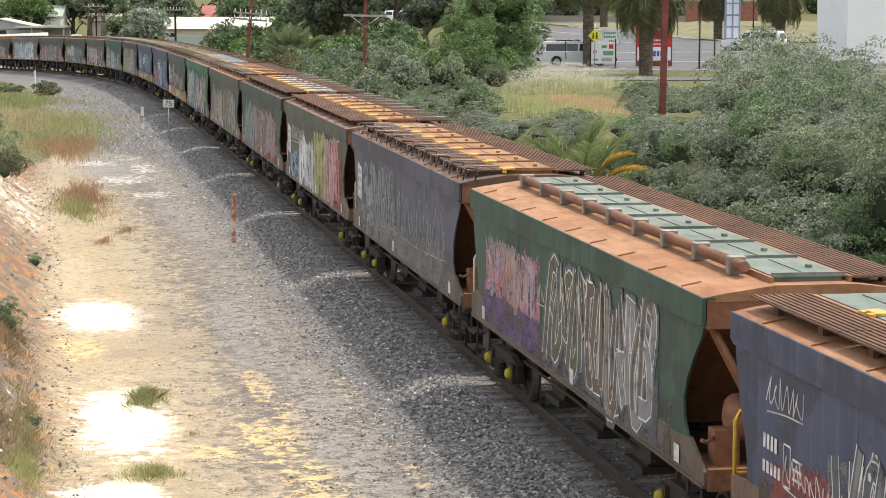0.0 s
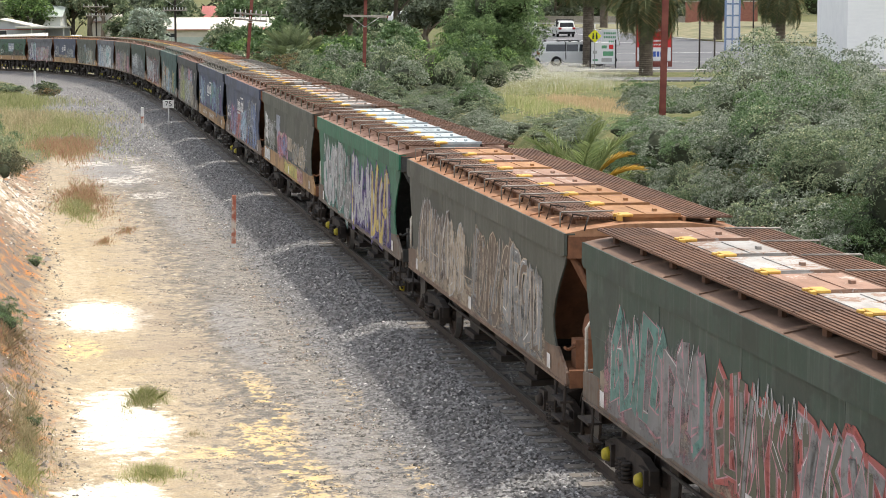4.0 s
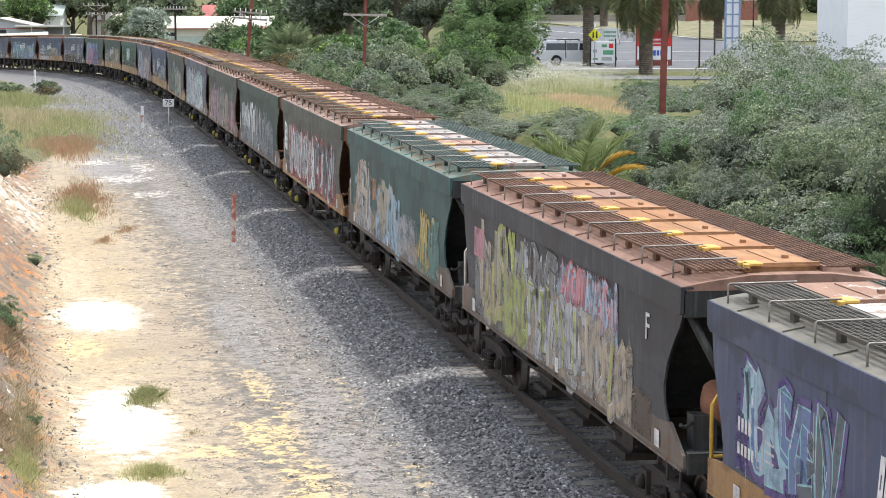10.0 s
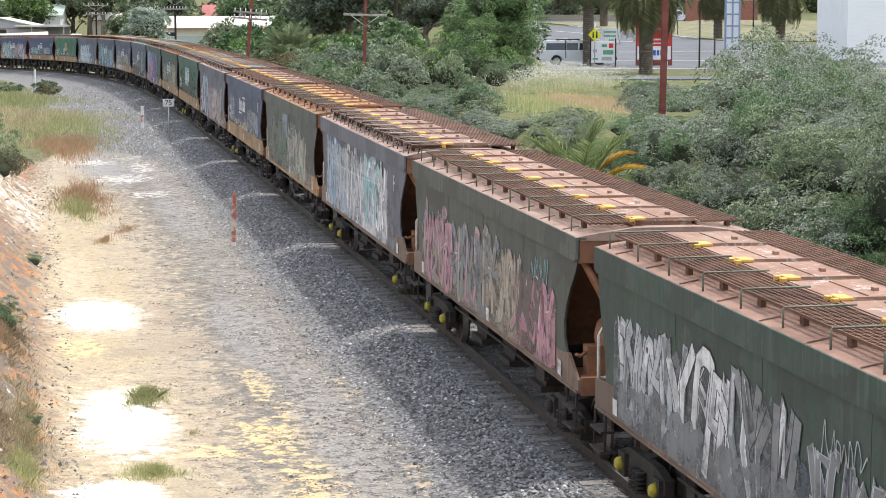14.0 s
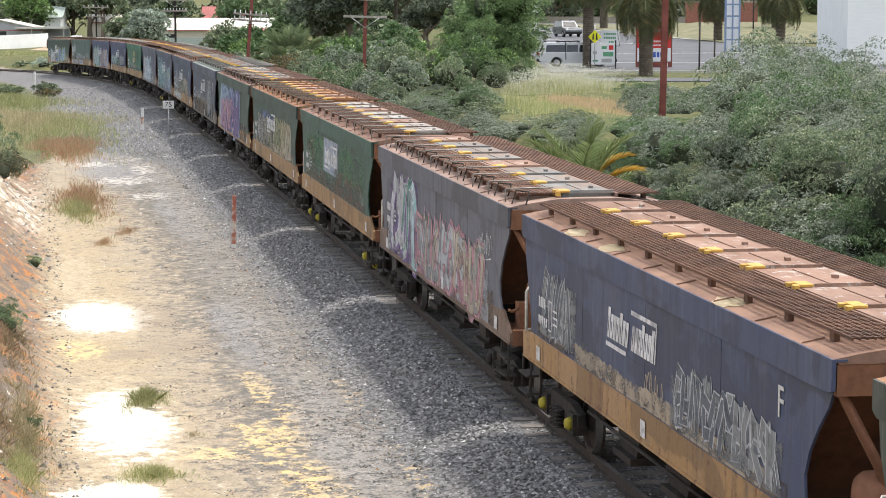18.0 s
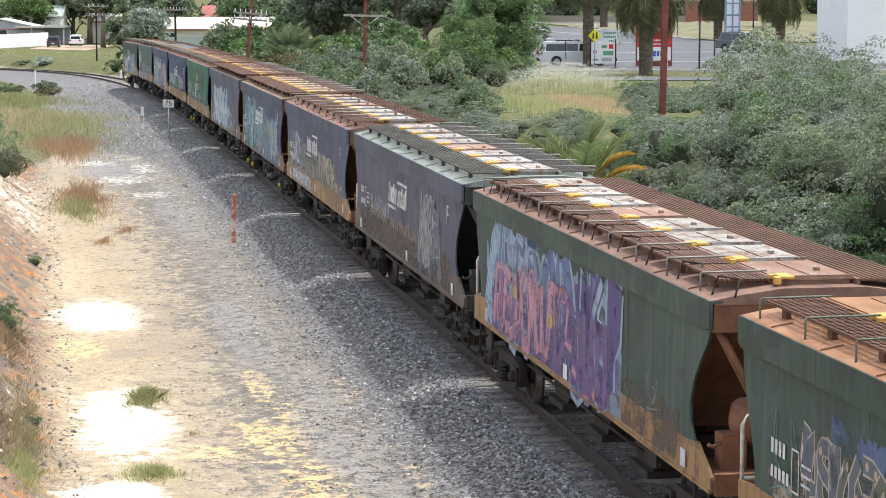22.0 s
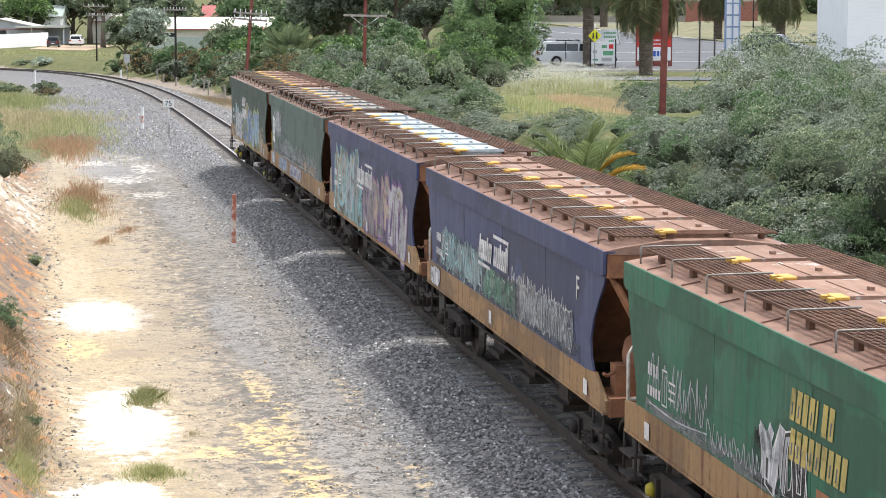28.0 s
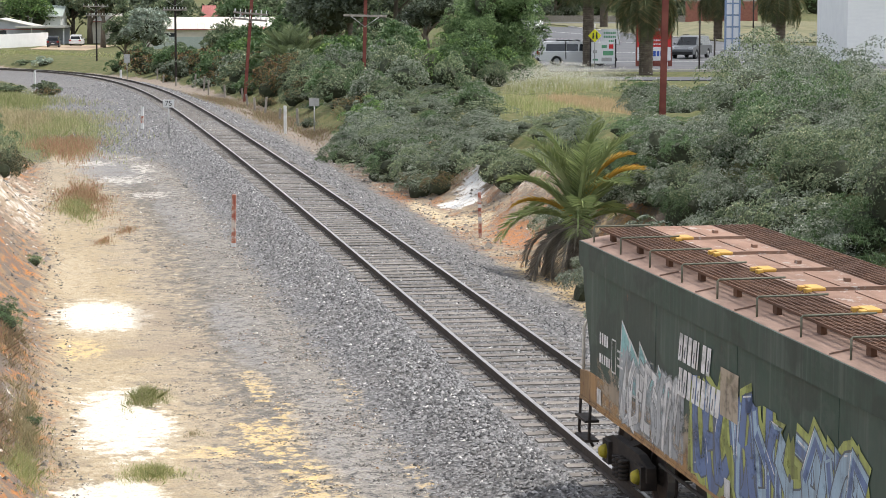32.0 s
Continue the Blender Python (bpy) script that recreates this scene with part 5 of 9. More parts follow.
    ("dark_green", "ochre", "orange", "staple", "orange", 0, "w", "owner", [("C", -4.4, 0.6, 2.1, 2.75, "blue"), ("S", -6.3, -5.6, 1.7, 2.8, "teal"), ("L", -5.4, -0.2, 1.62, 2.2, ["slate", "olive"], "tan", None), ("L", 0.2, 5.4, 1.62, 2.4, ["olive", "tan"], "lime", None), ("S", 3.8, 5.6, 1.7, 2.4, "silver")]),
    ("dark_green", "ochre", "rust", "slat", "white", 0, "w", "low", [("C", -6.2, 3.2, 1.6, 2.3, "purple"), ("L", -6.1, 3.0, 1.7, 2.6, ["sky", "blue", "violet"], "purple", "sky"), ("L", -5.6, 2.4, 1.62, 2.1, ["pink", "purple"], "violet", None), ("P", -4, -3.7, 1.9, 2.1, "yellow"), ("P", -1.4, -1.1, 1.8, 2.0, "yellow"), ("l", -6.5, 1.5, ["purple", "blue", "pink"], "sky")]),
    ("slate", "brown", "pale", "bracket", "silver", 0, "w", "owner+f+codes", [("C", -5.8, 5.4, 1.58, 1.85, "brown"), ("S", -5, -1.8, 1.75, 2.2, "silver"), ("L", 2.4, 4.8, 1.62, 2.4, ["grey", "slate"], "silver", None), ("S", -4.6, 2.2, 1.65, 2.0, "tan")]),
    ("blue", "ochre", "rust", "staple", "white", 0, "y", "owner+f", [("C", -1.4, 4.4, 1.6, 1.9, "olive"), ("L", -6, -2.2, 1.62, 2.2, ["silver", "grey"], "slate", None), ("L", -1.8, 4.6, 1.62, 2.05, ["olive", "tan"], "grey", None), ("l", -5.6, -1, ["silver", "white"], "grey")]),
    ("blue", "rust", "tan", "plate", "tan", 1, "w", "owner+f", [("L", -6.2, -2.2, 1.62, 2.5, ["slate", "sky", "teal"], "cyan", None), ("L", -1.8, 5.4, 1.62, 2.2, ["teal", "slate", "sky"], "silver", "blue"), ("S", 2.4, 5.6, 1.9, 2.4, "lime"), ("l", -6.6, 5, ["cyan", "sky", "teal"], "white")]),
    ("slate", "rust", "brown", "plate", "rust", 0, "w", "", [("P", -1.4, 0.4, 2.35, 2.75, "olive"), ("C", -5.6, 4, 1.58, 2.0, "silver"), ("L", -5.4, 1.8, 1.62, 2.35, ["silver", "sky"], "white", None), ("S", -4.8, 3, 1.7, 2.2, "white"), ("l", -6.2, -4, ["white"], "silver"), ("l", -3.5, 4, ["silver", "sky"], "grey")]),
    ("bright_green", "ochre", "rust", "staple", "rust", 1, "w", "oldy+codes", [("S", -6.2, -3.6, 1.75, 2.35, "silver"), ("L", -1.6, -0.2, 1.62, 2.05, ["silver", "black"], "white", None), ("S", -3.6, -1.6, 1.65, 1.95, "silver"), ("P", 0.3, 0.7, 1.65, 1.95, "orange"), ("S", 2, 5.6, 1.65, 2.0, "grey")]),
    ("deep_blue", "ochre", "rust", "staple", "rust", 0, "w", "owner+f", [("C", -3.6, -1.6, 1.9, 2.2, "teal"), ("L", -5.8, -1.6, 1.65, 2.05, ["slate", "grey"], "cyan", None), ("S", 1.0, 5.2, 1.9, 2.4, "white"), ("L", 0.6, 5.4, 1.62, 1.95, ["grey", "slate"], "silver", None), ("L", -1.4, 1.4, 1.62, 1.85, ["teal", "slate"], "green", None), ("l", -6.9, -6.0, ["silver"], "white")]),
    ("deep_blue", "ochre", "rust", "staple", "ice", 0, "w", "owner+low", [("L", -6.2, -1.2, 1.62, 2.4, ["tan", "silver", "grey"], "cyan", "cyan"), ("L", -0.8, 5.4, 1.62, 2.2, ["grey", "tan", "silver"], "pink", "purple"), ("l", -6.4, 5.4, ["silver", "white", "tan"], "sky")]),
    ("grey_green", "ochre", "brown", "slat", "mixed", 0, "y", "placard", [("L", -6.2, -4.2, 2.25, 2.85, ["silver"], "black", "grey"), ("C", -5.0, -3.0, 1.58, 2.05, "grey"), ("S", -3.6, 5.4, 1.65, 2.2, "silver"), ("C", 2.2, 5.4, 1.58, 1.85, "tan"), ("l", -6.9, -6.2, ["sky"], "silver"), ("l", -4.6, -2.4, ["sky", "silver"], "blue"), ("l", -1.4, 1.6, ["sky", "purple"], "white")]),
    ("dark_green", "ochre", "dust", "staple", "rust", 1, "w", "oldw+codes+low", [("C", -1.2, 5.8, 1.58, 2.05, "tan"), ("K", -5.2, -2.4, 1.75, 2.5, "cyan"), ("L", -5.0, -2.2, 1.3, 1.85, ["white", "silver"], "grey", None), ("L", -1.6, 4.2, 1.62, 2.1, ["blue", "sky"], "slate", "lime"), ("P", -0.5, 0.2, 2.1, 2.65, "tan"), ("l", -6.9, -6.1, ["sky"], "blue"), ("l", -4.6, -1.8, ["silver", "white"], "grey"), ("l", -1.6, 3, ["sky", "blue"], "slate"), ("l", 3.1, 5.2, ["tan", "silver"], "olive")]),
]
BODY_WORD = {"green": "faded green", "dark_green": "dark green", "bright_green": "bright green", "olive": "dull olive", "grey_green": "grey-green", "teal": "teal green",
             "blue": "faded blue", "deep_blue": "deep blue", "slate": "blue-grey", "grey": "grey", "black": "black", "silver": "silver"}
ROOF["pale_lid"] = ROOF["pale"]


def build_wagon(i, spec):
    body, sill, roof, walkway, lid, caps, grab, marks, pieces = spec
    rng = random.Random(100 + i)
    tint = {"dust": "rusty", "rust": "rusty", "orange": "rust-orange", "patched": "patchy brown", "pale": "pale grey", "tan": "tan"}.get(roof, roof)
    w = thing("hopper_wagon", pose(0, 0, 0), f"{BODY_WORD[body]} covered grain hopper wagon with {tint} roof and graffiti", "hopper wagon", "wagons of the train")
    pb = paint(body, BODY[body])
    ends = END_DARK if roof in ("grey", "pale", "teal") or body in ("bright_green", "black") else END_RUST
    hang("body", cached("body", m_body), [pb, ends], w, f"{BODY_WORD[body]} weathered steel body")
    me = cached("eave", m_eave)
    hang("eave", me, pb, w), hang("eave", me, pb, w, "", pose(0, 0, 0, 0, 0, 180))
    rm = rusty(roof, *ROOF[roof])
    hang("roof", cached("roof", m_roof), rm, w, f"{tint} sloping roof plates")
    wk = {"mesh": "grate", "staple": "grate", "slat": "slat", "plate": "plate", "pipe": "plate", "bracket": "grate"}[walkway]
    wm = rusty("walk_grey", (0.08, 0.075, 0.065), (0.13, 0.12, 0.1)) if roof in ("grey", "pale") else rusty("walk_teal", (0.06, 0.09, 0.08), (0.11, 0.14, 0.12)) if roof == "teal" else rusty("walk", (0.11, 0.06, 0.04), (0.17, 0.09, 0.055))
    me = cached("walk_" + wk, m_walk, wk)
    if walkway != "pipe":
        tagged(hang("walkway", me, wm, w, "brown steel walkway along the roof"), kind="stuff")
    tagged(hang("walkway", cached("walk_plate", m_walk, "plate") if walkway == "slat" else me, wm, w, "brown steel walkway along the roof", pose(0, 0, 0, 0, 0, 180)), kind="stuff")
    for sg in (0, 180):
        hang("hatch_rail", cached("hatch_rail", lambda: (lambda b: (box(b, -B2 + 0.2, B2 - 0.2, -0.5, -0.46, 3.42, 3.55), mesh_of("hatch_rail", b))[1])(bmesh.new())), rm, w, "", pose(0, 0, 0, 0, 0, sg))
    lm = rusty("lid_" + lid, *LID.get(lid, LID["green"]))
    other = rusty("lid_rust", *LID["rust"])
    for k in range(8):
        x = -6.3 + k * 1.8
        h = hang("hatch", cached("lid", m_lid), lm if rng.random() < 0.82 or lid == "ice" else other, w, "", pose(x, 0, 0))
        if walkway != "pipe":
            hang("latch", cached("latch", m_latch), LATCH_Y, h, "yellow latch", pose(0.8, 0, 0))
    if walkway == "pipe":
        bm = bmesh.new()
        tube(bm, [(-6.6, -0.62, 3.6), (6.6, -0.62, 3.6)], 0.07, 10)
        part("hatch_bar", bm, rusty("bar", (0.2, 0.1, 0.07), (0.27, 0.15, 0.1)), w, "long rusty pipe that locks the hatches")
        me = cached("clamp", lambda: (lambda b: (box(b, -0.07, 0.07, -0.72, -0.5, 3.46, 3.69), mesh_of("clamp", b, 0.01))[1])(bmesh.new()))
        for k in range(9):
            hang("clamp", me, BAR_STEEL, w, "", pose(-6.2 + k * 1.55, 0, 0))
    if walkway in ("staple", "slat", "bracket"):
        bars = BAR_GREEN if body in ("dark_green", "olive") and walkway == "staple" else BAR_STEEL
        for k in range(10):
            x = -7.0 + k * 1.52
            if walkway != "bracket":
                hang("handrail", cached("staple", m_staple, True), bars, w, "", pose(x, 0, 0))
            else:
                hang("handrail", cached("staple", m_staple, True), bars, w, "", pose(x, 0, 0, 0, 0, 180))
            if walkway == "slat":
                hang("bracket", cached("bracket", m_bracket), RUN_DARK, w, "", pose(x + 0.55, 0, 0))
    if walkway == "plate":
        for k in range(9):
            hang("handrail", cached("staple", m_staple, True), BAR_STEEL, w, "", pose(-6.6 + k * 1.65, 0, 0, 0, 0, 180))
    ps = paint("sill_" + sill, SILL[sill], wear=0.54)
    me = cached("sill", m_sill)
    hang("sill", me, ps, w, f"{sill} painted side sill"), hang("sill", cached("sill_r", lambda: mirrored(cached("sill", m_sill))), ps, w, f"{sill} painted side sill")
    hang("underframe", cached("under", m_under), RUN_DARK, w, "dark centre sill, chutes and brake gear")
    hang("end_platform", cached("platform", m_platform), ends, w, "end platform with slanting struts")
    tank_paint = {"grey": paint("tank_olive", (0.09, 0.095, 0.07)), "teal": pb}.get(roof, rusty("tank", (0.22, 0.1, 0.06), (0.28, 0.14, 0.085)))
    hang("air_tank", cached("tank", m_tank), tank_paint, w, "round air reservoir across the platform")
    hang("grab_rail", cached("grab", m_grab), RAIL_Y if grab == "y" else RAIL_W, w, "bent tube grab rail")
    for x in (-B2 + 0.3, B2 - 0.35):
        hang("step", cached("step", m_step), RUN_DARK, w, "", pose(x, 0, 0))
    hang("coupler", cached("coupler", m_coupler), RUN_DARK, w), hang("coupler", cached("coupler", m_coupler), RUN_DARK, w, "", pose(0, 0, 0, 0, 0, 180))
    for r in (0, 180):
        hang("air_hose", cached("hose", m_hose), RUN_DARK, w, "", pose(0, 0, 0, 0, 0, r))
    for bx in (-5.8, 5.8):
        b = hang("bogie", cached("bolster", m_bolster), RUN_DARK, w, "dark two-axle bogie", pose(bx, 0, 0))
        for r in (0, 180):
            hang("side_frame", cached("frame", m_frame), RUN_DARK, b, "", pose(0, 0, 0, 0, 0, r))
        for ax in (-0.9, 0.9):
            hang("wheelset", cached("wheelset", m_wheelset), [WHEEL, TREAD], b, "", pose(ax, 0, 0.46))
            hang("axle_cap", cached("cap", m_cap), CAP_Y if caps and bx < 0 or (caps and rng.random() < 0.4) else RUN_DARK, b, "yellow axle cap" if caps and bx < 0 else "", pose(ax, 0, 0.46))
    if roof == "patched":
        for x in (-4.3, -2.2, 3.4):
            bm = bmesh.new()
            v = [bm.verts.new((x + (0.42 + 0.12 * math.sin(3 * q + x)) * math.cos(q * 0.52), 0.16 * math.sin(q * 0.52), 0)) for q in range(12)]
            bm.faces.new(v)
            bmesh.ops.solidify(bm, geom=list(bm.faces), thickness=0.006)
            (hang("primer_patch", mesh_of("primer_patch", bm), plain("primer", (0.66, 0.55, 0.36), (0.56, 0.46, 0.3), 0.8), w, "cream patch of primer", pose(0, -1.22, 3.384, 10.7)))
    decorate(w, rng, marks, pieces, sill != "ochre" or "low" in marks)
    return w


def mirrored(me):
    out = me.copy()
    for v in out.vertices:
        v.co.y = -v.co.y
    out.flip_normals()
    return out


def decorate(w, rng, marks, pieces, low):
    """The painted pieces; where low, they run on down over the sill."""
    lift = 0.003
    base = [("C", -6.4, 6.0, 1.58, 1.58 + rng.uniform(0.12, 0.3), rng.choice(("grey", "brown", "slate", "tan")))]
    base += [("S", q, q + rng.uniform(0.5, 1.1), 1.65, rng.uniform(1.9, 2.15), rng.choice(("grey", "slate", "silver", "tan"))) for q in (rng.uniform(-6, -3), rng.uniform(-2, 1), rng.uniform(2, 4.6))]
    pieces = base + pieces
    for p in pieces:
        k = p[0]
        if low and k == "l":
            continue
        if low and k in "LC" and p[3] < 1.75:
            p = (*p[:3], 1.19, *p[4:])
        tg = Tags(k in "ls")
        tg.lift = lift
        if k == "L":
            haze = Tags()
            haze.lift = lift
            cloud(haze, rng, p[1] - 0.2, p[2] + 0.2, p[3], min(p[4] + rng.uniform(0.05, 0.35), 2.9), p[7] or p[5][-1])
            haze.make(w, "overspray", "", True)
            tg.lift = haze.lift
            broad(tg, rng, *p[1:4], min(p[4] + 0.22, 2.85), p[5], p[6], p[7], "white")
        elif k == "C":
            cloud(tg, rng, *p[1:6])
        elif k == "S":
            scrawl(tg, rng, *p[1:6], 0.024)
        elif k == "P":
            x0, x1, z0, z1, c = p[1:]
            tg.fill([(x0, z0), (x1, z0), (x1, z1), (x0, z1)], c)
        elif k == "K":
            x0, x1, z0, z1, c = p[1:]
            n = 6
            for q in range(n):
                a = x0 + (x1 - x0) * q / n
                b = x0 + (x1 - x0) * (q + 1) / n
                hh = z1 - (z1 - z0) * (q / n) * 0.6 - (0.12 if q % 2 else 0)
                pts = [(a, z0 - 0.1), (b + 0.1, z0 - 0.1), (b + 0.05, hh - 0.2), (a + 0.12, hh)]
                tg.fill(grow(pts, 0.05), "white"), tg.fill(pts, c)
        elif k == "l":
            lettering(tg, rng, p[1], p[2], 1.18, 1.5, p[3], p[4])
        elif k == "s":
            scrawl(tg, rng, p[1], p[2], 1.2, 1.48, p[3], 0.028)
        lift = tg.lift if k not in "ls" else lift
        ob = tg.make(w, "paint_patch" if k in "PC" else "graffiti", "", k == "C")
        if ob:
            tagged(ob, kind="stuff") if k not in "PC" else None
    def mark(name, label, draw):
        mk = Tags()
        mk.lift = lift + 0.0006
        draw(mk)
        tagged(mk.make(w, name, label), kind="stuff")
    if "owner" in marks:
        mark("owner_marking", "white owner's name", lambda mk: owner_name(mk, -1.9, 2.22))
    if "oldy" in marks:
        mark("owner_marking", "yellow two-line owner's name", lambda mk: old_name(mk, -0.6, 2.5, "yellow"))
    if "oldw" in marks:
        mark("owner_marking", "white two-line owner's name", lambda mk: old_name(mk, -2.3, 2.45, "white"))
    if "codes" in marks or "owner" in marks:
        mark("class_marking", "white class panel", lambda mk: codes(mk, -6.3, 2.05))
    if "placard" in marks or "plate" in marks:
        mk = Tags()
        mk.lift = lift + 0.0006
        mk.fill([(-6.68, 1.9), (-5.98, 1.84), (-5.98, 2.6), (-6.68, 2.72)], "white")
        for r in range(3):
            for q in range(4):
                mk.stroke([(-6.56 + 0.13 * q, 2.5 - 0.2 * r), (-6.49 + 0.13 * q, 2.5 - 0.2 * r)], 0.11, "grey")
        mk.make(w, "placard", "white class placard")
    if "f" in marks.replace("owner", "").split("+"):
        hang("end_letter", cached("letter_f", words, "F", 0.5), MARK_W, w, "white letter F", pose(5.75, -side_y(2.62) - 0.013, 2.62))
    for x in (-6.4, rng.uniform(-1, 1), 6.2):
        sl = Tags(True)
        sl.lift = 0.016
        sl.fill([(x, 1.2), (x + 0.24, 1.2), (x + 0.24, 1.42), (x, 1.42)], "white")
        sl.make(w, "data_plate", "small white data panel")


def wagon_s(i, t):
    """Middle of wagon i at t seconds, along the track; the train gathers a little speed."""
    return 23.0 + PITCH * (i - 2) - 14.1247 * t - 0.02095 * t * t - B2


def wagon_pose(i, t):
    s = wagon_s(i, t)
    fx, fy, _ = on_track(s - 5.8)
    bx, by, _ = on_track(s + 5.8)
    fz, bz = float(fall(s - 5.8)), float(fall(s + 5.8))
    return pose(float(fx + bx) / 2, float(fy + by) / 2, (fz + bz) / 2, 0, -math.degrees(math.atan2(fz - bz, 11.6)), math.degrees(math.atan2(fy - by, fx - bx)))


TRAIN = [build_wagon(i, spec) for i, spec in enumerate(WAGONS)]
for _i, _w in enumerate(TRAIN):
    _w.matrix_basis = wagon_pose(_i, 0)


# ---- plants ----
BARK = plain("bark", (0.12, 0.095, 0.075), (0.2, 0.165, 0.13), 0.95, 0, 4, 0.7, 18)
# dark green that paints the shade deep inside crowns
CORE = plain("core_shade", (0.032, 0.04, 0.022), (0.058, 0.066, 0.036), 1.0, 0, 6, 0.5)
SALT = leafy("saltbush", (0.205, 0.24, 0.175), (0.325, 0.365, 0.285), (0.45, 0.47, 0.405), 0.22)
SALT_INNER = leafy("saltbush_inner", (0.08, 0.12, 0.065), (0.165, 0.215, 0.13))
DEEP = leafy("deep", (0.095, 0.16, 0.075), (0.2, 0.285, 0.145), (0.34, 0.43, 0.22), 0.12)
OLIVE = leafy("olive", (0.16, 0.21, 0.115), (0.3, 0.35, 0.215), (0.5, 0.5, 0.31), 0.12)
# lightened leaf colour that stands in for haze over the distant trees
PINE = leafy("pine", (0.12, 0.15, 0.11), (0.24, 0.28, 0.2))
ASH = leafy("ash", (0.14, 0.225, 0.09), (0.27, 0.385, 0.17), (0.38, 0.48, 0.24), 0.12)
BRIGHT = leafy("bright", (0.11, 0.2, 0.055), (0.235, 0.35, 0.12), (0.422, 0.528, 0.176), 0.1)
RUSSET = leafy("russet", (0.208, 0.12, 0.064), (0.32, 0.208, 0.096), (0.144, 0.192, 0.064), 0.3)
SCRUB = leafy("scrub", (0.1, 0.11, 0.06), (0.2, 0.2, 0.11), (0.26, 0.2, 0.12), 0.2)
FROSTY = leafy("frosty", (0.256, 0.32, 0.256), (0.448, 0.528, 0.432), (0.64, 0.704, 0.608), 0.2)
GREEN_INNER = leafy("green_inner", (0.05, 0.1, 0.035), (0.12, 0.2, 0.07))
DARK_INNER = leafy("dark_inner", (0.045, 0.06, 0.035), (0.1, 0.125, 0.075))
INNER_LEAVES = {SALT: SALT_INNER, SCRUB: DARK_INNER, ASH: GREEN_INNER, DEEP: GREEN_INNER, OLIVE: SALT_INNER, PINE: DARK_INNER, BRIGHT: GREEN_INNER, RUSSET: DARK_INNER, FROSTY: SALT}


def shoot_mesh(name, seed, lobes, shoots, leaves, leaf, squash=0.8, ragged=0.3, lobe=0.26, inner=0.4, slim=0.42):
    """A crown of radius one: rounded lobes set with shoots, each a whorl of pale leaves over darker inner ones."""
    rng = np.random.default_rng(seed)

    def unit(a):
        return a / np.linalg.norm(a, axis=1)[:, None]
    u = unit(rng.normal(size=(lobes, 3)))
    u[:, 2] = np.where(u[:, 2] < -0.3, -u[:, 2], u[:, 2])
    ph = rng.random(4) * 6.28
    lump = 1 + ragged * (np.sin(3 * u[:, 0] + ph[0]) * np.sin(4 * u[:, 1] + ph[1]) + 0.8 * np.sin(5 * u[:, 2] + 4 * u[:, 0] + ph[2]))
    c = u * (lump * rng.uniform(0.55, 0.92, lobes))[:, None]
    rad = rng.uniform(0.55, 1.3, lobes) * lobe

    def over(per, near, far):
        cc, uu, rl = np.repeat(c, per, 0), np.repeat(u, per, 0), np.repeat(rad, per)[:, None]
        o = unit(rng.normal(size=(lobes * per, 3)) + uu * 0.8 + np.array([0, 0, 0.4]))
        p = cc + o * rl * rng.uniform(near, far, (lobes * per, 1))
        p[:, 2] *= squash
        return p, o

    p, o = over(shoots, 0.86, 1.1)
    d = unit(o + np.array([0, 0, 0.6]) + rng.normal(size=o.shape) * 0.25)
    p, d = np.repeat(p, leaves, 0), np.repeat(d, leaves, 0)
    n = len(p)
    side = unit(np.cross(d, rng.normal(size=(n, 3))))
    out = unit(d * rng.uniform(0.25, 0.8, (n, 1)) + side)
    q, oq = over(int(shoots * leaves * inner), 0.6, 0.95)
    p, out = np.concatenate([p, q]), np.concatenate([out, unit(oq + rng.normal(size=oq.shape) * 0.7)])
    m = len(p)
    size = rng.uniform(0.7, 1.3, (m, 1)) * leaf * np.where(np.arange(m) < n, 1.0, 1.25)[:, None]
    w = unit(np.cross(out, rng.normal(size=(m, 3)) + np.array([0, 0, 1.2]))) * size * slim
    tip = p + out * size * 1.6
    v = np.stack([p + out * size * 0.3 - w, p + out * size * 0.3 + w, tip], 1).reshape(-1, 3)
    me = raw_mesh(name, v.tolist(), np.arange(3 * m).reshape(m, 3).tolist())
    me.materials.append(SALT), me.materials.append(SALT_INNER)
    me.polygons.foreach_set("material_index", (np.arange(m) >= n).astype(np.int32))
    return me


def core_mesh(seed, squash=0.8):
    """A solid dark lump inside a crown; its colour stands in for the shade there."""
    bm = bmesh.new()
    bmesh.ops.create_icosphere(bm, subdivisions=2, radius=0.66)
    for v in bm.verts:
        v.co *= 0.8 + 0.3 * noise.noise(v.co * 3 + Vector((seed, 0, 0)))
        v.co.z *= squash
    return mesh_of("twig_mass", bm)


NEAR_BUSHES = [shoot_mesh("foliage", 10 + i, 27, 72, 4, 0.026, 0.8, 0.4, 0.25, 0.22) for i in range(4)]
BIG_BUSHES = [shoot_mesh("foliage", 60 + i, 34, 90, 3, 0.021, 0.85, 0.42, 0.235, 0.22) for i in range(4)]
NEAR_FINE = [shoot_mesh("foliage", 30 + i, 34, 40, 4, 0.042, 0.8, 0.3, 0.25, 0.4, 0.16) for i in range(3)]
MID_BUSHES = [shoot_mesh("foliage", 15 + i, 28, 36, 4, 0.038) for i in range(4)]
FAR_BUSHES = [shoot_mesh("foliage", 20 + i, 24, 16, 4, 0.095) for i in range(4)]
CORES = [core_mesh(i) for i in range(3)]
STREET_TREES = [shoot_mesh("crown", 50 + i, 40, 40, 4, 0.05, 1.0, 0.35, 0.26, 0.3, 0.26) for i in range(3)]
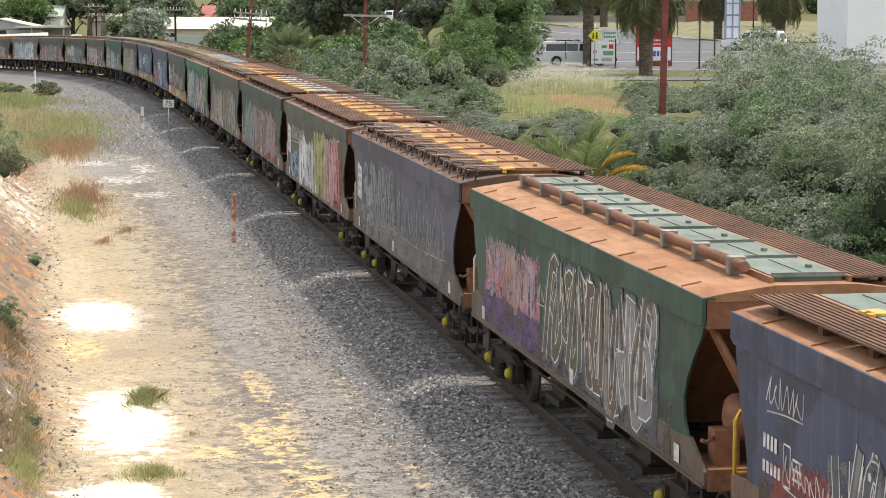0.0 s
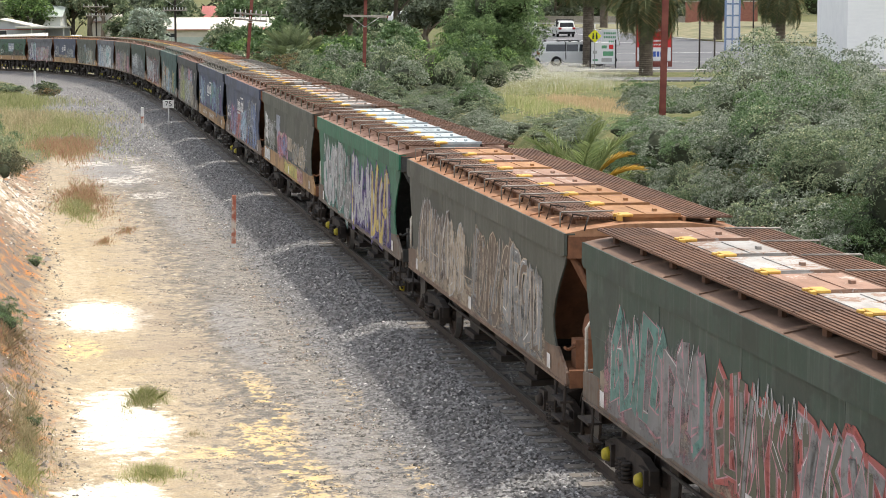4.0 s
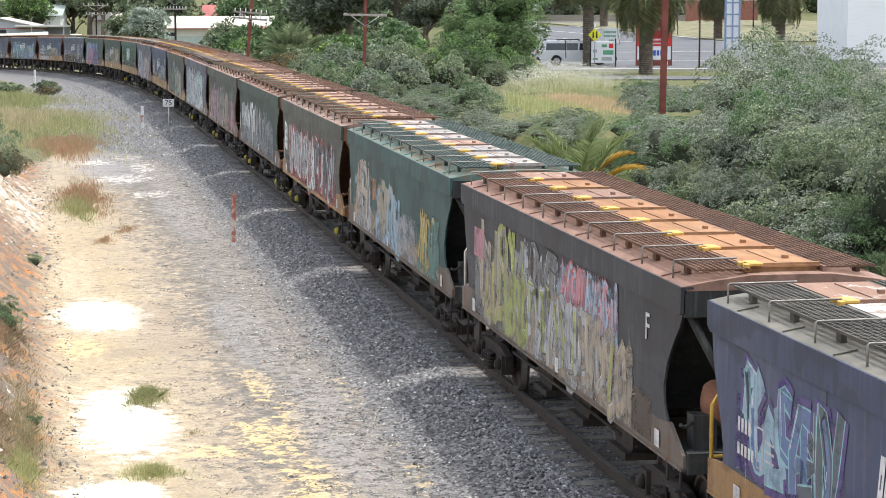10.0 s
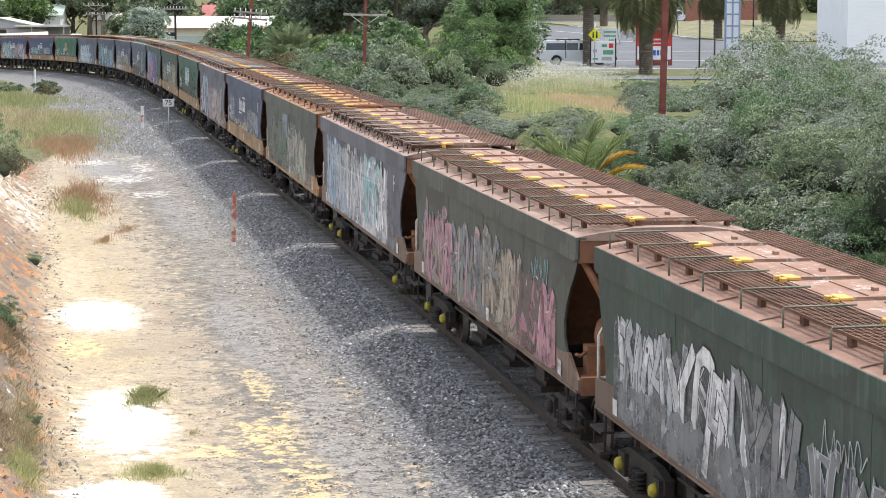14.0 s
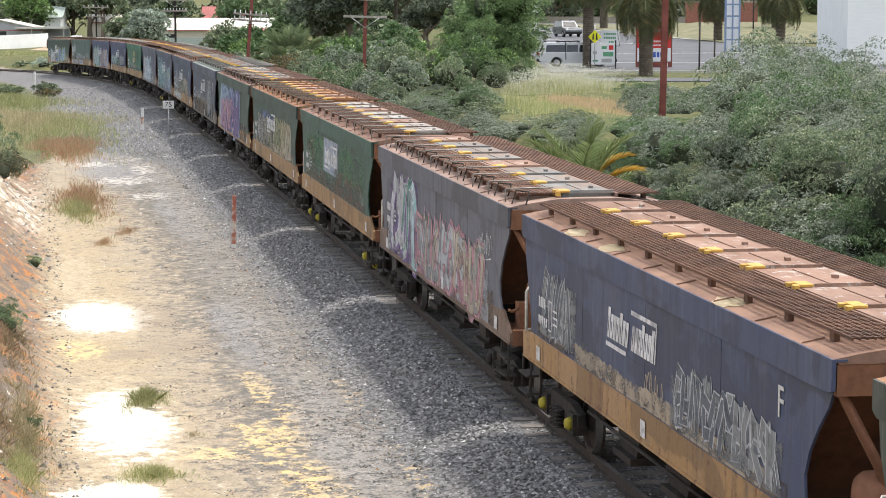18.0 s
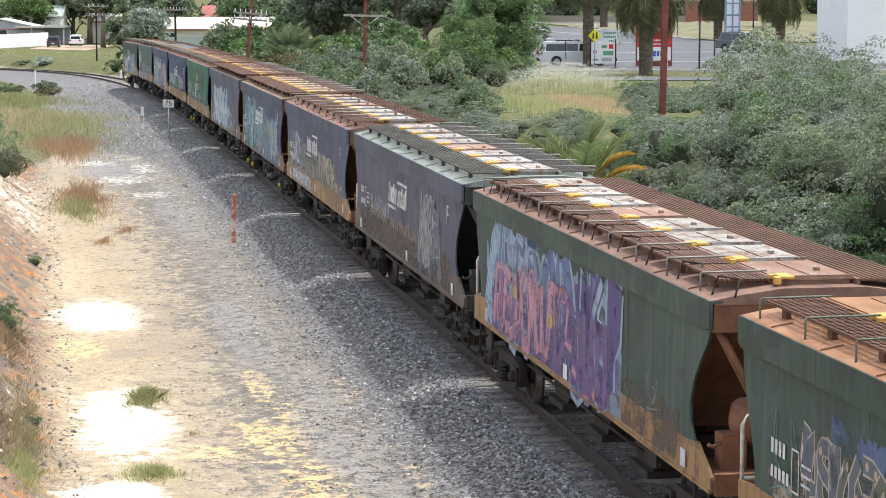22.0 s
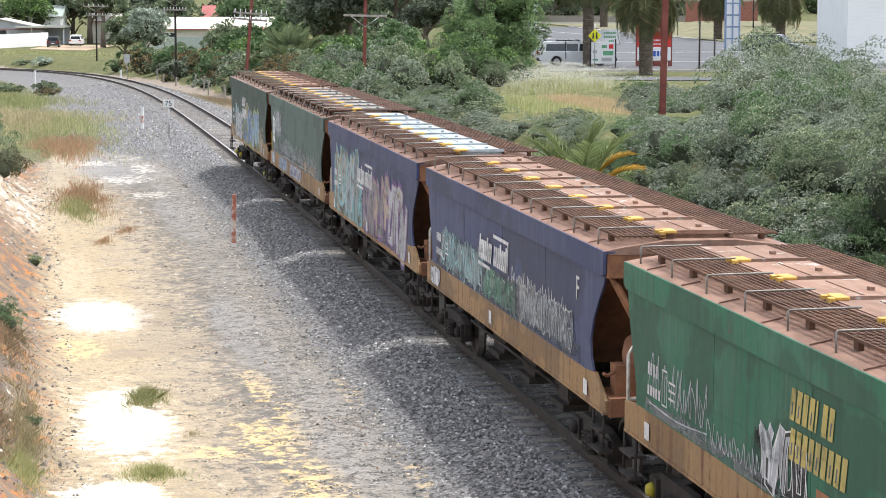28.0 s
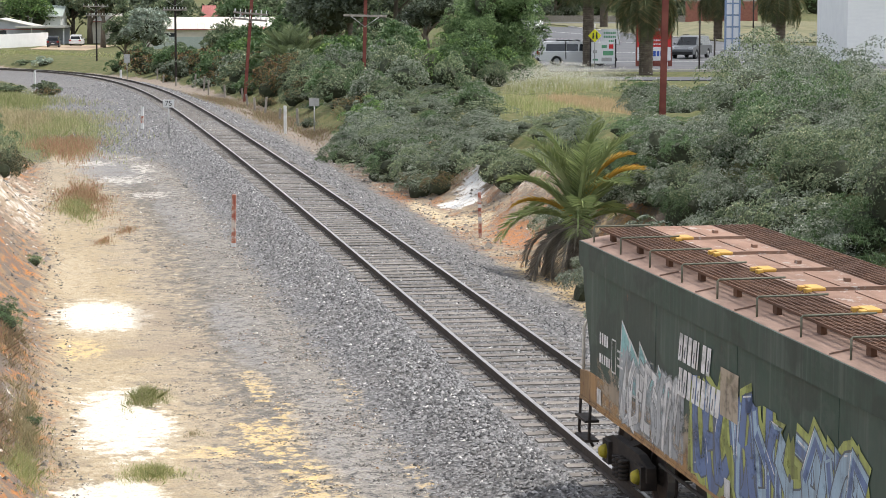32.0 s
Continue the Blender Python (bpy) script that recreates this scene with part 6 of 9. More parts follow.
FAR_TREES = [shoot_mesh("crown", 40 + i, 26, 9, 4, 0.12, 1.0, 0.34, 0.32) for i in range(4)]
_b = random.Random(21)


def bush(x, y, r, mat, z=None, tall=1.0, label="dense grey-green shrub on the bank", lift=0.45, group="shrubs on the bank", joined=None):
    """One shrub; a distant one may go into a joined mass instead."""
    zz = float(ground_z(x, y)) if z is None else z
    k = _b.randrange(4)
    if joined is not None:
        m = pose(x, y, zz + r * tall * lift, 0, 0, _b.uniform(0, 360)) @ Matrix.Diagonal((r * _b.uniform(0.9, 1.15), r * _b.uniform(0.9, 1.15), r * tall, 1))
        joined.append(((MID_BUSHES if y < 165 else FAR_BUSHES)[k], m, [mat, INNER_LEAVES[mat]]))
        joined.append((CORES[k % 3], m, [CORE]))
        return None
    b = thing("shrub", pose(x, y, zz, 0, 0, _b.uniform(0, 360)), label, "shrub", group)
    sc = Matrix.Diagonal((r * _b.uniform(0.9, 1.15), r * _b.uniform(0.9, 1.15), r * tall, 1))
    up = Matrix.Translation((0, 0, r * tall * lift))
    fine = y < 90 and mat in (DEEP, BRIGHT, RUSSET)
    hang("foliage", NEAR_FINE[k % 3] if fine and r < 1.5 else (BIG_BUSHES if y < 104 and r > 1.45 else NEAR_BUSHES if y < 104 and r > 1.0 else MID_BUSHES if y < 165 else FAR_BUSHES)[k], [mat, INNER_LEAVES[mat]], b, "", up @ sc)
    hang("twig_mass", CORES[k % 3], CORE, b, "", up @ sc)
    return b


def join_shrubs(name, items, label):
    """Many shrubs as one mesh of leaves."""
    mats, vs, fs, mi, n = [], [], [], [], 0
    for me, m, own in items:
        for q in own:
            if q not in mats:
                mats.append(q)
        co = np.empty(len(me.vertices) * 3, np.float32)
        me.vertices.foreach_get("co", co)
        a = np.array(m)
        vs.append(co.reshape(-1, 3) @ a[:3, :3].T + a[:3, 3])
        f, k = np.empty(len(me.loops), np.int32), np.empty(len(me.polygons), np.int32)
        me.loops.foreach_get("vertex_index", f)
        me.polygons.foreach_get("material_index", k)
        fs.append(f.reshape(-1, 3) + n)
        mi.append(np.array([mats.index(q) for q in own], np.int32)[k])
        n += len(me.vertices)
    me = raw_mesh(name, np.concatenate(vs).tolist(), np.concatenate(fs).tolist())
    for q in mats:
        me.materials.append(q)
    me.polygons.foreach_set("material_index", np.concatenate(mi))
    return tagged(hang(name, me, mats), label, "shrubs", kind="stuff")


def cover_bank():
    """Shrubs over the right bank; the cut clay face, the palm and the grass stay clear."""
    rng = random.Random(33)
    for s in np.arange(16, 112, 2.25):
        for d in np.concatenate([np.arange(4.9, 10.2, 1.2), np.arange(11.2, 21, 2.0)]):
            s2, d2 = s + rng.uniform(-0.9, 0.9), d + rng.uniform(-0.7, 0.7)
            x, y, _ = on_track(s2, d2)
            x, y = float(x), float(y)
            across = x / y
            if 44 < s2 < 64 and d2 < 6.4 or s2 > 94 and d2 < 7.5 or abs(s2 - 42) < 2.4 and d2 < 6.3:
                continue
            if across > 0.195 or y < 34:
                continue
            tall = 1.0
            if 0.104 < across <= 0.124 and y > 58:
                r, tall = rng.uniform(0.7, 1.1), rng.uniform(0.6, 0.9)
            elif across > 0.112:
                if y > 100 or rng.random() < 0.25:
                    continue
                r = rng.uniform(1.1, 2.0) * (0.85 if d2 < 9 else 1.08)
                tall = rng.uniform(0.75, 1.3)
            elif d2 > 10.5 and s2 > 60 or s2 > 68 and d2 > 8.4 and across < 0.085:
                continue
            else:
                r = rng.uniform(0.9, 1.4) * (0.85 if s2 > 64 else 1)
                tall = rng.uniform(0.7, 1.0)
                if s2 > 56 and d2 > 7.2:
                    r, tall = rng.uniform(0.6, 0.9), rng.uniform(0.45, 0.7)
            if across > 0.118 and y > 66:
                tall = rng.uniform(1.1, 1.5) if across < 0.155 else rng.uniform(0.95, 1.3)
            if 0.03 < across < 0.104 and y > 60 and d2 > 6.5:
                r, tall = rng.uniform(0.6, 0.9), rng.uniform(0.4, 0.6)
            spot = float(rough_field(x * 0.9, y * 0.35, 7))
            m = DEEP if spot > 0.45 else OLIVE if spot < -0.5 else SALT if rng.random() < 0.8 else rng.choice([OLIVE, DEEP])
            bush(x, y, r, m, None, tall, "grey-green shrub with pale tips on the cutting bank" if m is SALT else "dark green shrub on the cutting bank", 0.2)

    for s in np.arange(19, 48, 1.75):
        for d in (5.7, 6.9, 8.1) if s > 36 else (5.7, 6.9, 8.1, 9.3, 10.5):
            x, y, _ = on_track(s + rng.uniform(-0.6, 0.6), d + rng.uniform(-0.4, 0.4))
            if x / y < 0.195 and not (abs(s - 42) < 2.6 and d < 6.5) and y > 38:
                bush(float(x), float(y), rng.uniform(0.85, 1.15), rng.choice([SALT, SALT, SALT, OLIVE, DEEP]), None, 0.9, "grey-green shrub low on the cutting bank", 0.3)


def cover_top():
    """Low shrubs on the level ground above the cutting, round the patch of dry grass."""
    rng, mass = random.Random(34), []
    for y0 in np.arange(88, 146, 2.6):
        for x0 in np.arange(-7, 15, 1.7):
            x, y = x0 + rng.uniform(-0.6, 0.6), y0 + rng.uniform(-0.9, 0.9)
            _, d = to_track(np.array([x]), np.array([y]))
            if d[0] < 6.6 or x / y > 0.112 or x > 1.6 and y > 128 or 1.4 + 0.5 * math.sin(y) < x < 8.8 + 0.5 * math.sin(y * 0.7):
                continue
            m = rng.choice([SALT, SALT, SALT, OLIVE, DEEP])
            low = x < 0.5
            bush(x, y, rng.uniform(0.6, 0.9) if low else rng.uniform(0.8, 1.3), m, None, rng.uniform(0.4, 0.6) if low else rng.uniform(0.5, 0.85), "", 0.3, "", mass)
    join_shrubs("low_shrubs", mass, "low grey-green shrubs crowding the ground above the cutting")


cover_bank()
cover_top()
# the dark shrubs at the foot of the bank where it meets the track
for _s, _d, _r, _m in ((65.5, 5.6, 1.0, SALT), (67.5, 5.0, 1.2, OLIVE), (70, 5.2, 1.5, SALT), (72.5, 4.9, 1.3, DEEP), (75, 5.1, 1.6, SALT), (78, 5.2, 1.5, OLIVE), (81, 5.3, 1.6, SALT), (84, 5.5, 1.5, SALT), (87, 5.8, 1.4, SALT),
                       (64.2, 5.0, 0.7, RUSSET), (66.3, 4.6, 0.6, RUSSET), (90, 6.2, 1.3, BRIGHT), (93, 6.9, 1.1, SALT), (101, 7.8, 1.5, SALT), (106, 8.2, 1.6, DEEP), (111, 8.0, 1.7, OLIVE), (117, 7.8, 1.8, DEEP), (122, 7.4, 1.6, OLIVE), (97, 8.0, 1.3, OLIVE)):
    _x, _y, _ = on_track(_s, _d)
    bush(float(_x), float(_y), _r, _m, None, 1.0, "shrub spreading over the foot of the bank", 0.35)
# behind the fence along the curve
for _s, _d, _r, _m in ((130, 9, 1.5, DEEP), (137, 8, 1.5, RUSSET), (144, 8.5, 1.6, RUSSET), (150, 9, 1.6, OLIVE), (157, 8, 1.3, DEEP), (163, 8, 1.4, RUSSET), (170, 8, 1.5, OLIVE), (178, 8, 1.4, RUSSET),
                       (186, 8, 1.4, DEEP), (194, 8.5, 1.6, RUSSET), (202, 8, 1.5, RUSSET), (210, 8, 1.6, DEEP), (219, 8.5, 1.3, OLIVE), (227, 8, 1.5, DEEP), (146, 14, 2.2, DEEP), (158, 14, 2.2, BRIGHT), (168, 15, 2.3, DEEP),
                       (180, 14, 2.0, OLIVE), (192, 14, 2.4, DEEP), (204, 14, 2.0, BRIGHT), (214, 15, 2.3, DEEP), (135, 14, 1.8, OLIVE), (126, 13, 1.8, SALT), (222, 20, 2.2, DEEP), (236, 14, 1.6, OLIVE), (176, 22, 2.4, DEEP), (190, 24, 2.6, OLIVE)):
    _x, _y, _ = on_track(_s, _d)
    bush(float(_x), float(_y), _r, _m, None, 1.0, "russet shrub behind the railway fence" if _m is RUSSET else "green shrub behind the railway fence", 0.5, "shrubs along the curve")
for _x, _y, _r, _m in ((-6.6, 146, 1.6, SALT), (-4.6, 150, 1.7, SALT), (-2.8, 139, 1.8, OLIVE), (-0.8, 141, 2.0, BRIGHT), (1.0, 142, 1.9, DEEP), (2.6, 144, 1.7, BRIGHT), (-8.5, 152, 1.5, OLIVE), (0.2, 133, 1.3, OLIVE), (-2.0, 131, 1.3, SALT), (4.5, 141, 1.1, DEEP), (3.0, 136, 1.0, OLIVE)):
    bush(_x, _y, _r, _m, None, 1.15, "leafy shrub at the edge of the street", 0.6, "shrubs by the street")
# left side
for _x, _y, _r, _m, _t in ((-15.85, 86.0, 0.7, SCRUB, 1.0), (-16.3, 90.0, 0.8, SCRUB, 1.0), (-17.0, 94.5, 0.8, RUSSET, 0.9), (-16.7, 92.0, 0.6, SCRUB, 0.9), (-18.4, 102.0, 0.7, RUSSET, 0.7), (-16.3, 84.5, 1.2, OLIVE, 1.1), (-17.0, 88, 1.2, DEEP, 1.1), (-15.9, 80.5, 0.9, OLIVE, 1.0), (-18.4, 93, 1.0, OLIVE, 0.9), (-31.5, 192, 1.1, OLIVE, 0.8), (-29.5, 181, 0.9, RUSSET, 0.6), (-33.5, 187, 1.1, OLIVE, 0.6),
                           (-8.5, 46.4, 0.45, DEEP, 1.0), (-8.95, 48.2, 0.45, DEEP, 1.0), (-6.95, 40.3, 0.2, DEEP, 1.0), (-10.5, 61.5, 0.3, DEEP, 0.9), (-47, 285, 1.3, FROSTY, 0.7), (-50.5, 292, 1.2, OLIVE, 0.5)):
    bush(_x, _y, _r, _m, None, _t, "low shrub on the far bank" if _y < 120 else "low scrub beside the curve", 0.15, "scrub on the sandy side")


def tree(x, y, height, r, mat, trunk=0.22, low=0.45, z=None, label="broad dark green tree", spread=5):
    """Trunk, limbs and a crown of several uneven leafy masses."""
    zz = float(ground_z(x, y)) if z is None else z
    t = thing("tree", pose(x, y, zz - 0.1, 0, 0, _b.uniform(0, 360)), label, "tree", "trees")
    bm = bmesh.new()
    top = height - r * 0.5
    tube(bm, [(0, 0, 0), (0.05 * r, 0.02, height * 0.3), (0, 0.06 * r, top)], trunk, 8, 0, trunk * 0.35)
    for k in range(6):
        a = k * 1.05 + _b.random()
        h0 = height * (low * 0.7 + 0.06 * k)
        tube(bm, [(0, 0, h0), (math.cos(a) * r * 0.35, math.sin(a) * r * 0.35, h0 + r * 0.35), (math.cos(a) * r * 0.7, math.sin(a) * r * 0.7, h0 + r * 0.55)], trunk * 0.4, 5, 0, trunk * 0.12)
    part("trunk", bm, BARK, t)
    for k in range(spread):
        a = 2 * math.pi * k / spread + _b.random()
        rr = r * _b.uniform(0.55, 0.75)
        q = r * (0.5 if k else 0.0)
        h = height * (low + (1 - low) * _b.uniform(0.25, 0.7)) if k else height - rr * 0.9
        m = Matrix.Translation((math.cos(a) * q, math.sin(a) * q, h)) @ Euler((0, 0, a)).to_matrix().to_4x4() @ Matrix.Diagonal((rr, rr, rr * 0.95, 1))
        hang("crown", (STREET_TREES if y < 200 else FAR_TREES)[_b.randrange(3)], [mat, INNER_LEAVES[mat]], t, "", m)
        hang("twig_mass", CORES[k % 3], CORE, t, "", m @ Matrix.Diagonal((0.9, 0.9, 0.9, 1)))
    return t


def plant_trees():
    tree(3.6, 151, 7.4, 2.6, ASH, 0.2, 0.0, None, "leafy green tree standing beside the street", 13)
    tree(1.6, 149, 4.5, 1.9, ASH, 0.14, 0.15, None, "young bright green tree by the street", 6)
    for x, y, h, r, m in ((-9, 232, 11, 4.0, PINE), (-4.5, 236, 13, 4.6, PINE), (0.5, 233, 12, 4.2, PINE), (4.6, 250, 11, 3.8, PINE), (-12.5, 245, 8, 3.2, PINE), (-1.5, 222, 5, 2.4, PINE)):
        tree(x, y, h, r, m, 0.35, 0.25, None, "tall dark cypress-like tree", 7)
    tree(-55.5, 381, 13, 5.6, PINE, 0.5, 0.3, None, "large dark spreading tree over the driveway", 8)
    tree(-50.5, 360, 9, 3.4, OLIVE, 0.45, 0.45, None, "gnarled old tree with a thick trunk", 6)
    tree(-34.8, 283, 6.4, 2.7, FROSTY, 0.2, 0.15, None, "silvery leaved poplar-like tree", 7)
    tree(-38.0, 290, 5.4, 2.2, OLIVE, 0.2, 0.2, None, "bushy green tree by the line", 6)
    rng = random.Random(77)
    for x in np.arange(-96, 70, 7.0):
        y = 418 + rng.uniform(-14, 22)
        if -44 < x < -22 and y < 425:
            y += 18
        tree(float(x) + rng.uniform(-2, 2), y, rng.uniform(9, 14), rng.uniform(4.6, 6.0), rng.choice([OLIVE, DEEP, PINE, OLIVE]), 0.4, 0.06, None, "broad tree on the skyline", 4)
    for x, y, h, r, m in ((-23, 262, 4.2, 2.4, OLIVE), (-19.5, 255, 4.0, 2.3, DEEP), (-26.5, 300, 4.0, 2.2, RUSSET), (-21, 335, 6, 3, DEEP), (-16.5, 340, 6.5, 3.2, OLIVE), (-31, 372, 8, 3.4, DEEP), (-9.5, 300, 5, 2.6, DEEP), (11, 335, 7, 3.4, OLIVE),
                          (16, 345, 7, 3.2, DEEP), (22, 352, 8, 3.6, OLIVE), (30, 350, 8, 3.8, OLIVE), (42, 330, 8, 3.6, DEEP), (47, 300, 7, 3.2, DEEP), (7, 330, 6, 2.8, DEEP), (-68, 398, 8, 3.4, BRIGHT), (-76, 402, 8, 3.6, OLIVE), (-12, 262, 3.0, 1.8, DEEP)):
        tree(x, y, h, r, m, 0.25, 0.2, None, "garden tree among the houses", 6)


plant_trees()
for _x, _y2, _h in ((-90, 408, 10), (-82, 412, 11), (-74, 410, 9), (-66, 414, 12), (-59, 408, 12), (-50, 400, 11), (-45, 398, 9), (-28, 396, 9), (-22, 388, 8), (-17, 380, 9), (-12, 372, 9), (-6, 362, 9), (0, 356, 9), (5, 350, 8)):
    tree(_x, _y2, _h, _h * 0.42, (OLIVE, DEEP, PINE)[int(_h) % 3], 0.3, 0.08, None, "dense garden tree behind the houses", 5)
FAR_MASS, CURVE_MASS = [], []
for _i in range(22):
    _x = -98 + 7.6 * _i
    _y2 = 402 + 5 * math.sin(_i * 2.7)
    if not -46 < _x < -20 and not -80 < _x < -50:
        bush(_x, _y2, 3.0 + 0.8 * math.sin(_i * 1.7), (OLIVE, DEEP, PINE, BRIGHT)[_i % 4], None, 1.1, "", 0.5, "", FAR_MASS)

for _i in range(10):
    bush(5 + 4.3 * _i, 347 + 4 * math.sin(_i * 2.1), 2.2 + 0.7 * math.sin(_i * 3.3), (DEEP, OLIVE, PINE, SALT)[_i % 4], None, 1.0, "", 0.5, "", FAR_MASS)
join_shrubs("garden_shrubs", FAR_MASS, "hedges and garden shrubs below the skyline trees")
tree(3.0, 152.5, 6.0, 2.4, ASH, 0.18, 0.05, None, "leafy green tree beside the street", 8)

for _i in range(22):
    _x, _y, _ = on_track(122 + _i * 5.2, 7.4 + 1.1 * math.sin(_i * 1.7))
    bush(float(_x), float(_y), 1.25 + 0.3 * math.sin(_i * 2.9), (RUSSET, DEEP, OLIVE, RUSSET, SALT)[_i % 5], None, 1.0, "", 0.4, "", CURVE_MASS)
join_shrubs("fence_shrubs", CURVE_MASS, "russet and dusty green shrubs crowding the railway fence")

# ---- palms ----
FROND = leafy("frond", (0.2, 0.26, 0.1), (0.37, 0.42, 0.19), None, 0.0, 0.3)
FROND_Y = leafy("frond_yellow", (0.5, 0.3, 0.05), (0.62, 0.43, 0.1), None, 0.0, 0.3)
FROND_FAR = leafy("frond_far", (0.15, 0.2, 0.1), (0.28, 0.33, 0.17), None, 0.0, 0.3)
FROND_DRY = leafy("frond_dry", (0.19, 0.165, 0.135), (0.36, 0.32, 0.26), None, 0.0, 0.1)
FROND_DARK = leafy("frond_dark", (0.08, 0.104, 0.048), (0.16, 0.176, 0.088), (0.384, 0.304, 0.16), 0.2, 0.2)


def frond_mesh(seed, length, droop, n=46, wide=0.34):
    """One feather leaf: an arched midrib with narrow leaflets on both sides."""
    rng = np.random.default_rng(seed)
    verts, faces = [], []

    def at(t):
        return np.array([length * (t - 0.25 * droop * t * t), 0, length * (0.75 * t - droop * 1.05 * t * t)])
    for i in range(10):
        a, b = at(i / 10), at((i + 1) / 10)
        w0, w1 = 0.035 * (1 - i / 11), 0.035 * (1 - (i + 1) / 11)
        k = len(verts)
        verts += [a + (0, -w0, 0), a + (0, w0, 0), b + (0, w1, 0), b + (0, -w1, 0), a + (0, 0, -w0 * 1.4), b + (0, 0, -w1 * 1.4)]
        faces += [(k, k + 1, k + 2, k + 3), (k, k + 3, k + 5, k + 4), (k + 1, k + 4, k + 5, k + 2)]
    for i in range(n):
        t = 0.14 + 0.86 * i / n
        p = at(t)
        tang = at(min(t + 0.02, 1.0)) - at(t - 0.02)
        tang /= np.linalg.norm(tang)
        ll = length * wide * rng.uniform(0.85, 1.1) * (0.55 + 0.9 * math.sin(math.pi * min(t * 0.8 + 0.1, 1))) * 0.5
        for sg in (-1, 1):
            dirn = tang * 0.75 + np.array([0, sg * 0.85, 0.22 + rng.uniform(-0.2, 0.15)])
            dirn /= np.linalg.norm(dirn)
            q = p + dirn * ll * rng.uniform(0.85, 1.1) + np.array([0, 0, -0.12 * ll])
            side = np.cross(dirn, [0, 0, 1.0])
            side /= np.linalg.norm(side)
            mid = (p + q) / 2 + np.array([0, 0, 0.05 * ll])
            w = length * 0.0042
            k = len(verts)
            verts += [p - side * w * 0.5, p + side * w * 0.5, mid + side * w, q, mid - side * w]
            faces.append((k, k + 1, k + 2, k + 3, k + 4))
    return raw_mesh("frond", [tuple(map(float, v)) for v in verts], faces)


FRONDS = [frond_mesh(i, 1.0, d) for i, d in enumerate((0.45, 0.6, 0.75, 0.95, 1.2))]


def palm(name, x, y, z, trunk_h, trunk_r, length, rings, label, dry=0, mat=None, yellow=0, dry_mat=None):
    p = thing(name, pose(x, y, z, 0, 0, 0 if name == "date_palm" else _b.uniform(0, 360)), label, "palm tree", "palms")
    bm = bmesh.new()
    n = max(3, int(trunk_h / 0.12))
    for i in range(n):
        h = -0.3 + (trunk_h + 0.3) * i / n
        w = trunk_r * (1.0 + 0.03 * math.sin(i * 2.1))
        tube(bm, [(0, 0, h), (0, 0, h + (trunk_h + 0.3) / n * 1.02)], w, 14, 0, w * 0.92)
    part("trunk", bm, BARK, p, "thick trunk ringed with old leaf scars")
    for count, lift, k in rings:
        for i in range(count):
            a = 360 * (i + _b.uniform(-0.3, 0.3)) / count + lift
            s = length * _b.uniform(0.88, 1.1)
            m = Matrix.Translation((0, 0, trunk_h - 0.1)) @ pose(0, 0, 0, 0, -lift + _b.uniform(-8, 8), a) @ Matrix.Diagonal((s, s, s, 1))
            hang("frond", FRONDS[k], FROND_Y if _b.random() < yellow else (mat or FROND), p, "", m)
    for i in range(dry):
        a = (140 + 190 * i / dry if name == "date_palm" else 360 * i / dry) + _b.uniform(-12, 12)
        s = length * _b.uniform(0.55, 0.85)
        m = Matrix.Translation((0, 0, trunk_h - 0.15)) @ pose(0, 0, 0, 0, (44 if name == "date_palm" else 58) + _b.uniform(-14, 24), a) @ Matrix.Diagonal((s * (1.25 if name == "date_palm" else 1), s * 0.6, s, 1))
        hang("frond", FRONDS[2], dry_mat or FROND_DRY, p, "dead hanging frond", m)
    return p


_palm = palm("date_palm", 3.5, 61.9, -0.55, 1.45, 0.3, 2.6, ((4, 54, 0), (6, 36, 0), (6, 14, 1), (5, -4, 2)), "young feather palm with yellow fronds and a dead grey skirt", 22)
for _a, _lift, _s in ((6, 44, 2.5), (-14, 32, 2.45), (176, 4, 2.0)):
    hang("frond", FRONDS[1], FROND_Y, _palm, "yellowing frond", Matrix.Translation((0, 0, 1.4)) @ pose(0, 0, 0, 0, -_lift, _a) @ Matrix.Diagonal((_s, _s, _s, 1)))
palm("feather_palm", -10.9, 176, float(ground_z(-10.9, 176)), 0.3, 0.3, 3.9, ((9, 58, 0), (11, 44, 0), (10, 28, 0), (8, 12, 1)), "large trunkless feather palm among shrubs", 0, FROND_FAR)
for _x, _y, _h, _r in ((9.95, 166.0, 6.6, 0.4), (12.76, 152.2, 4.95, 0.46), (19.7, 297, 7.0, 0.52), (32.3, 232, 4.1, 0.5), (27.0, 238, 4.4, 0.45), (36.0, 262, 4.6, 0.5)):
    palm("canary_palm", _x, _y, 0.95, _h, _r, 3.4, ((8, 50, 1), (10, 25, 2), (12, 0, 3), (14, -18, 4), (14, -38, 3)), "tall street palm with a thick trunk and drooping crown", 12, FROND_DARK, 0.0, FROND_DARK)

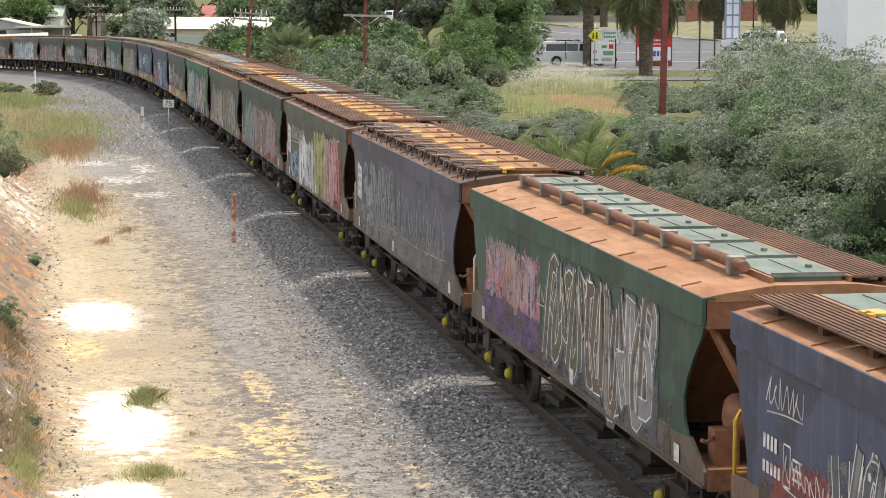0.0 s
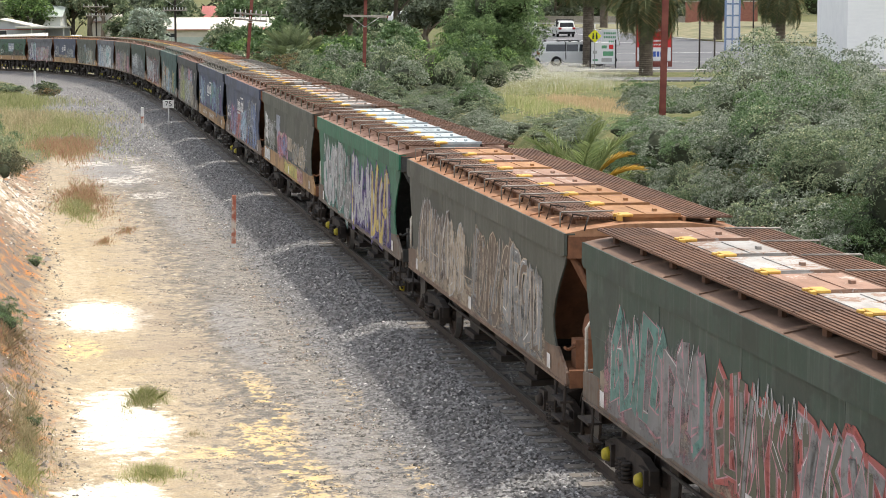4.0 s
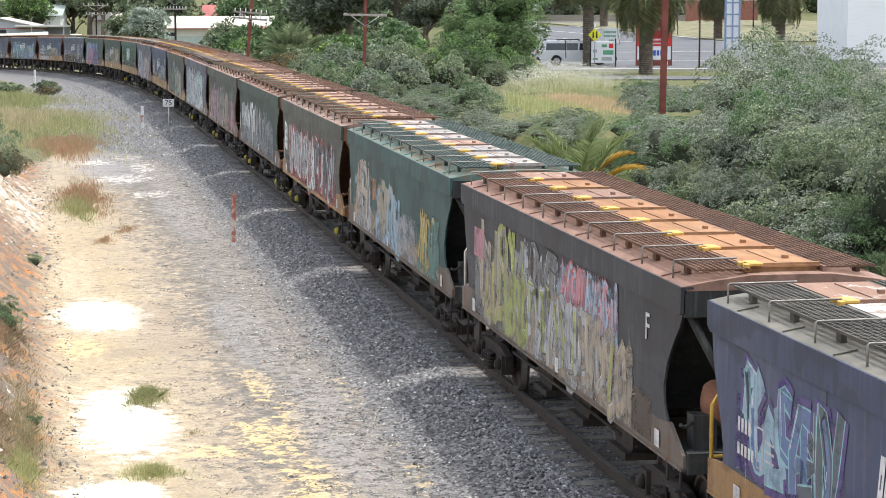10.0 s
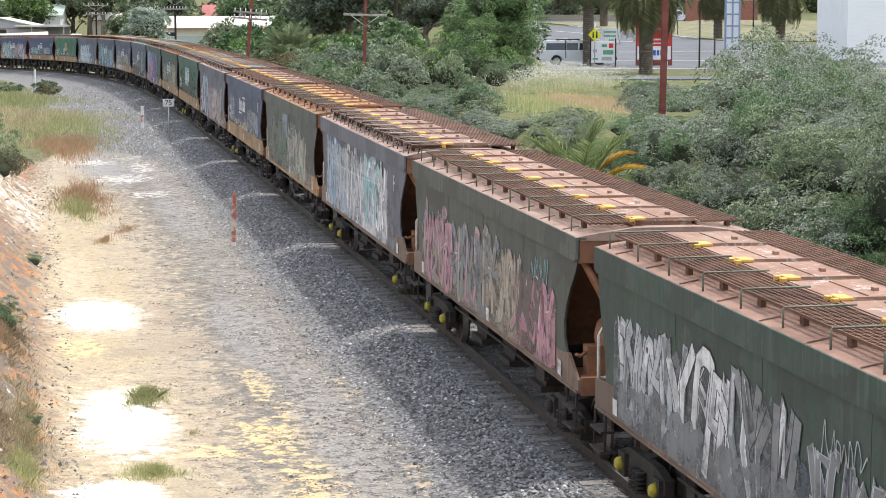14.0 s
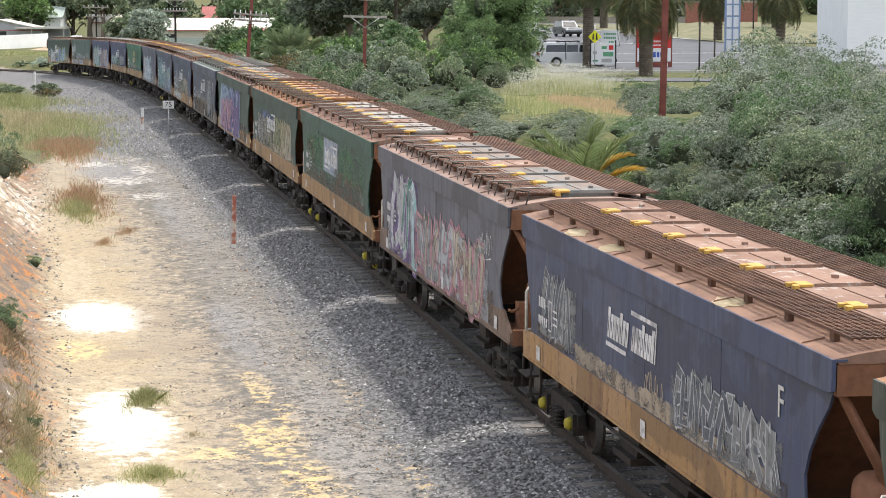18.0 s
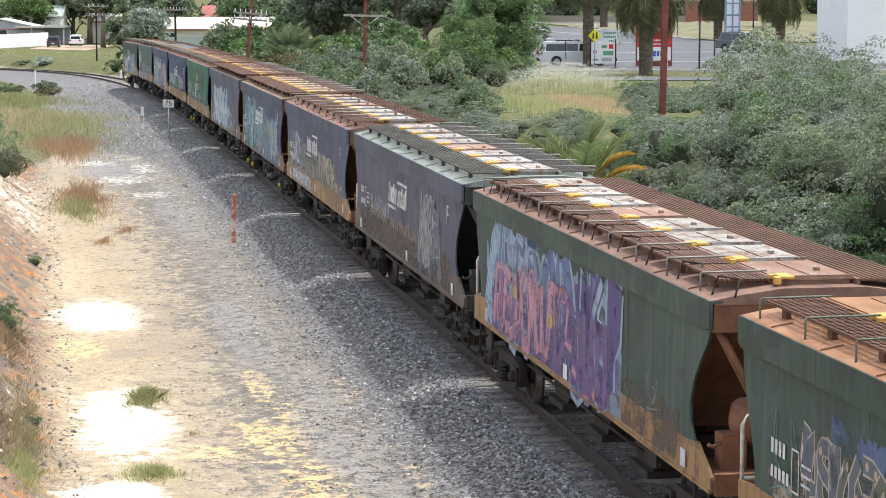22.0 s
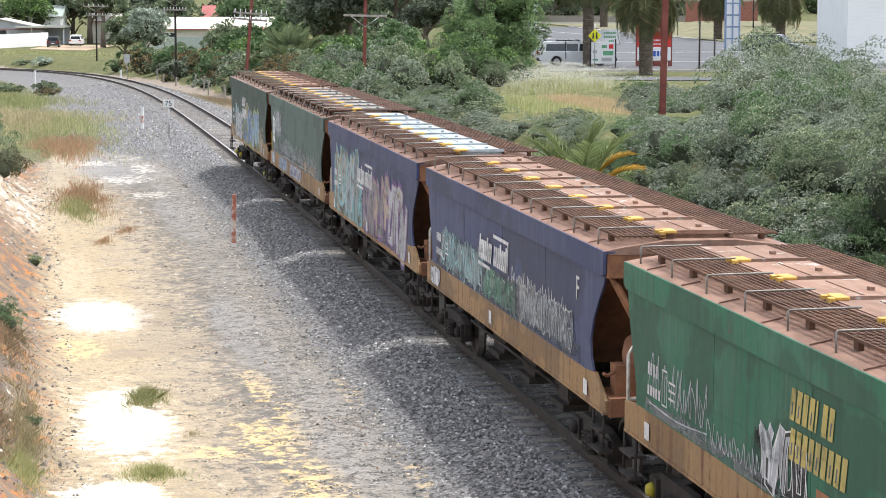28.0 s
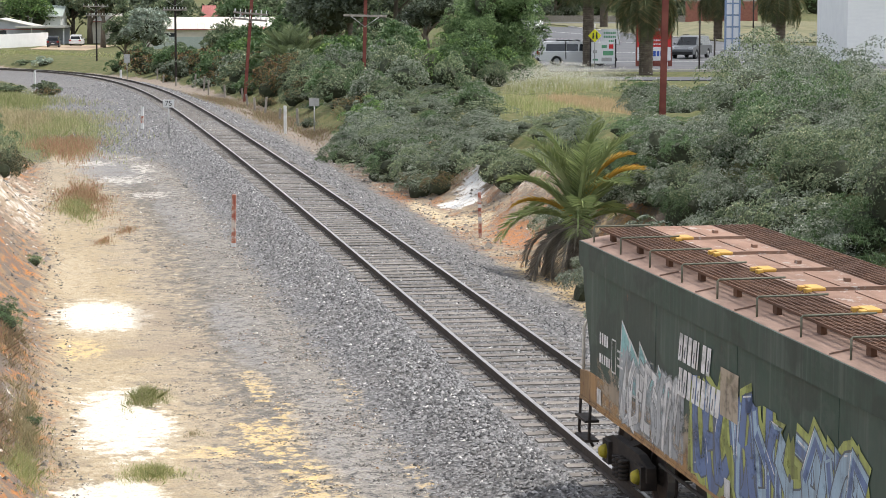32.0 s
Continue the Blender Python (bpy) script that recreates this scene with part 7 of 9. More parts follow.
# ---- grass ----
def grass_patch(name, centre, spread, n, height, mat, label, seed, lean=0.35, width=0.012, turn=0.0):
    """Blades over an uneven oval."""
    rng = np.random.default_rng(seed)
    a, q = rng.random(n) * 6.28, np.abs(rng.normal(0, 0.5, n)) ** 0.8
    q = q * (1 + 0.35 * np.sin(3 * a + seed) + 0.25 * np.sin(7 * a + 2 * seed))
    ca, sa = math.cos(turn), math.sin(turn)
    lx, ly = np.cos(a) * q * spread[0], np.sin(a) * q * spread[1]
    keep = (rough_field(lx * 2.3, ly * 1.4, seed) > -0.35) & (q < 1.6)
    lx, ly, q = lx[keep], ly[keep], q[keep]
    x, y = centre[0] + lx * ca - ly * sa, centre[1] + lx * sa + ly * ca
    n = len(x)
    z = ground_z(x, y) - 0.02
    h = height * rng.uniform(0.45, 1.15, n) * np.clip(1.1 - 0.5 * q, 0.25, 1.1)
    th = rng.random(n) * 6.28
    b = rng.random(n) * 6.28
    l = np.clip(rng.normal(0, lean, n), -1.1, 1.1) * h
    h = h * (1 - 0.3 * np.abs(l / np.maximum(h, 0.01)))
    wx, wy = np.cos(th) * width, np.sin(th) * width
    mid = 0.55
    v = np.stack([np.stack([x - wx, y - wy, z], -1), np.stack([x + wx, y + wy, z], -1),
                  np.stack([x + wx * 0.7 + np.cos(b) * l * 0.3, y + wy * 0.7 + np.sin(b) * l * 0.3, z + h * mid], -1),
                  np.stack([x + np.cos(b) * l, y + np.sin(b) * l, z + h], -1),
                  np.stack([x - wx * 0.7 + np.cos(b) * l * 0.3, y - wy * 0.7 + np.sin(b) * l * 0.3, z + h * mid], -1)], 1).reshape(-1, 3)
    f = np.arange(5 * n).reshape(n, 5)
    tagged(hang(name, raw_mesh(name, v.tolist(), f.tolist()), mat), label, "grass", kind="stuff")


G_GREEN = leafy("grass_green", (0.27, 0.31, 0.12), (0.46, 0.47, 0.22), (0.58, 0.52, 0.32), 0.3, 0.5)
G_DRY = leafy("grass_dry", (0.42, 0.34, 0.2), (0.6, 0.52, 0.34), (0.26, 0.27, 0.13), 0.3, 0.45)
G_RED = leafy("grass_red", (0.44, 0.24, 0.15), (0.56, 0.37, 0.24), (0.38, 0.37, 0.18), 0.3, 0.45)
G_SEED = leafy("grass_seed", (0.5, 0.48, 0.33), (0.66, 0.64, 0.52), (0.34, 0.38, 0.17), 0.3, 0.4)
def seed_heads():
    """Loose pale heads over the oats."""
    rng = np.random.default_rng(91)
    n = 9000
    x, y = rng.normal(6.0, 2.2, n), rng.normal(138.5, 3.4, n)
    z = ground_z(x, y) + rng.uniform(0.25, 1.15, n) * np.clip(1.25 - 0.12 * np.abs(x - 6.6), 0.5, 1.2)
    p = np.stack([x, y, z], -1)
    d = rng.normal(size=(n, 3))
    d /= np.linalg.norm(d, axis=1)[:, None]
    w = np.cross(d, rng.normal(size=(n, 3)))
    w /= np.linalg.norm(w, axis=1)[:, None]
    v = np.stack([p - d * 0.035, p + w * 0.014, p + d * 0.035, p - w * 0.014], 1).reshape(-1, 3)
    tagged(hang("seed_heads", raw_mesh("seed_heads", v.tolist(), np.arange(4 * n).reshape(n, 4).tolist()), G_HEAD), "loose white seed heads over wild oats", "grass", kind="stuff")


G_STRAW = leafy("grass_straw", (0.56, 0.42, 0.24), (0.72, 0.57, 0.37), (0.42, 0.4, 0.2), 0.15, 0.4)
G_HEAD = leafy("seed_head", (0.58, 0.56, 0.45), (0.78, 0.77, 0.7), None, 0.0, 0.4)
grass_patch("grass_tuft", (-5.42, 43.4), (0.42, 1.3), 2600, 0.3, G_GREEN, "tuft of green grass on pale sand", 1, 0.55, 0.0028)
grass_patch("grass_tuft", (-4.5, 36.8), (0.7, 0.8), 2200, 0.22, G_GREEN, "low green grass tuft on pale sand", 2, 0.6, 0.0028)
grass_patch("grass_tuft", (-4.2, 40.2), (0.3, 0.6), 260, 0.12, G_DRY, "sparse dry grass on sand", 21, 0.6, 0.003)
grass_patch("grass_tuft", (-9.9, 70.4), (0.4, 1.6), 900, 0.16, G_RED, "thin dry grass on the sandy track", 3, 0.5, 0.004)
grass_patch("grass_tuft", (-9.7, 73.5), (0.5, 2.0), 900, 0.16, G_RED, "thin reddish grass on the sandy track", 31, 0.5, 0.004)
grass_patch("red_grass", (-12.7, 85), (1.3, 9.5), 9000, 0.28, G_RED, "reddish dry grass beside the track", 4, 0.45, 0.005, turn=0.17)
grass_patch("green_grass", (-12.3, 81), (0.8, 6.0), 5000, 0.32, G_GREEN, "green grass among reddish grass", 5, 0.45, 0.005, turn=0.17)
G_BROWN = leafy("grass_brown", (0.27, 0.2, 0.13), (0.42, 0.33, 0.22), (0.3, 0.3, 0.15), 0.25, 0.4)
grass_patch("dead_grass", (-7.4, 38.5), (0.9, 5.0), 9000, 0.2, G_BROWN, "matted brown dead grass on the bank", 41, 0.9, 0.004, turn=0.17)
grass_patch("dead_grass", (-8.4, 46.5), (0.7, 6.0), 8000, 0.16, G_BROWN, "thin dead grass on the clay bank", 42, 0.9, 0.004, turn=0.17)
grass_patch("dry_grass", (-6.9, 39.5), (0.5, 4.2), 5200, 0.26, G_DRY, "dry grass on the foot of the clay bank", 9, 0.55, 0.003, turn=0.17)
grass_patch("dry_grass", (-7.6, 38.0), (0.6, 4.0), 5200, 0.3, G_DRY, "straggling dry grass on the clay bank", 22, 0.6, 0.003, turn=0.17)
grass_patch("dry_grass", (-6.45, 36.5), (0.4, 3.2), 3800, 0.26, G_GREEN, "green and dry grass at the foot of the bank", 10, 0.5, 0.003, turn=0.17)
grass_patch("dry_grass", (-8.6, 47), (0.3, 5), 2200, 0.2, G_RED, "reddish dead grass along the bank", 23, 0.6, 0.003, turn=0.17)
grass_patch("red_grass", (-17.6, 113), (1.8, 10), 9000, 0.5, G_RED, "stand of reddish dry grass", 6, 0.4, 0.008, turn=0.17)
grass_patch("dry_grass", (-23.5, 136), (4.2, 17), 9000, 0.7, G_DRY, "stand of tall yellowed grass", 7, turn=0.2)
grass_patch("green_grass", (-29.5, 166), (4.5, 16), 7000, 0.7, G_GREEN, "stand of green grass by the curve", 8, turn=0.2)
grass_patch("dry_grass", (6.4, 114), (3.0, 12), 34000, 0.5, G_STRAW, "field of dry yellow grass above the cutting", 11, turn=0.05)
grass_patch("green_grass", (3.6, 110), (3.4, 18), 15000, 0.5, G_GREEN, "green grass among dry grass above the cutting", 12, turn=0.05)
grass_patch("seed_grass", (6.0, 137), (4.6, 7.5), 12000, 0.7, G_GREEN, "tall green stalks of wild oats by the street", 13, 0.5, 0.006)
grass_patch("seed_grass", (6.4, 137), (4.4, 5.5), 9000, 0.75, G_SEED, "tall pale seed heads of wild oats by the street", 33, 0.6, 0.006)
seed_heads()
grass_patch("lawn_grass", (-54, 322), (9, 18), 6000, 0.35, G_GREEN, "green lawn before the white fence", 14, width=0.04)
grass_patch("dry_grass", (-6.4, 121), (0.9, 7), 2000, 0.3, G_BROWN, "dry grass by the track fence", 15, turn=0.17)
grass_patch("dry_grass", (-15, 165), (1.6, 22), 4000, 0.32, G_BROWN, "dry grass along the fence", 16, turn=0.25)
for _i in range(15):
    _x, _y, _ = on_track(92 + _i * 8, 6.2 + 0.9 * math.sin(_i * 2.3))
    bush(float(_x), float(_y), 0.75 + 0.35 * math.sin(_i * 1.9), (OLIVE, RUSSET, SALT, DEEP)[_i % 4], None, 0.8, "low scrub beside the railway fence", 0.35, "scrub by the fence")
grass_patch("dry_grass", (-9.5, 138), (1.4, 26), 7000, 0.3, G_BROWN, "dry grass between the fence and the shrubs", 17, 0.5, 0.012, turn=0.18)
grass_patch("green_grass", (-21, 132), (4.0, 22), 8000, 0.55, G_GREEN, "green blades among yellowed grass", 18, 0.5, 0.012, turn=0.2)


# ---- posts and signs along the line ----
WHITE_P = plain("white_paint", (0.78, 0.78, 0.76), (0.66, 0.65, 0.62), 0.7, 0, 5, 0.15, 30, 0.0, (0.4, 0.36, 0.3), 0.66)
RED_P = plain("faded_red", (0.36, 0.1, 0.065), (0.47, 0.21, 0.14), 0.75, 0, 7, 0.3, 30, 0, (0.6, 0.53, 0.46), 0.47)
GREY_STEEL = plain("galvanised", (0.38, 0.38, 0.37), (0.5, 0.5, 0.49), 0.5, 0.6, 6)
OXIDE = plain("oxide_red", (0.17, 0.045, 0.035), (0.24, 0.075, 0.055), 0.75, 0, 3, 0.3)
OLD_WOOD = plain("grey_wood", (0.25, 0.22, 0.19), (0.38, 0.35, 0.31), 0.95, 0, 5, 0.5, 22, 0.15)
BLACK_P = plain("black_paint", (0.02, 0.02, 0.02), (0.035, 0.035, 0.035), 0.6, 0, 5, 0.1)
GLASSY = plain("insulator", (0.72, 0.73, 0.72), (0.6, 0.62, 0.62), 0.3, 0, 5, 0.05)


def gz(x, y):
    return float(ground_z(x, y))


def post(name, x, y, h, w, mat, label, bands=(), tilt=0.0, z=None):
    """A square post with chamfered top, and painted bands."""
    p = thing(name, pose(x, y, gz(x, y) if z is None else z, 0, tilt), label, "post", "posts along the line")
    bm = bmesh.new()
    box(bm, -w / 2, w / 2, -w / 2, w / 2, -0.3, h)
    part("shaft", bm, mat, p, "", 0.012)
    for a, b, m in bands:
        bm = bmesh.new()
        box(bm, -w / 2 - 0.004, w / 2 + 0.004, -w / 2 - 0.004, w / 2 + 0.004, a, b)
        part("band", bm, m, p)
    return p


post("marker_post", -5.96, 68.3, 1.52, 0.12, RED_P, "red and white peeling marker post beside the track", ((0.02, 0.14, WHITE_P),), 1.0)
post("marker_post", -15.98, 128.3, 1.2, 0.14, WHITE_P, "white post with faded red band by the ballast", ((0.35, 0.72, RED_P),))
post("white_post", -32.58, 193, 1.6, 0.14, WHITE_P, "slim white post beside the curve")
post("white_post", -8.15, 124.6, 1.45, 0.15, WHITE_P, "stout white post by the track")
post("white_post", -30.5, 229, 0.95, 0.2, WHITE_P, "short white post by the shrubs")
post("marker_post", 1.11, 71.4, 1.35, 0.1, RED_P, "faded red marker post at the foot of the bank", ((0.5, 0.62, WHITE_P), (0.9, 1.0, WHITE_P)), -1.5)
for _s in (110, 117, 124, 131, 138, 146, 154, 162, 170, 178, 186, 194, 202):
    _x, _y, _ = on_track(_s, 5.0 + 0.4 * math.sin(_s))
    post("fence_post", float(_x), float(_y), 0.95 + 0.2 * math.sin(_s * 3), 0.13, OLD_WOOD, "weathered grey timber fence post", (), 6 * math.sin(_s * 7))


def plate_sign(name, x, y, h, w, ph, label, text=None, face=WHITE_P, turn=0.0, pole=0.03):
    s = thing(name, pose(x, y, gz(x, y), 0, 0, turn), label, "sign", "signs along the line")
    bm = bmesh.new()
    tube(bm, [(0, 0, -0.3), (0, 0, h)], pole, 8)
    part("post", bm, GREY_STEEL, s, "thin galvanised post")
    bm = bmesh.new()
    box(bm, -w / 2, w / 2, -pole - 0.03, -pole - 0.012, h - ph, h)
    part("plate", bm, face, s, "", 0.004)
    if text:
        hang("digits", words(text, ph * 0.95, 0.003), BLACK_P, s, "black numerals", pose(0, -pole - 0.037, h - ph / 2))
    return s


plate_sign("speed_sign", -13.52, 119, 1.75, 0.56, 0.38, "white speed board with black numerals 75", "75")
plate_sign("track_sign", -6.45, 121.0, 1.85, 0.5, 0.38, "back of a small grey sign on a thin post", None, GREY_STEEL)
plate_sign("track_sign", -28.4, 217.5, 2.3, 0.55, 0.75, "back of a grey sign board by the curve", None, GREY_STEEL)


def line_pole(x, y, h, lean, arms, label, z=None, r=0.11):
    """Old railway telegraph pole of oxide-red steel with timber arms and insulators."""
    p = thing("telegraph_pole", pose(x, y, gz(x, y) if z is None else z, 0, lean), label, "telegraph pole", "telegraph poles")
    bm = bmesh.new()
    box(bm, -r * 0.85, r * 0.85, -r + 0.02, -r + 0.045, -0.6, h), box(bm, -r * 0.85, r * 0.85, r - 0.045, r - 0.02, -0.6, h)
    box(bm, -0.03, 0.03, -r + 0.045, r - 0.045, -0.6, h)
    part("mast", bm, OXIDE if r > 0.1 else RUN_DARK, p)
    for zz, w, n in arms:
        bm = bmesh.new()
        box(bm, -w / 2, w / 2, -r - 0.1, -r - 0.005, zz - 0.06, zz + 0.06)
        a = part("crossarm", bm, OLD_WOOD, p, "", 0.01)
        for i in range(n):
            bm = bmesh.new()
            xx = -w / 2 + 0.1 + (w - 0.2) * i / max(n - 1, 1)
            tube(bm, [(xx, -r - 0.05, zz + 0.05), (xx, -r - 0.05, zz + 0.2), (xx, -r - 0.05, zz + 0.26)], 0.045, 7, 0, 0.03)
            part("insulator", bm, GLASSY, a)
    bm = bmesh.new()
    if arms:
        w, zz = arms[0][1], arms[0][0]
        for sg in (-1, 1):
            tube(bm, [(0, -r - 0.12, zz - 0.6), (sg * w * 0.32, -r - 0.12, zz - 0.05)], 0.022, 5)
        part("brace", bm, GREY_STEEL, p)


line_pole(7.17, 79.0, 6.6, 1.0, (), "dark red steel telegraph pole rising from the shrubs", 2.2, 0.12)
line_pole(-4.4, 133.8, 7.0, 1.5, ((4.35, 2.4, 0), (5.3, 0.9, 2)), "dark red steel pole with a grey timber arm", None, 0.11)
line_pole(-13.3, 162.0, 7.6, 4.5, ((5.95, 2.3, 7), (5.55, 2.3, 7)), "leaning dark red telegraph pole with two insulator arms", None, 0.12)
line_pole(-23.4, 212.0, 7.8, 0.0, ((7.15, 2.6, 6), (6.2, 2.1, 8)), "dark telegraph pole with two arms of white insulators", None, 0.1)
line_pole(-40.9, 286.0, 7.2, 0.0, ((6.55, 3.0, 6), (5.5, 2.4, 8)), "dark telegraph pole before the trees with insulators", None, 0.1)

# ---- street beyond the cutting ----
ASPHALT = plain("asphalt", (0.085, 0.088, 0.094), (0.125, 0.128, 0.134), 0.9, 0, 0.5, 0.4, 30)
CONCRETE = plain("concrete", (0.42, 0.4, 0.37), (0.54, 0.52, 0.48), 0.9, 0, 2, 0.3)
LINE_W = plain("road_line", (0.72, 0.72, 0.7), (0.6, 0.6, 0.58), 0.8, 0, 4, 0.1)
VERGE = plain("verge", (0.11, 0.125, 0.06), (0.24, 0.2, 0.115), 0.95, 0, 0.6, 0.6, 9)


def slab(name, outline, z0, z1, mat, label, category, parent=None):
    bm = bmesh.new()
    prism(bm, outline, z0, z1, "z")
    if parent is not None:
        return part(name, bm, mat, parent, label)
    return tagged(part(name, bm, mat, None), label, category, kind="structure")


slab("road", [(7, 158), (40, 158), (60, 172), (60, 205), (33, 216), (25, 238), (19.5, 268), (15.5, 300), (9, 318), (2, 318), (4.5, 290), (7, 262), (7, 230)], 0.5, 1.03, ASPHALT, "grey asphalt street with worn lane lines", "road")
slab("cross_road", [(-8, 324), (46, 324), (46, 334), (-8, 334)], 0.5, 1.05, ASPHALT, "grey asphalt cross street", "road")
slab("pavement", [(8.6, 143), (40, 143), (40, 147.5), (8.6, 147.5)], 0.5, 1.07, ASPHALT, "grey footpath above the cutting", "pavement")
slab("kerb", [(9, 157.4), (40, 157.4), (40, 158), (9, 158)], 0.5, 1.16, CONCRETE, "pale concrete kerb", "kerb")
slab("kerb", [(24.9, 238), (25.3, 238), (19.9, 268), (15.9, 300), (15.5, 300), (19.5, 268)], 0.5, 1.16, CONCRETE, "pale concrete kerb of the bend", "kerb")
slab("verge", [(26.5, 232), (60, 214), (60, 322), (13, 322), (17.5, 296), (21.5, 266)], 0.5, 1.12, VERGE, "dry grassy verge", "verge")


def verge_hill():
    """The dry grass slope behind the bend."""
    verts, faces = [], []
    n, m = 22, 14
    for i in range(n):
        for j in range(m):
            x, y = 24 + 36 * i / (n - 1), 236 + 84 * j / (m - 1)
            e = min(i, n - 1 - i, j, m - 1 - j) / 4
            z = 1.1 + 0.8 * min(e, 1) ** 1.4 + 0.12 * noise.noise(Vector((x * 0.3, y * 0.3, 0)))
            verts.append((x, y, z - (0.3 if e == 0 else 0)))
    for i in range(n - 1):
        for j in range(m - 1):
            k = i * m + j
            faces.append((k, k + m, k + m + 1, k + 1))
    tagged(hang("grass_slope", raw_mesh("grass_slope", verts, faces, True), VERGE), "mown dry grass slope behind the street", "ground", kind="structure")


verge_hill()
for _i, (_a, _b2) in enumerate((((12, 176), (40, 176)), ((13, 196), (30, 202)), ((9.5, 246), (19, 226)), ((10, 285), (15.5, 262)), ((8.5, 300), (12, 286)))):
    _d = (Vector((*_b2, 0)) - Vector((*_a, 0))).normalized()
    _w = Vector((-_d.y, _d.x, 0)) * 0.09
    slab("lane_line", [(_a[0] - _w.x, _a[1] - _w.y), (_b2[0] - _w.x, _b2[1] - _w.y), (_b2[0] + _w.x, _b2[1] + _w.y), (_a[0] + _w.x, _a[1] + _w.y)], 1.0, 1.038, LINE_W, "white painted lane line", "road marking")

SIGN_RED = plain("sign_red", (0.62, 0.03, 0.03), (0.55, 0.035, 0.03), 0.45, 0, 2, 0.05)
SIGN_WHITE = plain("sign_white", (0.76, 0.77, 0.77), (0.7, 0.71, 0.71), 0.5, 0, 2, 0.05)
SIGN_YELLOW = plain("sign_yellow", (0.75, 0.72, 0.02), (0.68, 0.66, 0.02), 0.5, 0, 2, 0.05)
SIGN_BLUE = plain("sign_blue", (0.04, 0.1, 0.4), (0.05, 0.12, 0.42), 0.5, 0, 2, 0.05)
FRAME_BLUE = plain("frame_blue", (0.2, 0.28, 0.42), (0.26, 0.34, 0.48), 0.6, 0.2, 2, 0.1)
GREENISH = plain("sign_green", (0.1, 0.3, 0.16), (0.14, 0.36, 0.2), 0.6, 0, 2, 0.05)


def bars(parent, mat, rows, y, name="writing"):
    """Writing that stays unread, as short bars: rows of x, z, count, width, height."""
    for x, z, n, w, h in rows:
        bm = bmesh.new()
        for i in range(n):
            box(bm, x + i * w * 1.35, x + i * w * 1.35 + w, y - 0.012, y - 0.002, z, z + h)
        tagged(part(name, bm, mat, parent), kind="stuff")


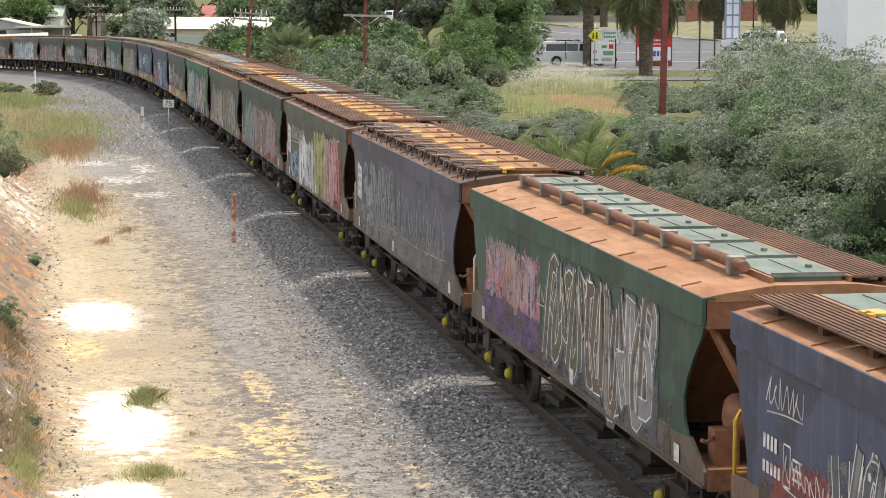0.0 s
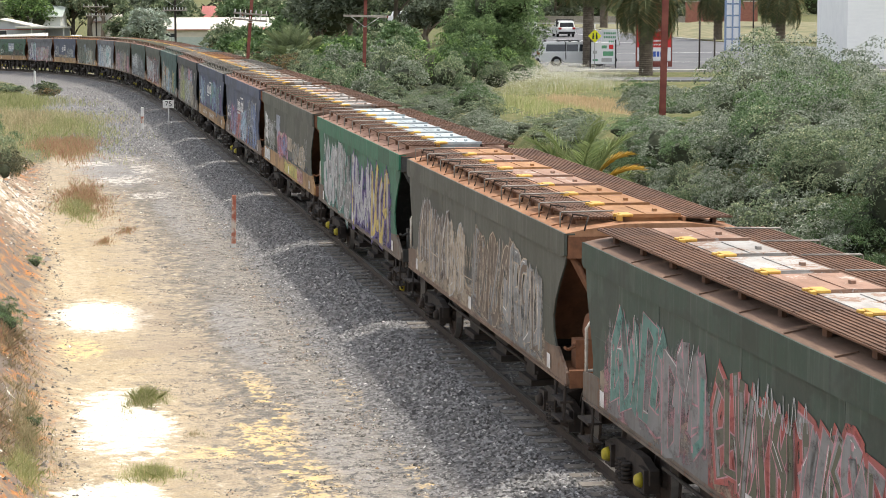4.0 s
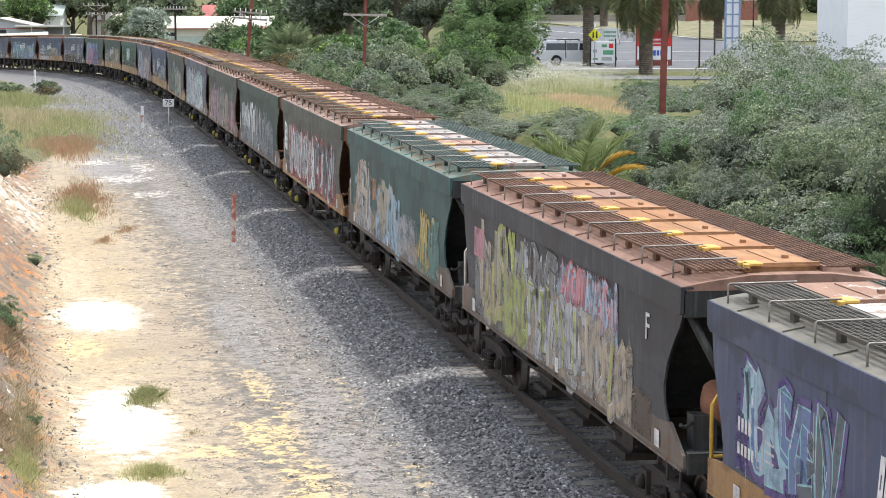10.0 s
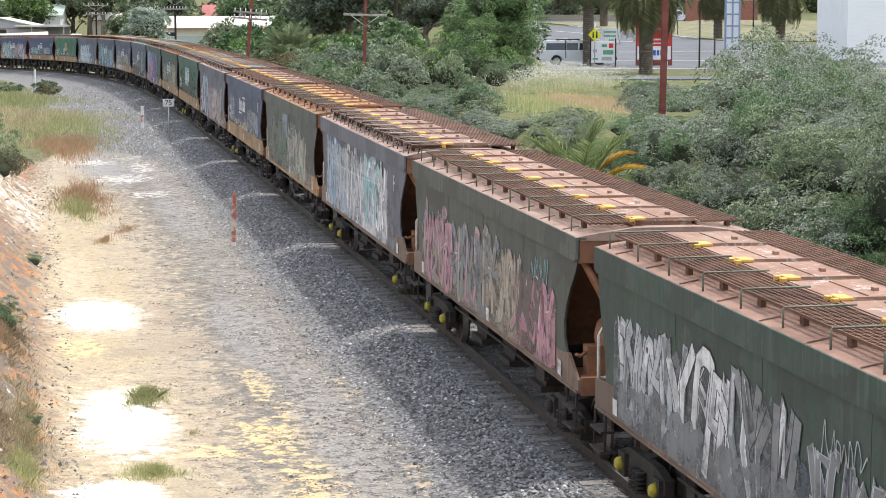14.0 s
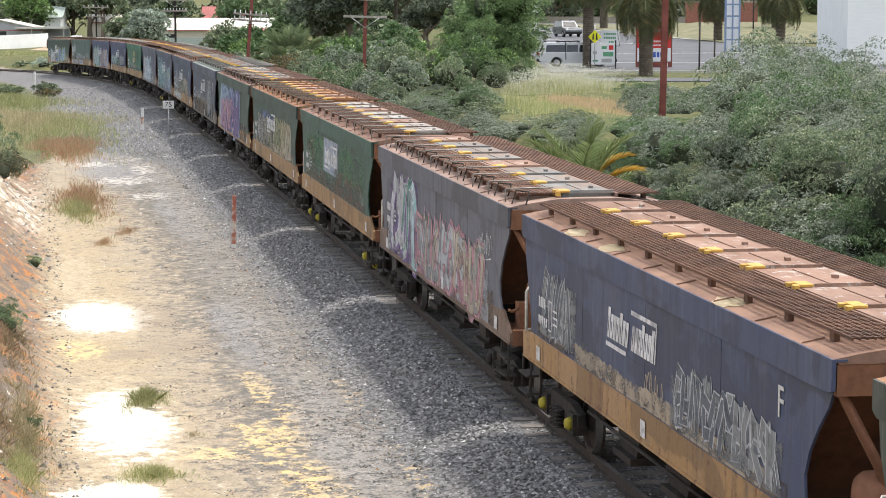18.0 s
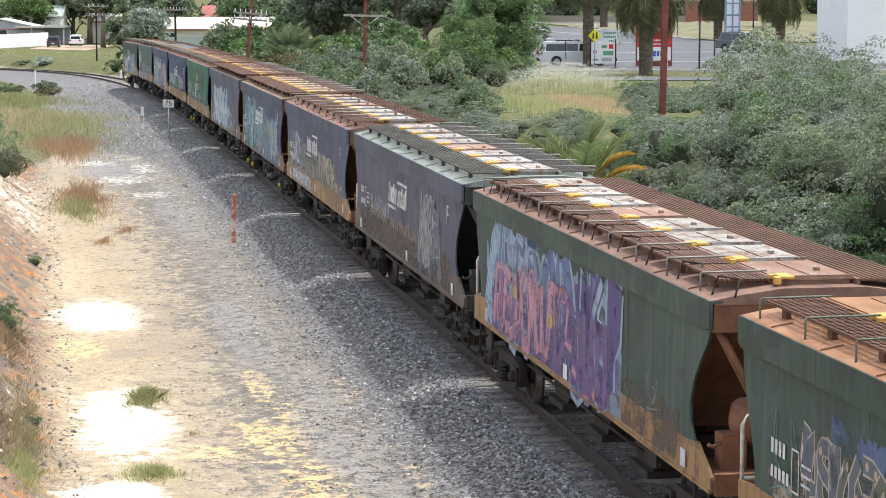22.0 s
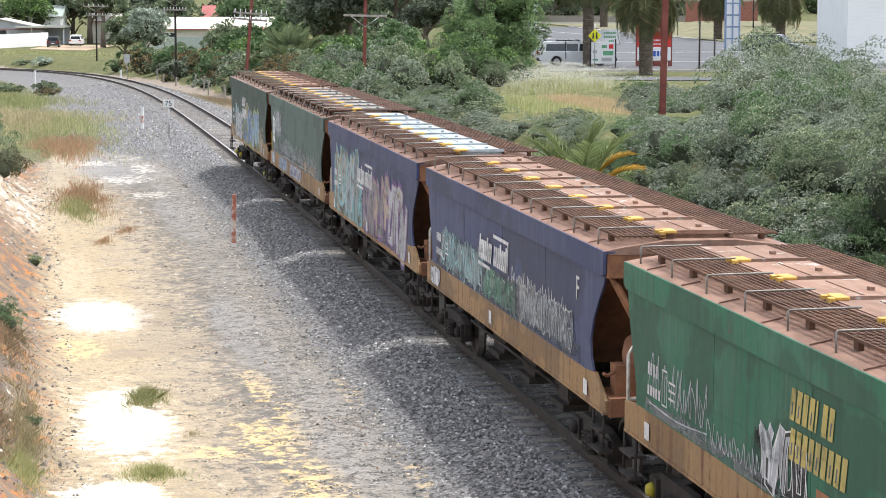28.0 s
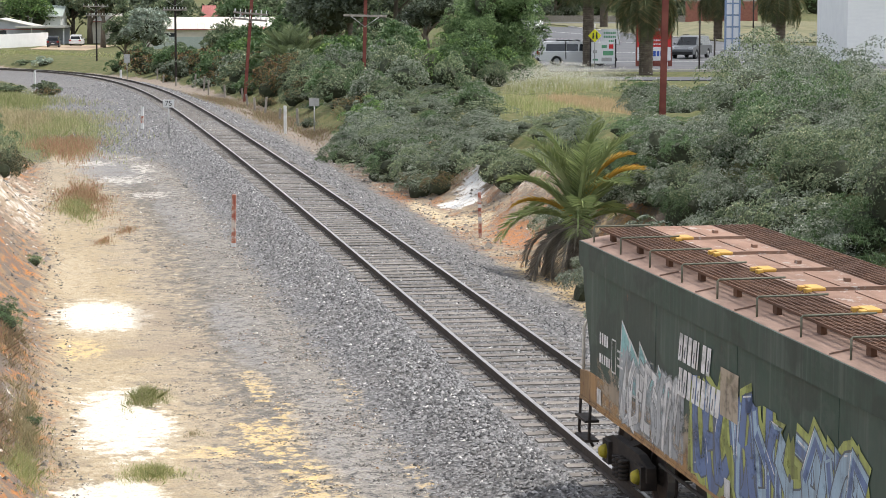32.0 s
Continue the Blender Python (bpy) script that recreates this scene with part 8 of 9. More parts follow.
def street_signs():
    s = thing("pylon_sign", pose(14.5, 166.5, 1.0), "tall red roadside sign board with white lower panel", "sign", "street signs")
    bm = bmesh.new()
    box(bm, -1.15, 1.15, -0.12, 0.12, 1.35, 4.6)
    part("red_board", bm, SIGN_RED, s, "red board", 0.01)
    bm = bmesh.new()
    box(bm, -1.15, 1.15, -0.125, 0.125, 0.45, 1.345)
    part("white_board", bm, SIGN_WHITE, s, "white board", 0.01)
    bm = bmesh.new()
    box(bm, -1.15, 1.15, -0.11, 0.11, 0.0, 0.4)
    part("plinth", bm, OXIDE, s)
    for x in (-1.2, 1.2):
        bm = bmesh.new()
        box(bm, x - 0.05, x + 0.05, -0.1, 0.1, -0.3, 4.7)
        part("post", bm, OXIDE, s)
    bars(s, SIGN_WHITE, ((-0.5, 3.15, 5, 0.16, 0.3), (-0.35, 2.45, 5, 0.12, 0.2), (-0.5, 1.75, 9, 0.09, 0.12), (-0.5, 1.5, 9, 0.09, 0.1)), -0.12)
    bars(s, SIGN_BLUE, ((-0.3, 0.72, 5, 0.18, 0.36),), -0.125)
    bars(s, SIGN_WHITE, ((0.55, 0.05, 1, 0.4, 0.3),), -0.11)

    d = thing("warning_sign", pose(10.25, 163.6, 1.0), "yellow diamond warning sign on a slim post", "sign", "street signs")
    bm = bmesh.new()
    tube(bm, [(0, 0, -0.3), (0, 0, 3.0)], 0.035, 8)
    part("post", bm, GREY_STEEL, d)
    bm = bmesh.new()
    prism(bm, [(-0.45, 2.2), (0, 1.75), (0.45, 2.2), (0, 2.65)], -0.06, -0.04)
    part("diamond", bm, SIGN_YELLOW, d, "yellow diamond", 0.004)
    bm = bmesh.new()
    prism(bm, [(-0.17, 2.0), (-0.06, 2.0), (-0.08, 2.4), (-0.15, 2.4)], -0.07, -0.061)
    prism(bm, [(0.06, 1.98), (0.19, 1.98), (0.16, 2.44), (0.08, 2.44)], -0.07, -0.061)
    part("symbol", bm, BLACK_P, d, "black upright bars")

    w = thing("direction_sign", pose(11.5, 166.6, 1.0), "white street sign board with dark lettering", "sign", "street signs")
    bm = bmesh.new()
    for x in (-0.35, 0.35):
        tube(bm, [(x, 0, -0.3), (x, 0, 2.5)], 0.035, 8)
    part("posts", bm, GREY_STEEL, w)
    bm = bmesh.new()
    box(bm, -0.62, 0.62, -0.06, -0.04, 1.55, 2.6)
    part("board", bm, SIGN_WHITE, w, "", 0.01)
    bars(w, GREENISH, ((-0.45, 2.25, 7, 0.09, 0.14), (-0.45, 1.98, 7, 0.09, 0.14), (-0.1, 1.68, 3, 0.09, 0.14)), -0.06)

    a = thing("map_board", pose(10.95, 164.2, 1.0), "white map and notice board with coloured panels", "notice board", "street signs")
    bm = bmesh.new()
    box(bm, -0.9, 0.7, -0.05, 0.05, 0.3, 1.75)
    part("board", bm, SIGN_WHITE, a, "", 0.01)
    for x0, x1, z0, z1, m in ((0.3, 0.6, 1.3, 1.6, SIGN_RED), (-0.2, 0.15, 1.35, 1.55, GREENISH), (-0.1, 0.6, 0.85, 1.15, GREENISH), (-0.8, -0.5, 1.0, 1.2, GREY_STEEL), (-0.2, 0.5, 0.45, 0.7, GREY_STEEL), (-0.8, -0.45, 0.5, 0.62, GREENISH)):
        bm = bmesh.new()
        box(bm, x0, x1, -0.065, -0.052, z0, z1)
        part("panel", bm, m, a)
    bm = bmesh.new()
    for x in (-0.95, 0.75):
        box(bm, x - 0.05, x + 0.05, -0.06, 0.06, -0.3, 1.95)
    part("frame", bm, BLACK_P, a)

    c = thing("sign_tower", pose(24.3, 203.6, 0.9), "tall pale blue framed tower with white panels", "tower")
    for x in (-0.58, 0.0, 0.58):
        bm = bmesh.new()
        box(bm, x - 0.07, x + 0.07, -0.2, 0.2, -0.3, 7.0)
        part("upright", bm, FRAME_BLUE, c)
    for k in range(7):
        bm = bmesh.new()
        box(bm, -0.51, -0.07, -0.12, 0.12, 0.2 + k * 0.98, 1.05 + k * 0.98)
        box(bm, 0.07, 0.51, -0.12, 0.12, 0.2 + k * 0.98, 1.05 + k * 0.98)
        part("panel", bm, SIGN_WHITE, c)
        bm = bmesh.new()
        box(bm, -0.6, 0.6, -0.15, 0.15, 1.06 + k * 0.98, 1.16 + k * 0.98)
        part("crossbar", bm, FRAME_BLUE, c)
    for x, y, h, m in ((17.0, 160.5, 3.3, RUN_DARK), (18.0, 160.5, 2.2, RUN_DARK), (25.6, 200, 6.0, RUN_DARK), (7.5, 262, 3.0, GREY_STEEL), (9.5, 270, 2.8, GREY_STEEL), (29, 240, 4.5, RUN_DARK)):
        p = thing("street_post", pose(x, y, 0.95), "slim dark street post", "post", "street posts")
        bm = bmesh.new()
        tube(bm, [(0, 0, -0.2), (0, 0, h)], 0.06, 8)
        part("shaft", bm, m, p)
    for x, y, z0, w, h, m in ((7.6, 201, 3.9, 0.5, 0.62, SIGN_WHITE), (7.3, 196, 2.6, 0.55, 0.6, SIGN_WHITE), (7.3, 198, 1.2, 0.55, 1.0, SIGN_BLUE)):
        p = thing("street_sign", pose(x, y, 1.0), "small blue street sign" if m is SIGN_BLUE else "small white street sign", "sign", "street signs")
        bm = bmesh.new()
        tube(bm, [(0, 0.04, -0.2), (0, 0.04, z0)], 0.03, 6)
        part("post", bm, GREY_STEEL, p)
        bm = bmesh.new()
        box(bm, -w / 2, w / 2, -0.02, 0.0, z0 - h, z0)
        part("plate", bm, m, p, "", 0.004)
        bars(p, SIGN_WHITE if m is SIGN_BLUE else BLACK_P, ((-0.1, z0 - h * 0.6, 2, 0.09, 0.2),), -0.02)


street_signs()

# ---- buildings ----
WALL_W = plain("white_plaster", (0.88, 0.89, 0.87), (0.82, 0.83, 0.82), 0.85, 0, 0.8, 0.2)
WALL_CREAM = plain("cream_wall", (0.66, 0.62, 0.53), (0.56, 0.52, 0.44), 0.85, 0, 1, 0.2)
WALL_GREY = plain("grey_boards", (0.4, 0.42, 0.44), (0.48, 0.5, 0.52), 0.85, 0, 1, 0.2)
ROOF_PALE = plain("pale_iron", (0.66, 0.64, 0.57), (0.54, 0.51, 0.45), 0.6, 0.1, 0.6, 0.2, 12)
ROOF_RED = plain("red_iron", (0.32, 0.1, 0.09), (0.4, 0.15, 0.13), 0.7, 0, 0.8, 0.2, 12)
ROOF_GREEN = plain("green_iron", (0.36, 0.42, 0.38), (0.44, 0.49, 0.45), 0.7, 0, 0.8, 0.2, 12)
BRICK_RED = plain("red_brick", (0.25, 0.1, 0.075), (0.33, 0.15, 0.11), 0.9, 0, 3, 0.4, 30)
PANE = plain("dark_pane", (0.02, 0.025, 0.03), (0.035, 0.04, 0.045), 0.12, 0, 2, 0.02, spec=0.6)


def window(parent, x, z, w, h, y, frame_mat):
    bm = bmesh.new()
    for a, b, c, d in ((x - 0.08, x + w + 0.08, z - 0.08, z), (x - 0.08, x + w + 0.08, z + h, z + h + 0.08), (x - 0.08, x, z, z + h), (x + w, x + w + 0.08, z, z + h), (x, x + w, z + h * 0.48, z + h * 0.52)):
        box(bm, a, b, y - 0.06, y + 0.02, c, d)
    f = part("window", bm, frame_mat, parent)
    bm = bmesh.new()
    box(bm, x, x + w, y - 0.02, y + 0.01, z, z + h)
    part("pane", bm, PANE, f)


def house(x, y, w, d, h, rise, wall, roof, label, turn=0.0, wins=(), ridge_x=True, z=None, name="house"):
    """Walls, a pitched iron roof with eaves, gutters and windows."""
    o = thing(name, pose(x, y, gz(x, y) if z is None else z, 0, 0, turn), label, "house", "houses")
    bm = bmesh.new()
    box(bm, 0, w, 0, d, -0.5, h)
    if not ridge_x:
        prism(bm, [(0, h), (w, h), (w / 2, h + rise)], 0, d)
    else:
        prism(bm, [(0, h), (d, h), (d / 2, h + rise)], 0, w, "x")
    part("wall", bm, wall, o)
    bm = bmesh.new()
    e = 0.45
    if ridge_x:
        k = rise / (d / 2)
        prism(bm, [(-e, h - e * k), (d / 2, h + rise), (d + e, h - e * k), (d + e, h - e * k + 0.1), (d / 2, h + rise + 0.12), (-e, h - e * k + 0.1)], -e, w + e, "x")
        ribs = bmesh.new()
        for i in range(int(w / 0.35)):
            xx = -e + 0.2 + i * 0.35
            for sg in (0, 1):
                pa = (xx, -e if sg == 0 else d + e, h - e * k + 0.11)
                tube(ribs, [pa, (xx, d / 2, h + rise + 0.13)], 0.02, 4)
        tagged(part("roof_ribs", ribs, roof, o), kind="stuff")
    else:
        k = rise / (w / 2)
        prism(bm, [(-e, h - e * k), (w / 2, h + rise), (w + e, h - e * k), (w + e, h - e * k + 0.1), (w / 2, h + rise + 0.12), (-e, h - e * k + 0.1)], -e, d + e, "y")
    part("roof", bm, roof, o)
    bm = bmesh.new()
    box(bm, -e, w + e, -e - 0.14, -e - 0.02, h - e * 0.3 - 0.08, h - e * 0.3 + 0.06)
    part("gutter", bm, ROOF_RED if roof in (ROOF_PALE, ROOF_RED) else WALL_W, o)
    for a, b, ww, hh in wins:
        window(o, a, b, ww, hh, -0.01, WHITE_P)
    return o


def town():
    house(-44.5, 362, 20, 9, 2.8, 1.5, WALL_CREAM, ROOF_PALE, "long cream house with a pale iron roof and red gutters", 4, ((3, 0.9, 1.6, 1.2), (10, 0.9, 1.6, 1.2), (16, 0.9, 1.2, 1.2)))
    house(-40, 404, 9, 8, 3.6, 2.0, WALL_CREAM, ROOF_RED, "house with a red iron roof and roof panels", 0, ((2, 1, 1.4, 1.2),))
    pan = thing("solar_panel", pose(-35.5, 404.2, gz(-40, 404) + 4.0, 26), "dark blue roof panels on a red roof", "solar panel")
    bm = bmesh.new()
    for i in range(4):
        box(bm, -2 + i * 1.02, -1.02 + i * 1.02, 0.3, 3.2, 0.3, 0.36)
    part("panel", bm, plain("solar", (0.05, 0.065, 0.1), (0.065, 0.08, 0.12), 0.25), pan, "", 0.01)
    house(-31, 345, 6, 6, 2.2, 1.0, WALL_CREAM, ROOF_RED, "low outbuilding with a faded red roof", -6, ((2, 0.8, 1.2, 1.0),))
    house(-76, 378, 13.5, 8, 2.5, 1.4, WALL_GREY, ROOF_PALE, "grey weatherboard house with a pale roof", 2, ((6.6, 0.9, 1.3, 1.3), (2, 0.9, 1.6, 1.3)), False)
    cp = thing("carport", pose(-64.0, 377, gz(-64, 377)), "open carport with a flat pale roof", "carport")
    for x in (0, 5):
        bm = bmesh.new()
        box(bm, x - 0.08, x + 0.08, -0.08, 0.08, -0.3, 2.6)
        part("post", bm, WHITE_P, cp)
    bm = bmesh.new()
    box(bm, -2.5, 5.4, -0.5, 5, 2.6, 2.85)
    part("roof", bm, ROOF_PALE, cp)
    bm = bmesh.new()
    box(bm, -2.4, 5.2, 4.9, 5.05, -0.3, 2.6)
    part("back_wall", bm, WALL_GREY, cp)
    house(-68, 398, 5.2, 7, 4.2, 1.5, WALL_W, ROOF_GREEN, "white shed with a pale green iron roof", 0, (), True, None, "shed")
    house(-55.6, 384, 4.0, 5, 3.6, 1.0, WALL_CREAM, ROOF_PALE, "sunlit pale wall of a small building behind the tree", 0, (), True, None, "shed")
    bw = thing("white_building", pose(28.7, 172.0, 0.9), "large plain white painted brick building", "building")
    bm = bmesh.new()
    box(bm, 0, 4.5, 0, 14, -0.6, 9.0)
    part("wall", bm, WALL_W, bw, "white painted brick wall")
    bm = bmesh.new()
    box(bm, 4.52, 14, 0.6, 14, -0.6, 9.0)
    part("wall", bm, SIGN_WHITE, bw, "bright white side wall")
    bm = bmesh.new()
    for k in range(30):
        box(bm, 0.0, 4.5, -0.012, 0.0, 0.1 + k * 0.3, 0.28 + k * 0.3)
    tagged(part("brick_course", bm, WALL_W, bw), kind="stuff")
    bk = thing("brick_wall", pose(30.3, 303, 1.0), "low red brick house wall behind the street", "wall")
    bm = bmesh.new()
    box(bm, 0, 9, 0, 0.3, -0.3, 3.2)
    part("bricks", bm, BRICK_RED, bk)
    bm = bmesh.new()
    box(bm, -0.05, 9.05, -0.05, 0.35, 3.2, 3.3)
    part("coping", bm, CONCRETE, bk)
    fence_run("paling_fence", (-78, 352.5), (-65, 355.4), 2.05, WALL_W, "smooth white fence before the house")
    fence_run("paling_fence", (-65, 355.4), (-60.4, 370.6), 2.05, WALL_W, "smooth white fence beside the driveway")
    fence_run("paling_fence", (-18, 320), (-12.8, 312), 1.0, OLD_WOOD, "old grey paling fence")
    fence_run("picket_fence", (13, 338), (40, 338), 0.9, OLD_WOOD, "grey low fence across the street")
    fence_run("hedge_fence", (-42, 352), (-33, 352), 1.8, ROOF_GREEN, "green metal fence beside the cream house")
    dv = slab("driveway", [(-60.2, 352), (-51, 345), (-50, 372), (-60.2, 372)], gz(-56, 360) - 0.5, gz(-56, 360) + 0.06, plain("drive_dirt", (0.38, 0.28, 0.19), (0.5, 0.4, 0.28), 0.95, 0, 1, 0.3), "pale dirt driveway", "driveway")


def fence_run(name, a, b, h, mat, label):
    """Posts, rails and palings between two points."""
    va, vb = Vector((*a, 0)), Vector((*b, 0))
    ln = (vb - va).length
    z = min(gz(*a), gz(*b))
    f = thing(name, pose(a[0], a[1], z, 0, 0, math.degrees(math.atan2(vb.y - va.y, vb.x - va.x))), label, "fence", "fences")
    n = int(ln / 2.4) + 1
    for i in range(n):
        bm = bmesh.new()
        box(bm, i * ln / n - 0.05, i * ln / n + 0.05, 0.02, 0.1, -0.5, h)
        part("post", bm, mat, f)
    for zz in (0.35, h - 0.3):
        bm = bmesh.new()
        box(bm, 0, ln, 0.0, 0.04, zz, zz + 0.08)
        part("rail", bm, mat, f)
    bm = bmesh.new()
    w = 0.12
    for i in range(int(ln / (w + 0.008))):
        box(bm, i * (w + 0.008), i * (w + 0.008) + w, -0.025, 0.0, -0.1, h + 0.01 * math.sin(i * 5))
    tagged(part("palings", bm, mat, f), kind="stuff")


town()

# ---- vehicles ----
TYRE = plain("tyre", (0.015, 0.015, 0.016), (0.025, 0.025, 0.026), 0.85, 0, 9)
ALLOY = plain("alloy", (0.45, 0.46, 0.48), (0.36, 0.37, 0.38), 0.35, 0.8, 9)
CAR_GLASS = plain("car_glass", (0.02, 0.025, 0.03), (0.03, 0.035, 0.04), 0.06, 0, 2, 0.01, spec=0.7)
LAMP_RED = plain("tail_lamp", (0.35, 0.02, 0.02), (0.3, 0.02, 0.02), 0.25, 0, 2, 0.02)
LAMP_CLEAR = plain("head_lamp", (0.6, 0.62, 0.64), (0.5, 0.52, 0.54), 0.15, 0.2, 2, 0.02)


def car_paint(name, c):
    return plain("car_" + name, c, tuple(0.92 * q for q in c), 0.3, 0.0, 1.0, 0.02, 60, spec=0.6)


def car(name, colour, label, m, kind="suv"):
    """Car facing +x: body sides with wheel arches, glasshouse, wheels, lamps, bumpers."""
    c = thing(name, m, label, "car", "cars")
    L, W = (4.9, 0.92) if kind != "ute" else (5.3, 0.93)
    belt = 0.98
    bm = bmesh.new()

    def arch(cx):
        return [(cx - 0.42 * math.cos(k * math.pi / 8), 0.34 + 0.42 * math.sin(k * math.pi / 8)) for k in range(9)]
    hood = 0.95 if kind != "hatch" else 0.9
    low = [(-L / 2, 0.42), (-L / 2 + 0.5, 0.3)] + arch(-1.45) + [(-0.9, 0.27), (0.9, 0.27)] + arch(1.5) + [(L / 2 - 0.2, 0.3), (L / 2, 0.45)]
    up = [(L / 2, 0.72), (L / 2 - 0.25, hood - 0.05), (0.95, belt + 0.04), (-L / 2 + 0.05, belt + 0.02), (-L / 2, 0.8)]
    prism(bm, low + up, -W, W)
    part("body", bm, colour, c, "", 0.03)
    rear = -L / 2 + 0.12 if kind == "suv" else -L / 2 + 0.35 if kind == "hatch" else -0.75
    if kind == "ute":
        rear = -L / 2 + 0.1
    roof = [(rear, belt), (rear + 0.3, 1.66), (0.25, 1.7), (0.55, 1.62), (1.25, belt)]
    bm = bmesh.new()
    v0 = [bm.verts.new((x, -W + 0.06 + (z - belt) * 0.22, z)) for x, z in roof]
    v1 = [bm.verts.new((x, W - 0.06 - (z - belt) * 0.22, z)) for x, z in roof]
    n = len(roof)
    for i in range(n):
        bm.faces.new((v0[i], v0[(i + 1) % n], v1[(i + 1) % n], v1[i]))
    bm.faces.new(v0[::-1]), bm.faces.new(v1)
    g = part("cabin", bm, colour, c)
    for sg in (-1, 1):
        for xa, xb in ((rear + 0.35, -0.85), (-0.78, 0.02), (0.1, 0.75)):
            bm = bmesh.new()
            q = [(xa, belt + 0.06), (xb + (0.28 if xb > 0.5 else 0), belt + 0.06), (xb - (0.12 if xb > 0.5 else 0), 1.52), (xa + 0.05, 1.52)]
            vs = [bm.verts.new((x, sg * (W - 0.06 - (z - belt) * 0.22 + 0.006), z)) for x, z in q]
            wv = [bm.verts.new((x, sg * (W - 0.06 - (z - belt) * 0.22 - 0.01), z)) for x, z in q]
            bm.faces.new(vs), bm.faces.new(wv)
            for i in range(4):
                bm.faces.new((vs[i], vs[(i + 1) % 4], wv[(i + 1) % 4], wv[i]))
            part("window", bm, CAR_GLASS, g)
    for a, b, off in (((1.2, belt + 0.04), (0.6, 1.6), 0.012), ((rear + 0.02, belt + 0.05), (rear + 0.28, 1.58), -0.012)):
        bm = bmesh.new()
        vs = []
        for (x, z) in (a, b):
            for sg in (-1, 1):
                vs.append(bm.verts.new((x + off, sg * (W - 0.16 - (z - belt) * 0.22), z)))
        bm.faces.new((vs[0], vs[1], vs[3], vs[2]))
        bmesh.ops.solidify(bm, geom=list(bm.faces), thickness=0.012)
        part("windscreen" if off > 0 else "rear_window", bm, CAR_GLASS, g)
    if kind == "ute":
        bm = bmesh.new()
        box(bm, -0.86, -0.8, -W - 0.004, W + 0.004, 0.5, belt)
        box(bm, -0.86, -0.8, -W + 0.05, W - 0.05, belt, 1.7)
        part("canopy_gap", bm, TYRE, c, "dark gap between cab and canopy")
        for x in (-2.2, -1.3, -0.5, 0.1):
            bm = bmesh.new()
            box(bm, x - 0.04, x + 0.04, -0.78, 0.78, 1.7, 1.8)
            part("rack_bar", bm, TYRE, c, "black roof rack bar", 0.01)
    for x in (-1.45, 1.5):
        for sg in (-1, 1):
            bm = bmesh.new()
            tube(bm, [(x, sg * (W - 0.22), 0.34), (x, sg * (W - 0.02), 0.34)], 0.34, 18)
            w = part("wheel", bm, TYRE, c)
            bm = bmesh.new()
            tube(bm, [(x, sg * (W - 0.03), 0.34), (x, sg * (W + 0.005), 0.34)], 0.21, 12, 0, 0.17)
            part("rim", bm, ALLOY, w)
    for x, m2, nm in ((L / 2 - 0.02, LAMP_CLEAR, "headlight"), (-L / 2 - 0.01, LAMP_RED, "tail_light")):
        for sg in (-1, 1):
            bm = bmesh.new()
            box(bm, x - 0.06, x + 0.04, sg * (W - 0.2) - 0.16, sg * (W - 0.2) + 0.16, 0.7 if x > 0 else 0.78, 0.86 if x > 0 else 1.0)
            part(nm, bm, m2, c, "", 0.012)
    bm = bmesh.new()
    box(bm, L / 2 - 0.1, L / 2 + 0.07, -W + 0.06, W - 0.06, 0.34, 0.56)
    part("bumper", bm, TYRE if kind != "hatch" else colour, c, "", 0.03)
    bm = bmesh.new()
    box(bm, -L / 2 - 0.07, -L / 2 + 0.1, -W + 0.06, W - 0.06, 0.34, 0.56)
    part("bumper", bm, TYRE if kind != "hatch" else colour, c, "", 0.03)
    bm = bmesh.new()
    box(bm, -L / 2 - 0.03, -L / 2 + 0.02, -0.24, 0.24, 0.6, 0.72)
    part("number_plate", bm, SIGN_WHITE, c)
    for sg in (-1, 1):
        bm = bmesh.new()
        tube(bm, [(-1.4, sg * 0.62, 1.74), (0.1, sg * 0.62, 1.76)], 0.025, 6)
        part("roof_rail", bm, TYRE, c)
        bm = bmesh.new()
        box(bm, 0.78, 0.95, sg * (W + 0.1) - 0.09, sg * (W + 0.1) + 0.09, 1.02, 1.18)
        part("mirror", bm, colour, c, "", 0.02)
    return c


P_SILVER, P_WHITE, P_DARK, P_GREY = car_paint("silver", (0.5, 0.52, 0.54)), car_paint("white", (0.72, 0.73, 0.73)), car_paint("black", (0.03, 0.033, 0.04)), car_paint("grey", (0.1, 0.11, 0.12))
car("utility", P_WHITE, "white dual-cab utility with a canopy waiting by the street", pose(9.25, 167.6, 1.03, 0, 0, 2), "ute")
car("parked_car", P_DARK, "dark red and black car parked on the drive", pose(-58.1, 361.5, gz(-58, 361.5) + 0.0, 0, 0, 96), "hatch")
car("parked_car", P_WHITE, "white car parked in the shade of a tree", pose(-56.0, 370.5, gz(-56, 370.5), 0, 0, 92), "hatch")
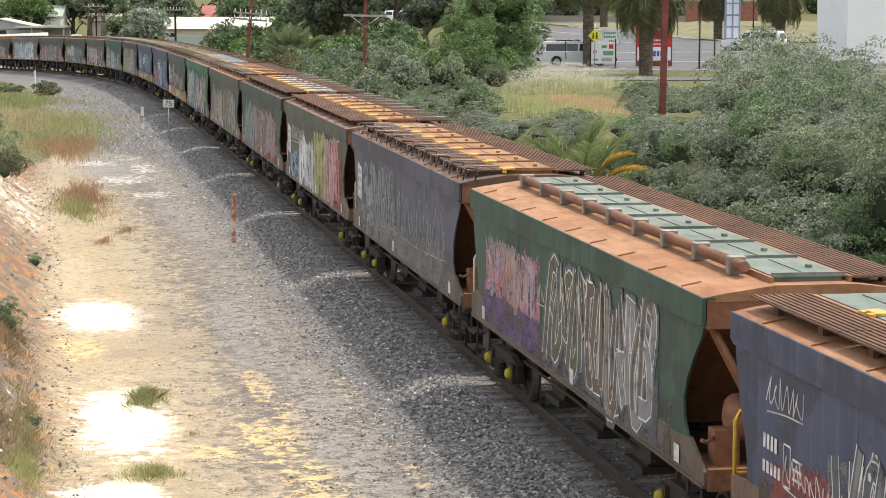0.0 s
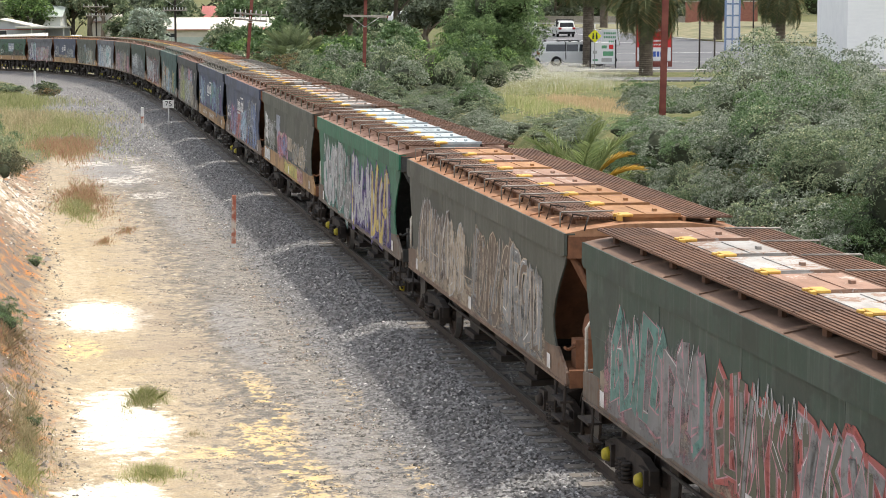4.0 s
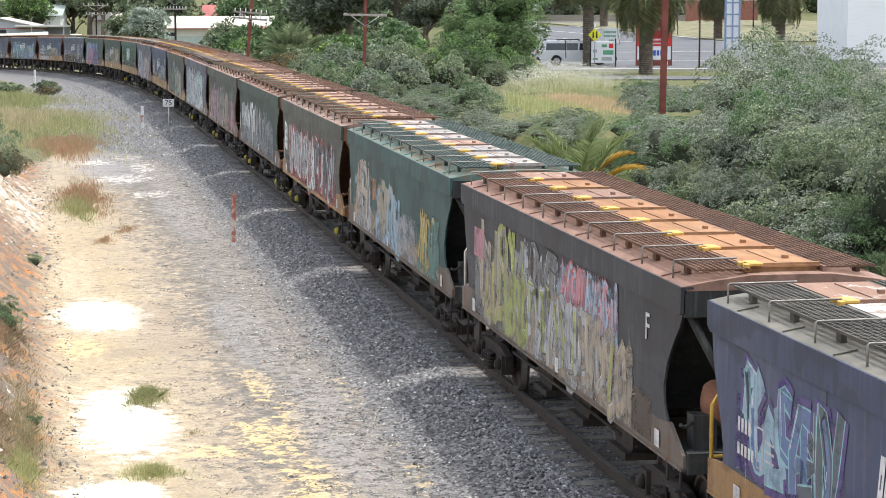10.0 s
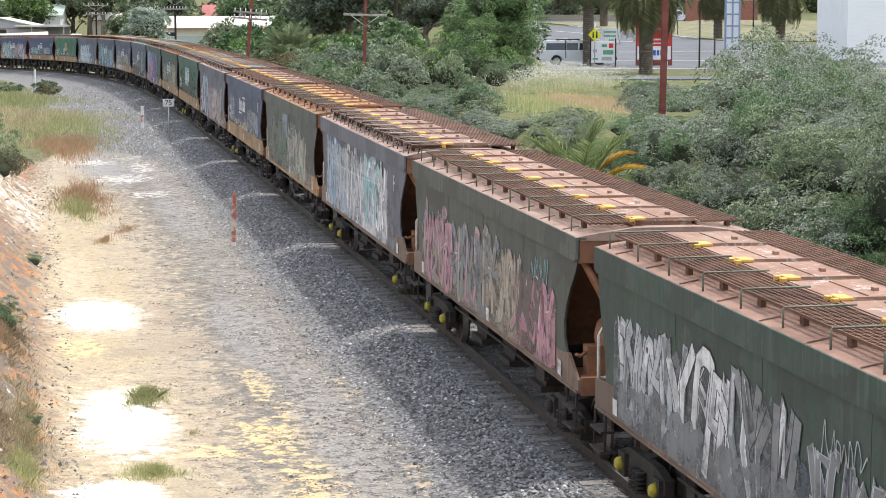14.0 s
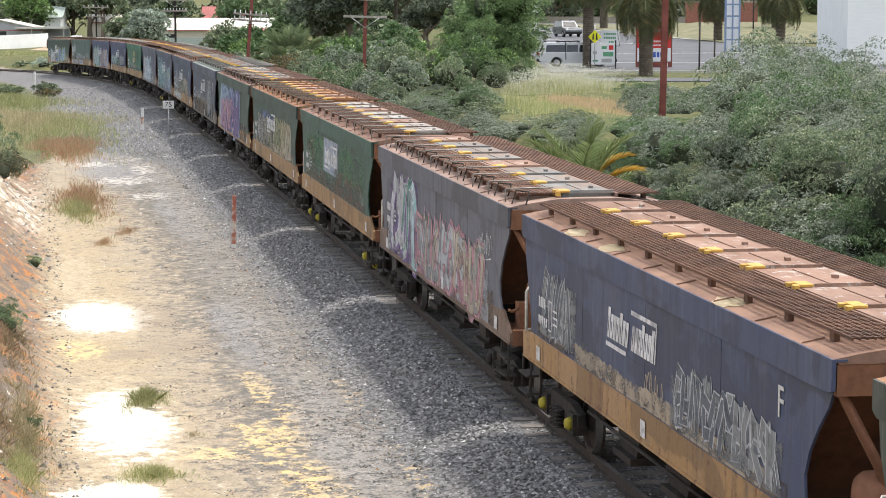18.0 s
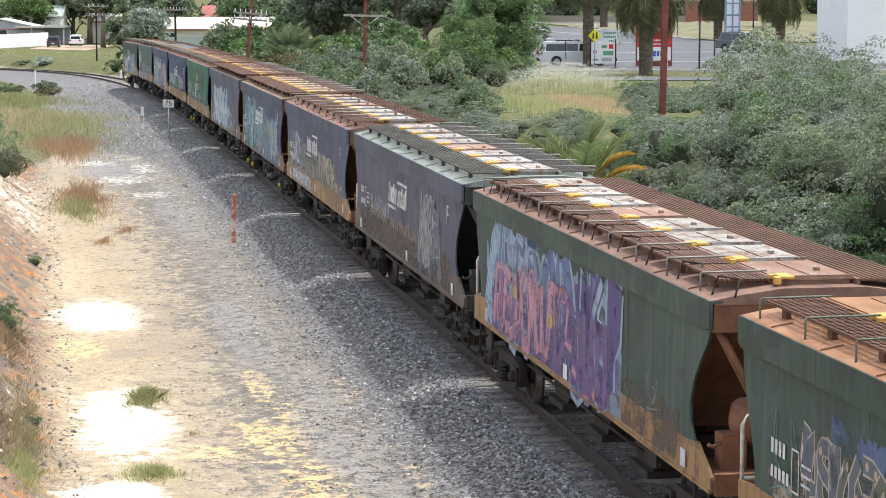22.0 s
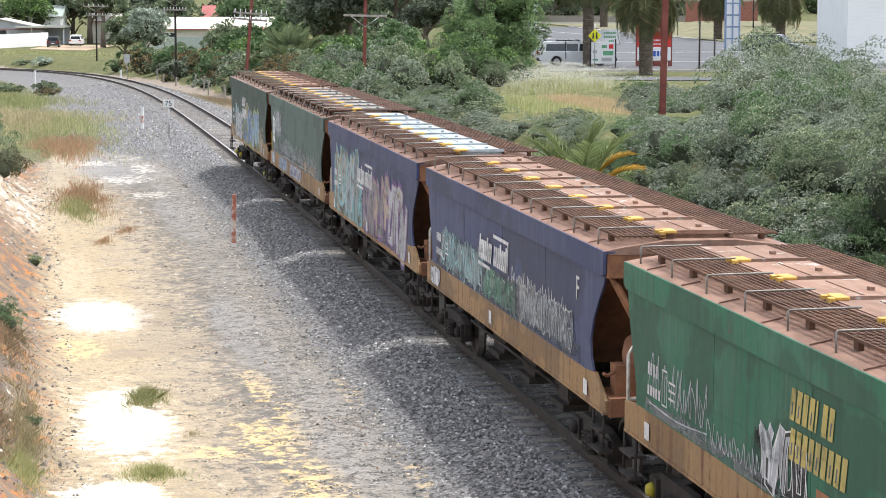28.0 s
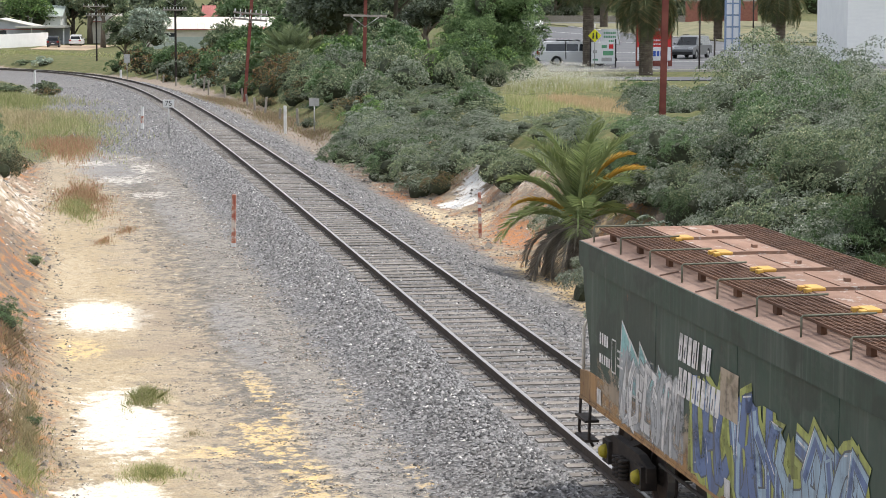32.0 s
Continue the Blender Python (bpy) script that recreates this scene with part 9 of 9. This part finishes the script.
TRAFFIC = [
    (car("utility", P_WHITE, "white utility driving away along the street", pose(24, 203, 1.03), "ute"), ((0, 26.0, 202.0), (1, 20.2, 205.0), (2, 16.9, 221.5), (3, 14.4, 237), (4.2, 12.3, 258), (5.5, 10.1, 283.8), (6, 8.9, 289), (7.5, 4.0, 302), (10, -1, 313), (14, -3, 318), (24, -3.6, 319.5), (32, -4, 320))),
    (car("sedan", P_WHITE, "white car crossing on the far street", pose(0, 329, 1.05), "hatch"), ((0, -6, 329), (4, -5, 329), (8.4, -3.5, 329), (10, 4.6, 329), (11, 11.2, 328.6), (12, 18.2, 328.6), (13, 24.9, 328.6), (14, 31.5, 328.6), (16, 45, 328.6), (22, 90, 328.6), (32, 165, 328.6))),
    (car("sedan", P_GREY, "grey car driving down the street", pose(0, 318, 1.03), "suv"), ((0, 7.5, 420), (8, 7.0, 360), (14, 7.5, 302), (16, 9.1, 276), (17, 10.3, 266.3), (18, 13.1, 255.8), (19, 15.6, 244), (20, 17.8, 230.8), (21, 20.6, 208), (22, 24.6, 197), (23, 34, 192), (26, 70, 186), (32, 150, 176))),
    (car("suv", P_DARK, "black car driving down the street", pose(0, 330, 1.03), "suv"), ((0, 7.5, 470), (10, 7.2, 390), (18, 7.0, 325), (21, 8.0, 286), (23, 10.7, 267), (24, 13.3, 256), (25, 15.8, 243), (26, 17.6, 229), (27, 19.6, 207), (27.5, 21.1, 193.5), (28, 25.8, 188), (29, 38, 186), (32, 86, 182))),
    (car("suv", P_GREY, "silver-grey family car turning into the street", pose(80, 200, 1.03), "suv"), ((0, 330, 210), (20, 130, 205), (28, 55, 200), (30, 32, 197), (31, 23.8, 192.5), (31.5, 21.1, 188.8), (32, 18.8, 183.5))),
    (car("sedan", P_WHITE, "white car approaching along the street", pose(0, 340, 1.03), "suv"), ((0, 7.0, 560), (20, 6.8, 390), (29, 6.6, 312), (31, 8.3, 286), (31.5, 9.2, 280.7), (32, 10.1, 274.8))),
]


# ---- what moves ----
def drive(rows):
    """Poses along a drive: at each time a place, turned the way it goes."""
    out, last = [], None
    for i, (t, x, y) in enumerate(rows):
        a, b = rows[max(i - 1, 0)], rows[min(i + 1, len(rows) - 1)]
        out.append((t, pose(x, y, 1.04, 0, 0, math.degrees(math.atan2(b[2] - a[2], b[1] - a[1])))))
    return out


def motions():
    for i, w in enumerate(TRAIN):
        walk(w, [(t, wagon_pose(i, t)) for t in range(33)])
    for c, rows in TRAFFIC:
        walk(c, drive(rows))


motions()
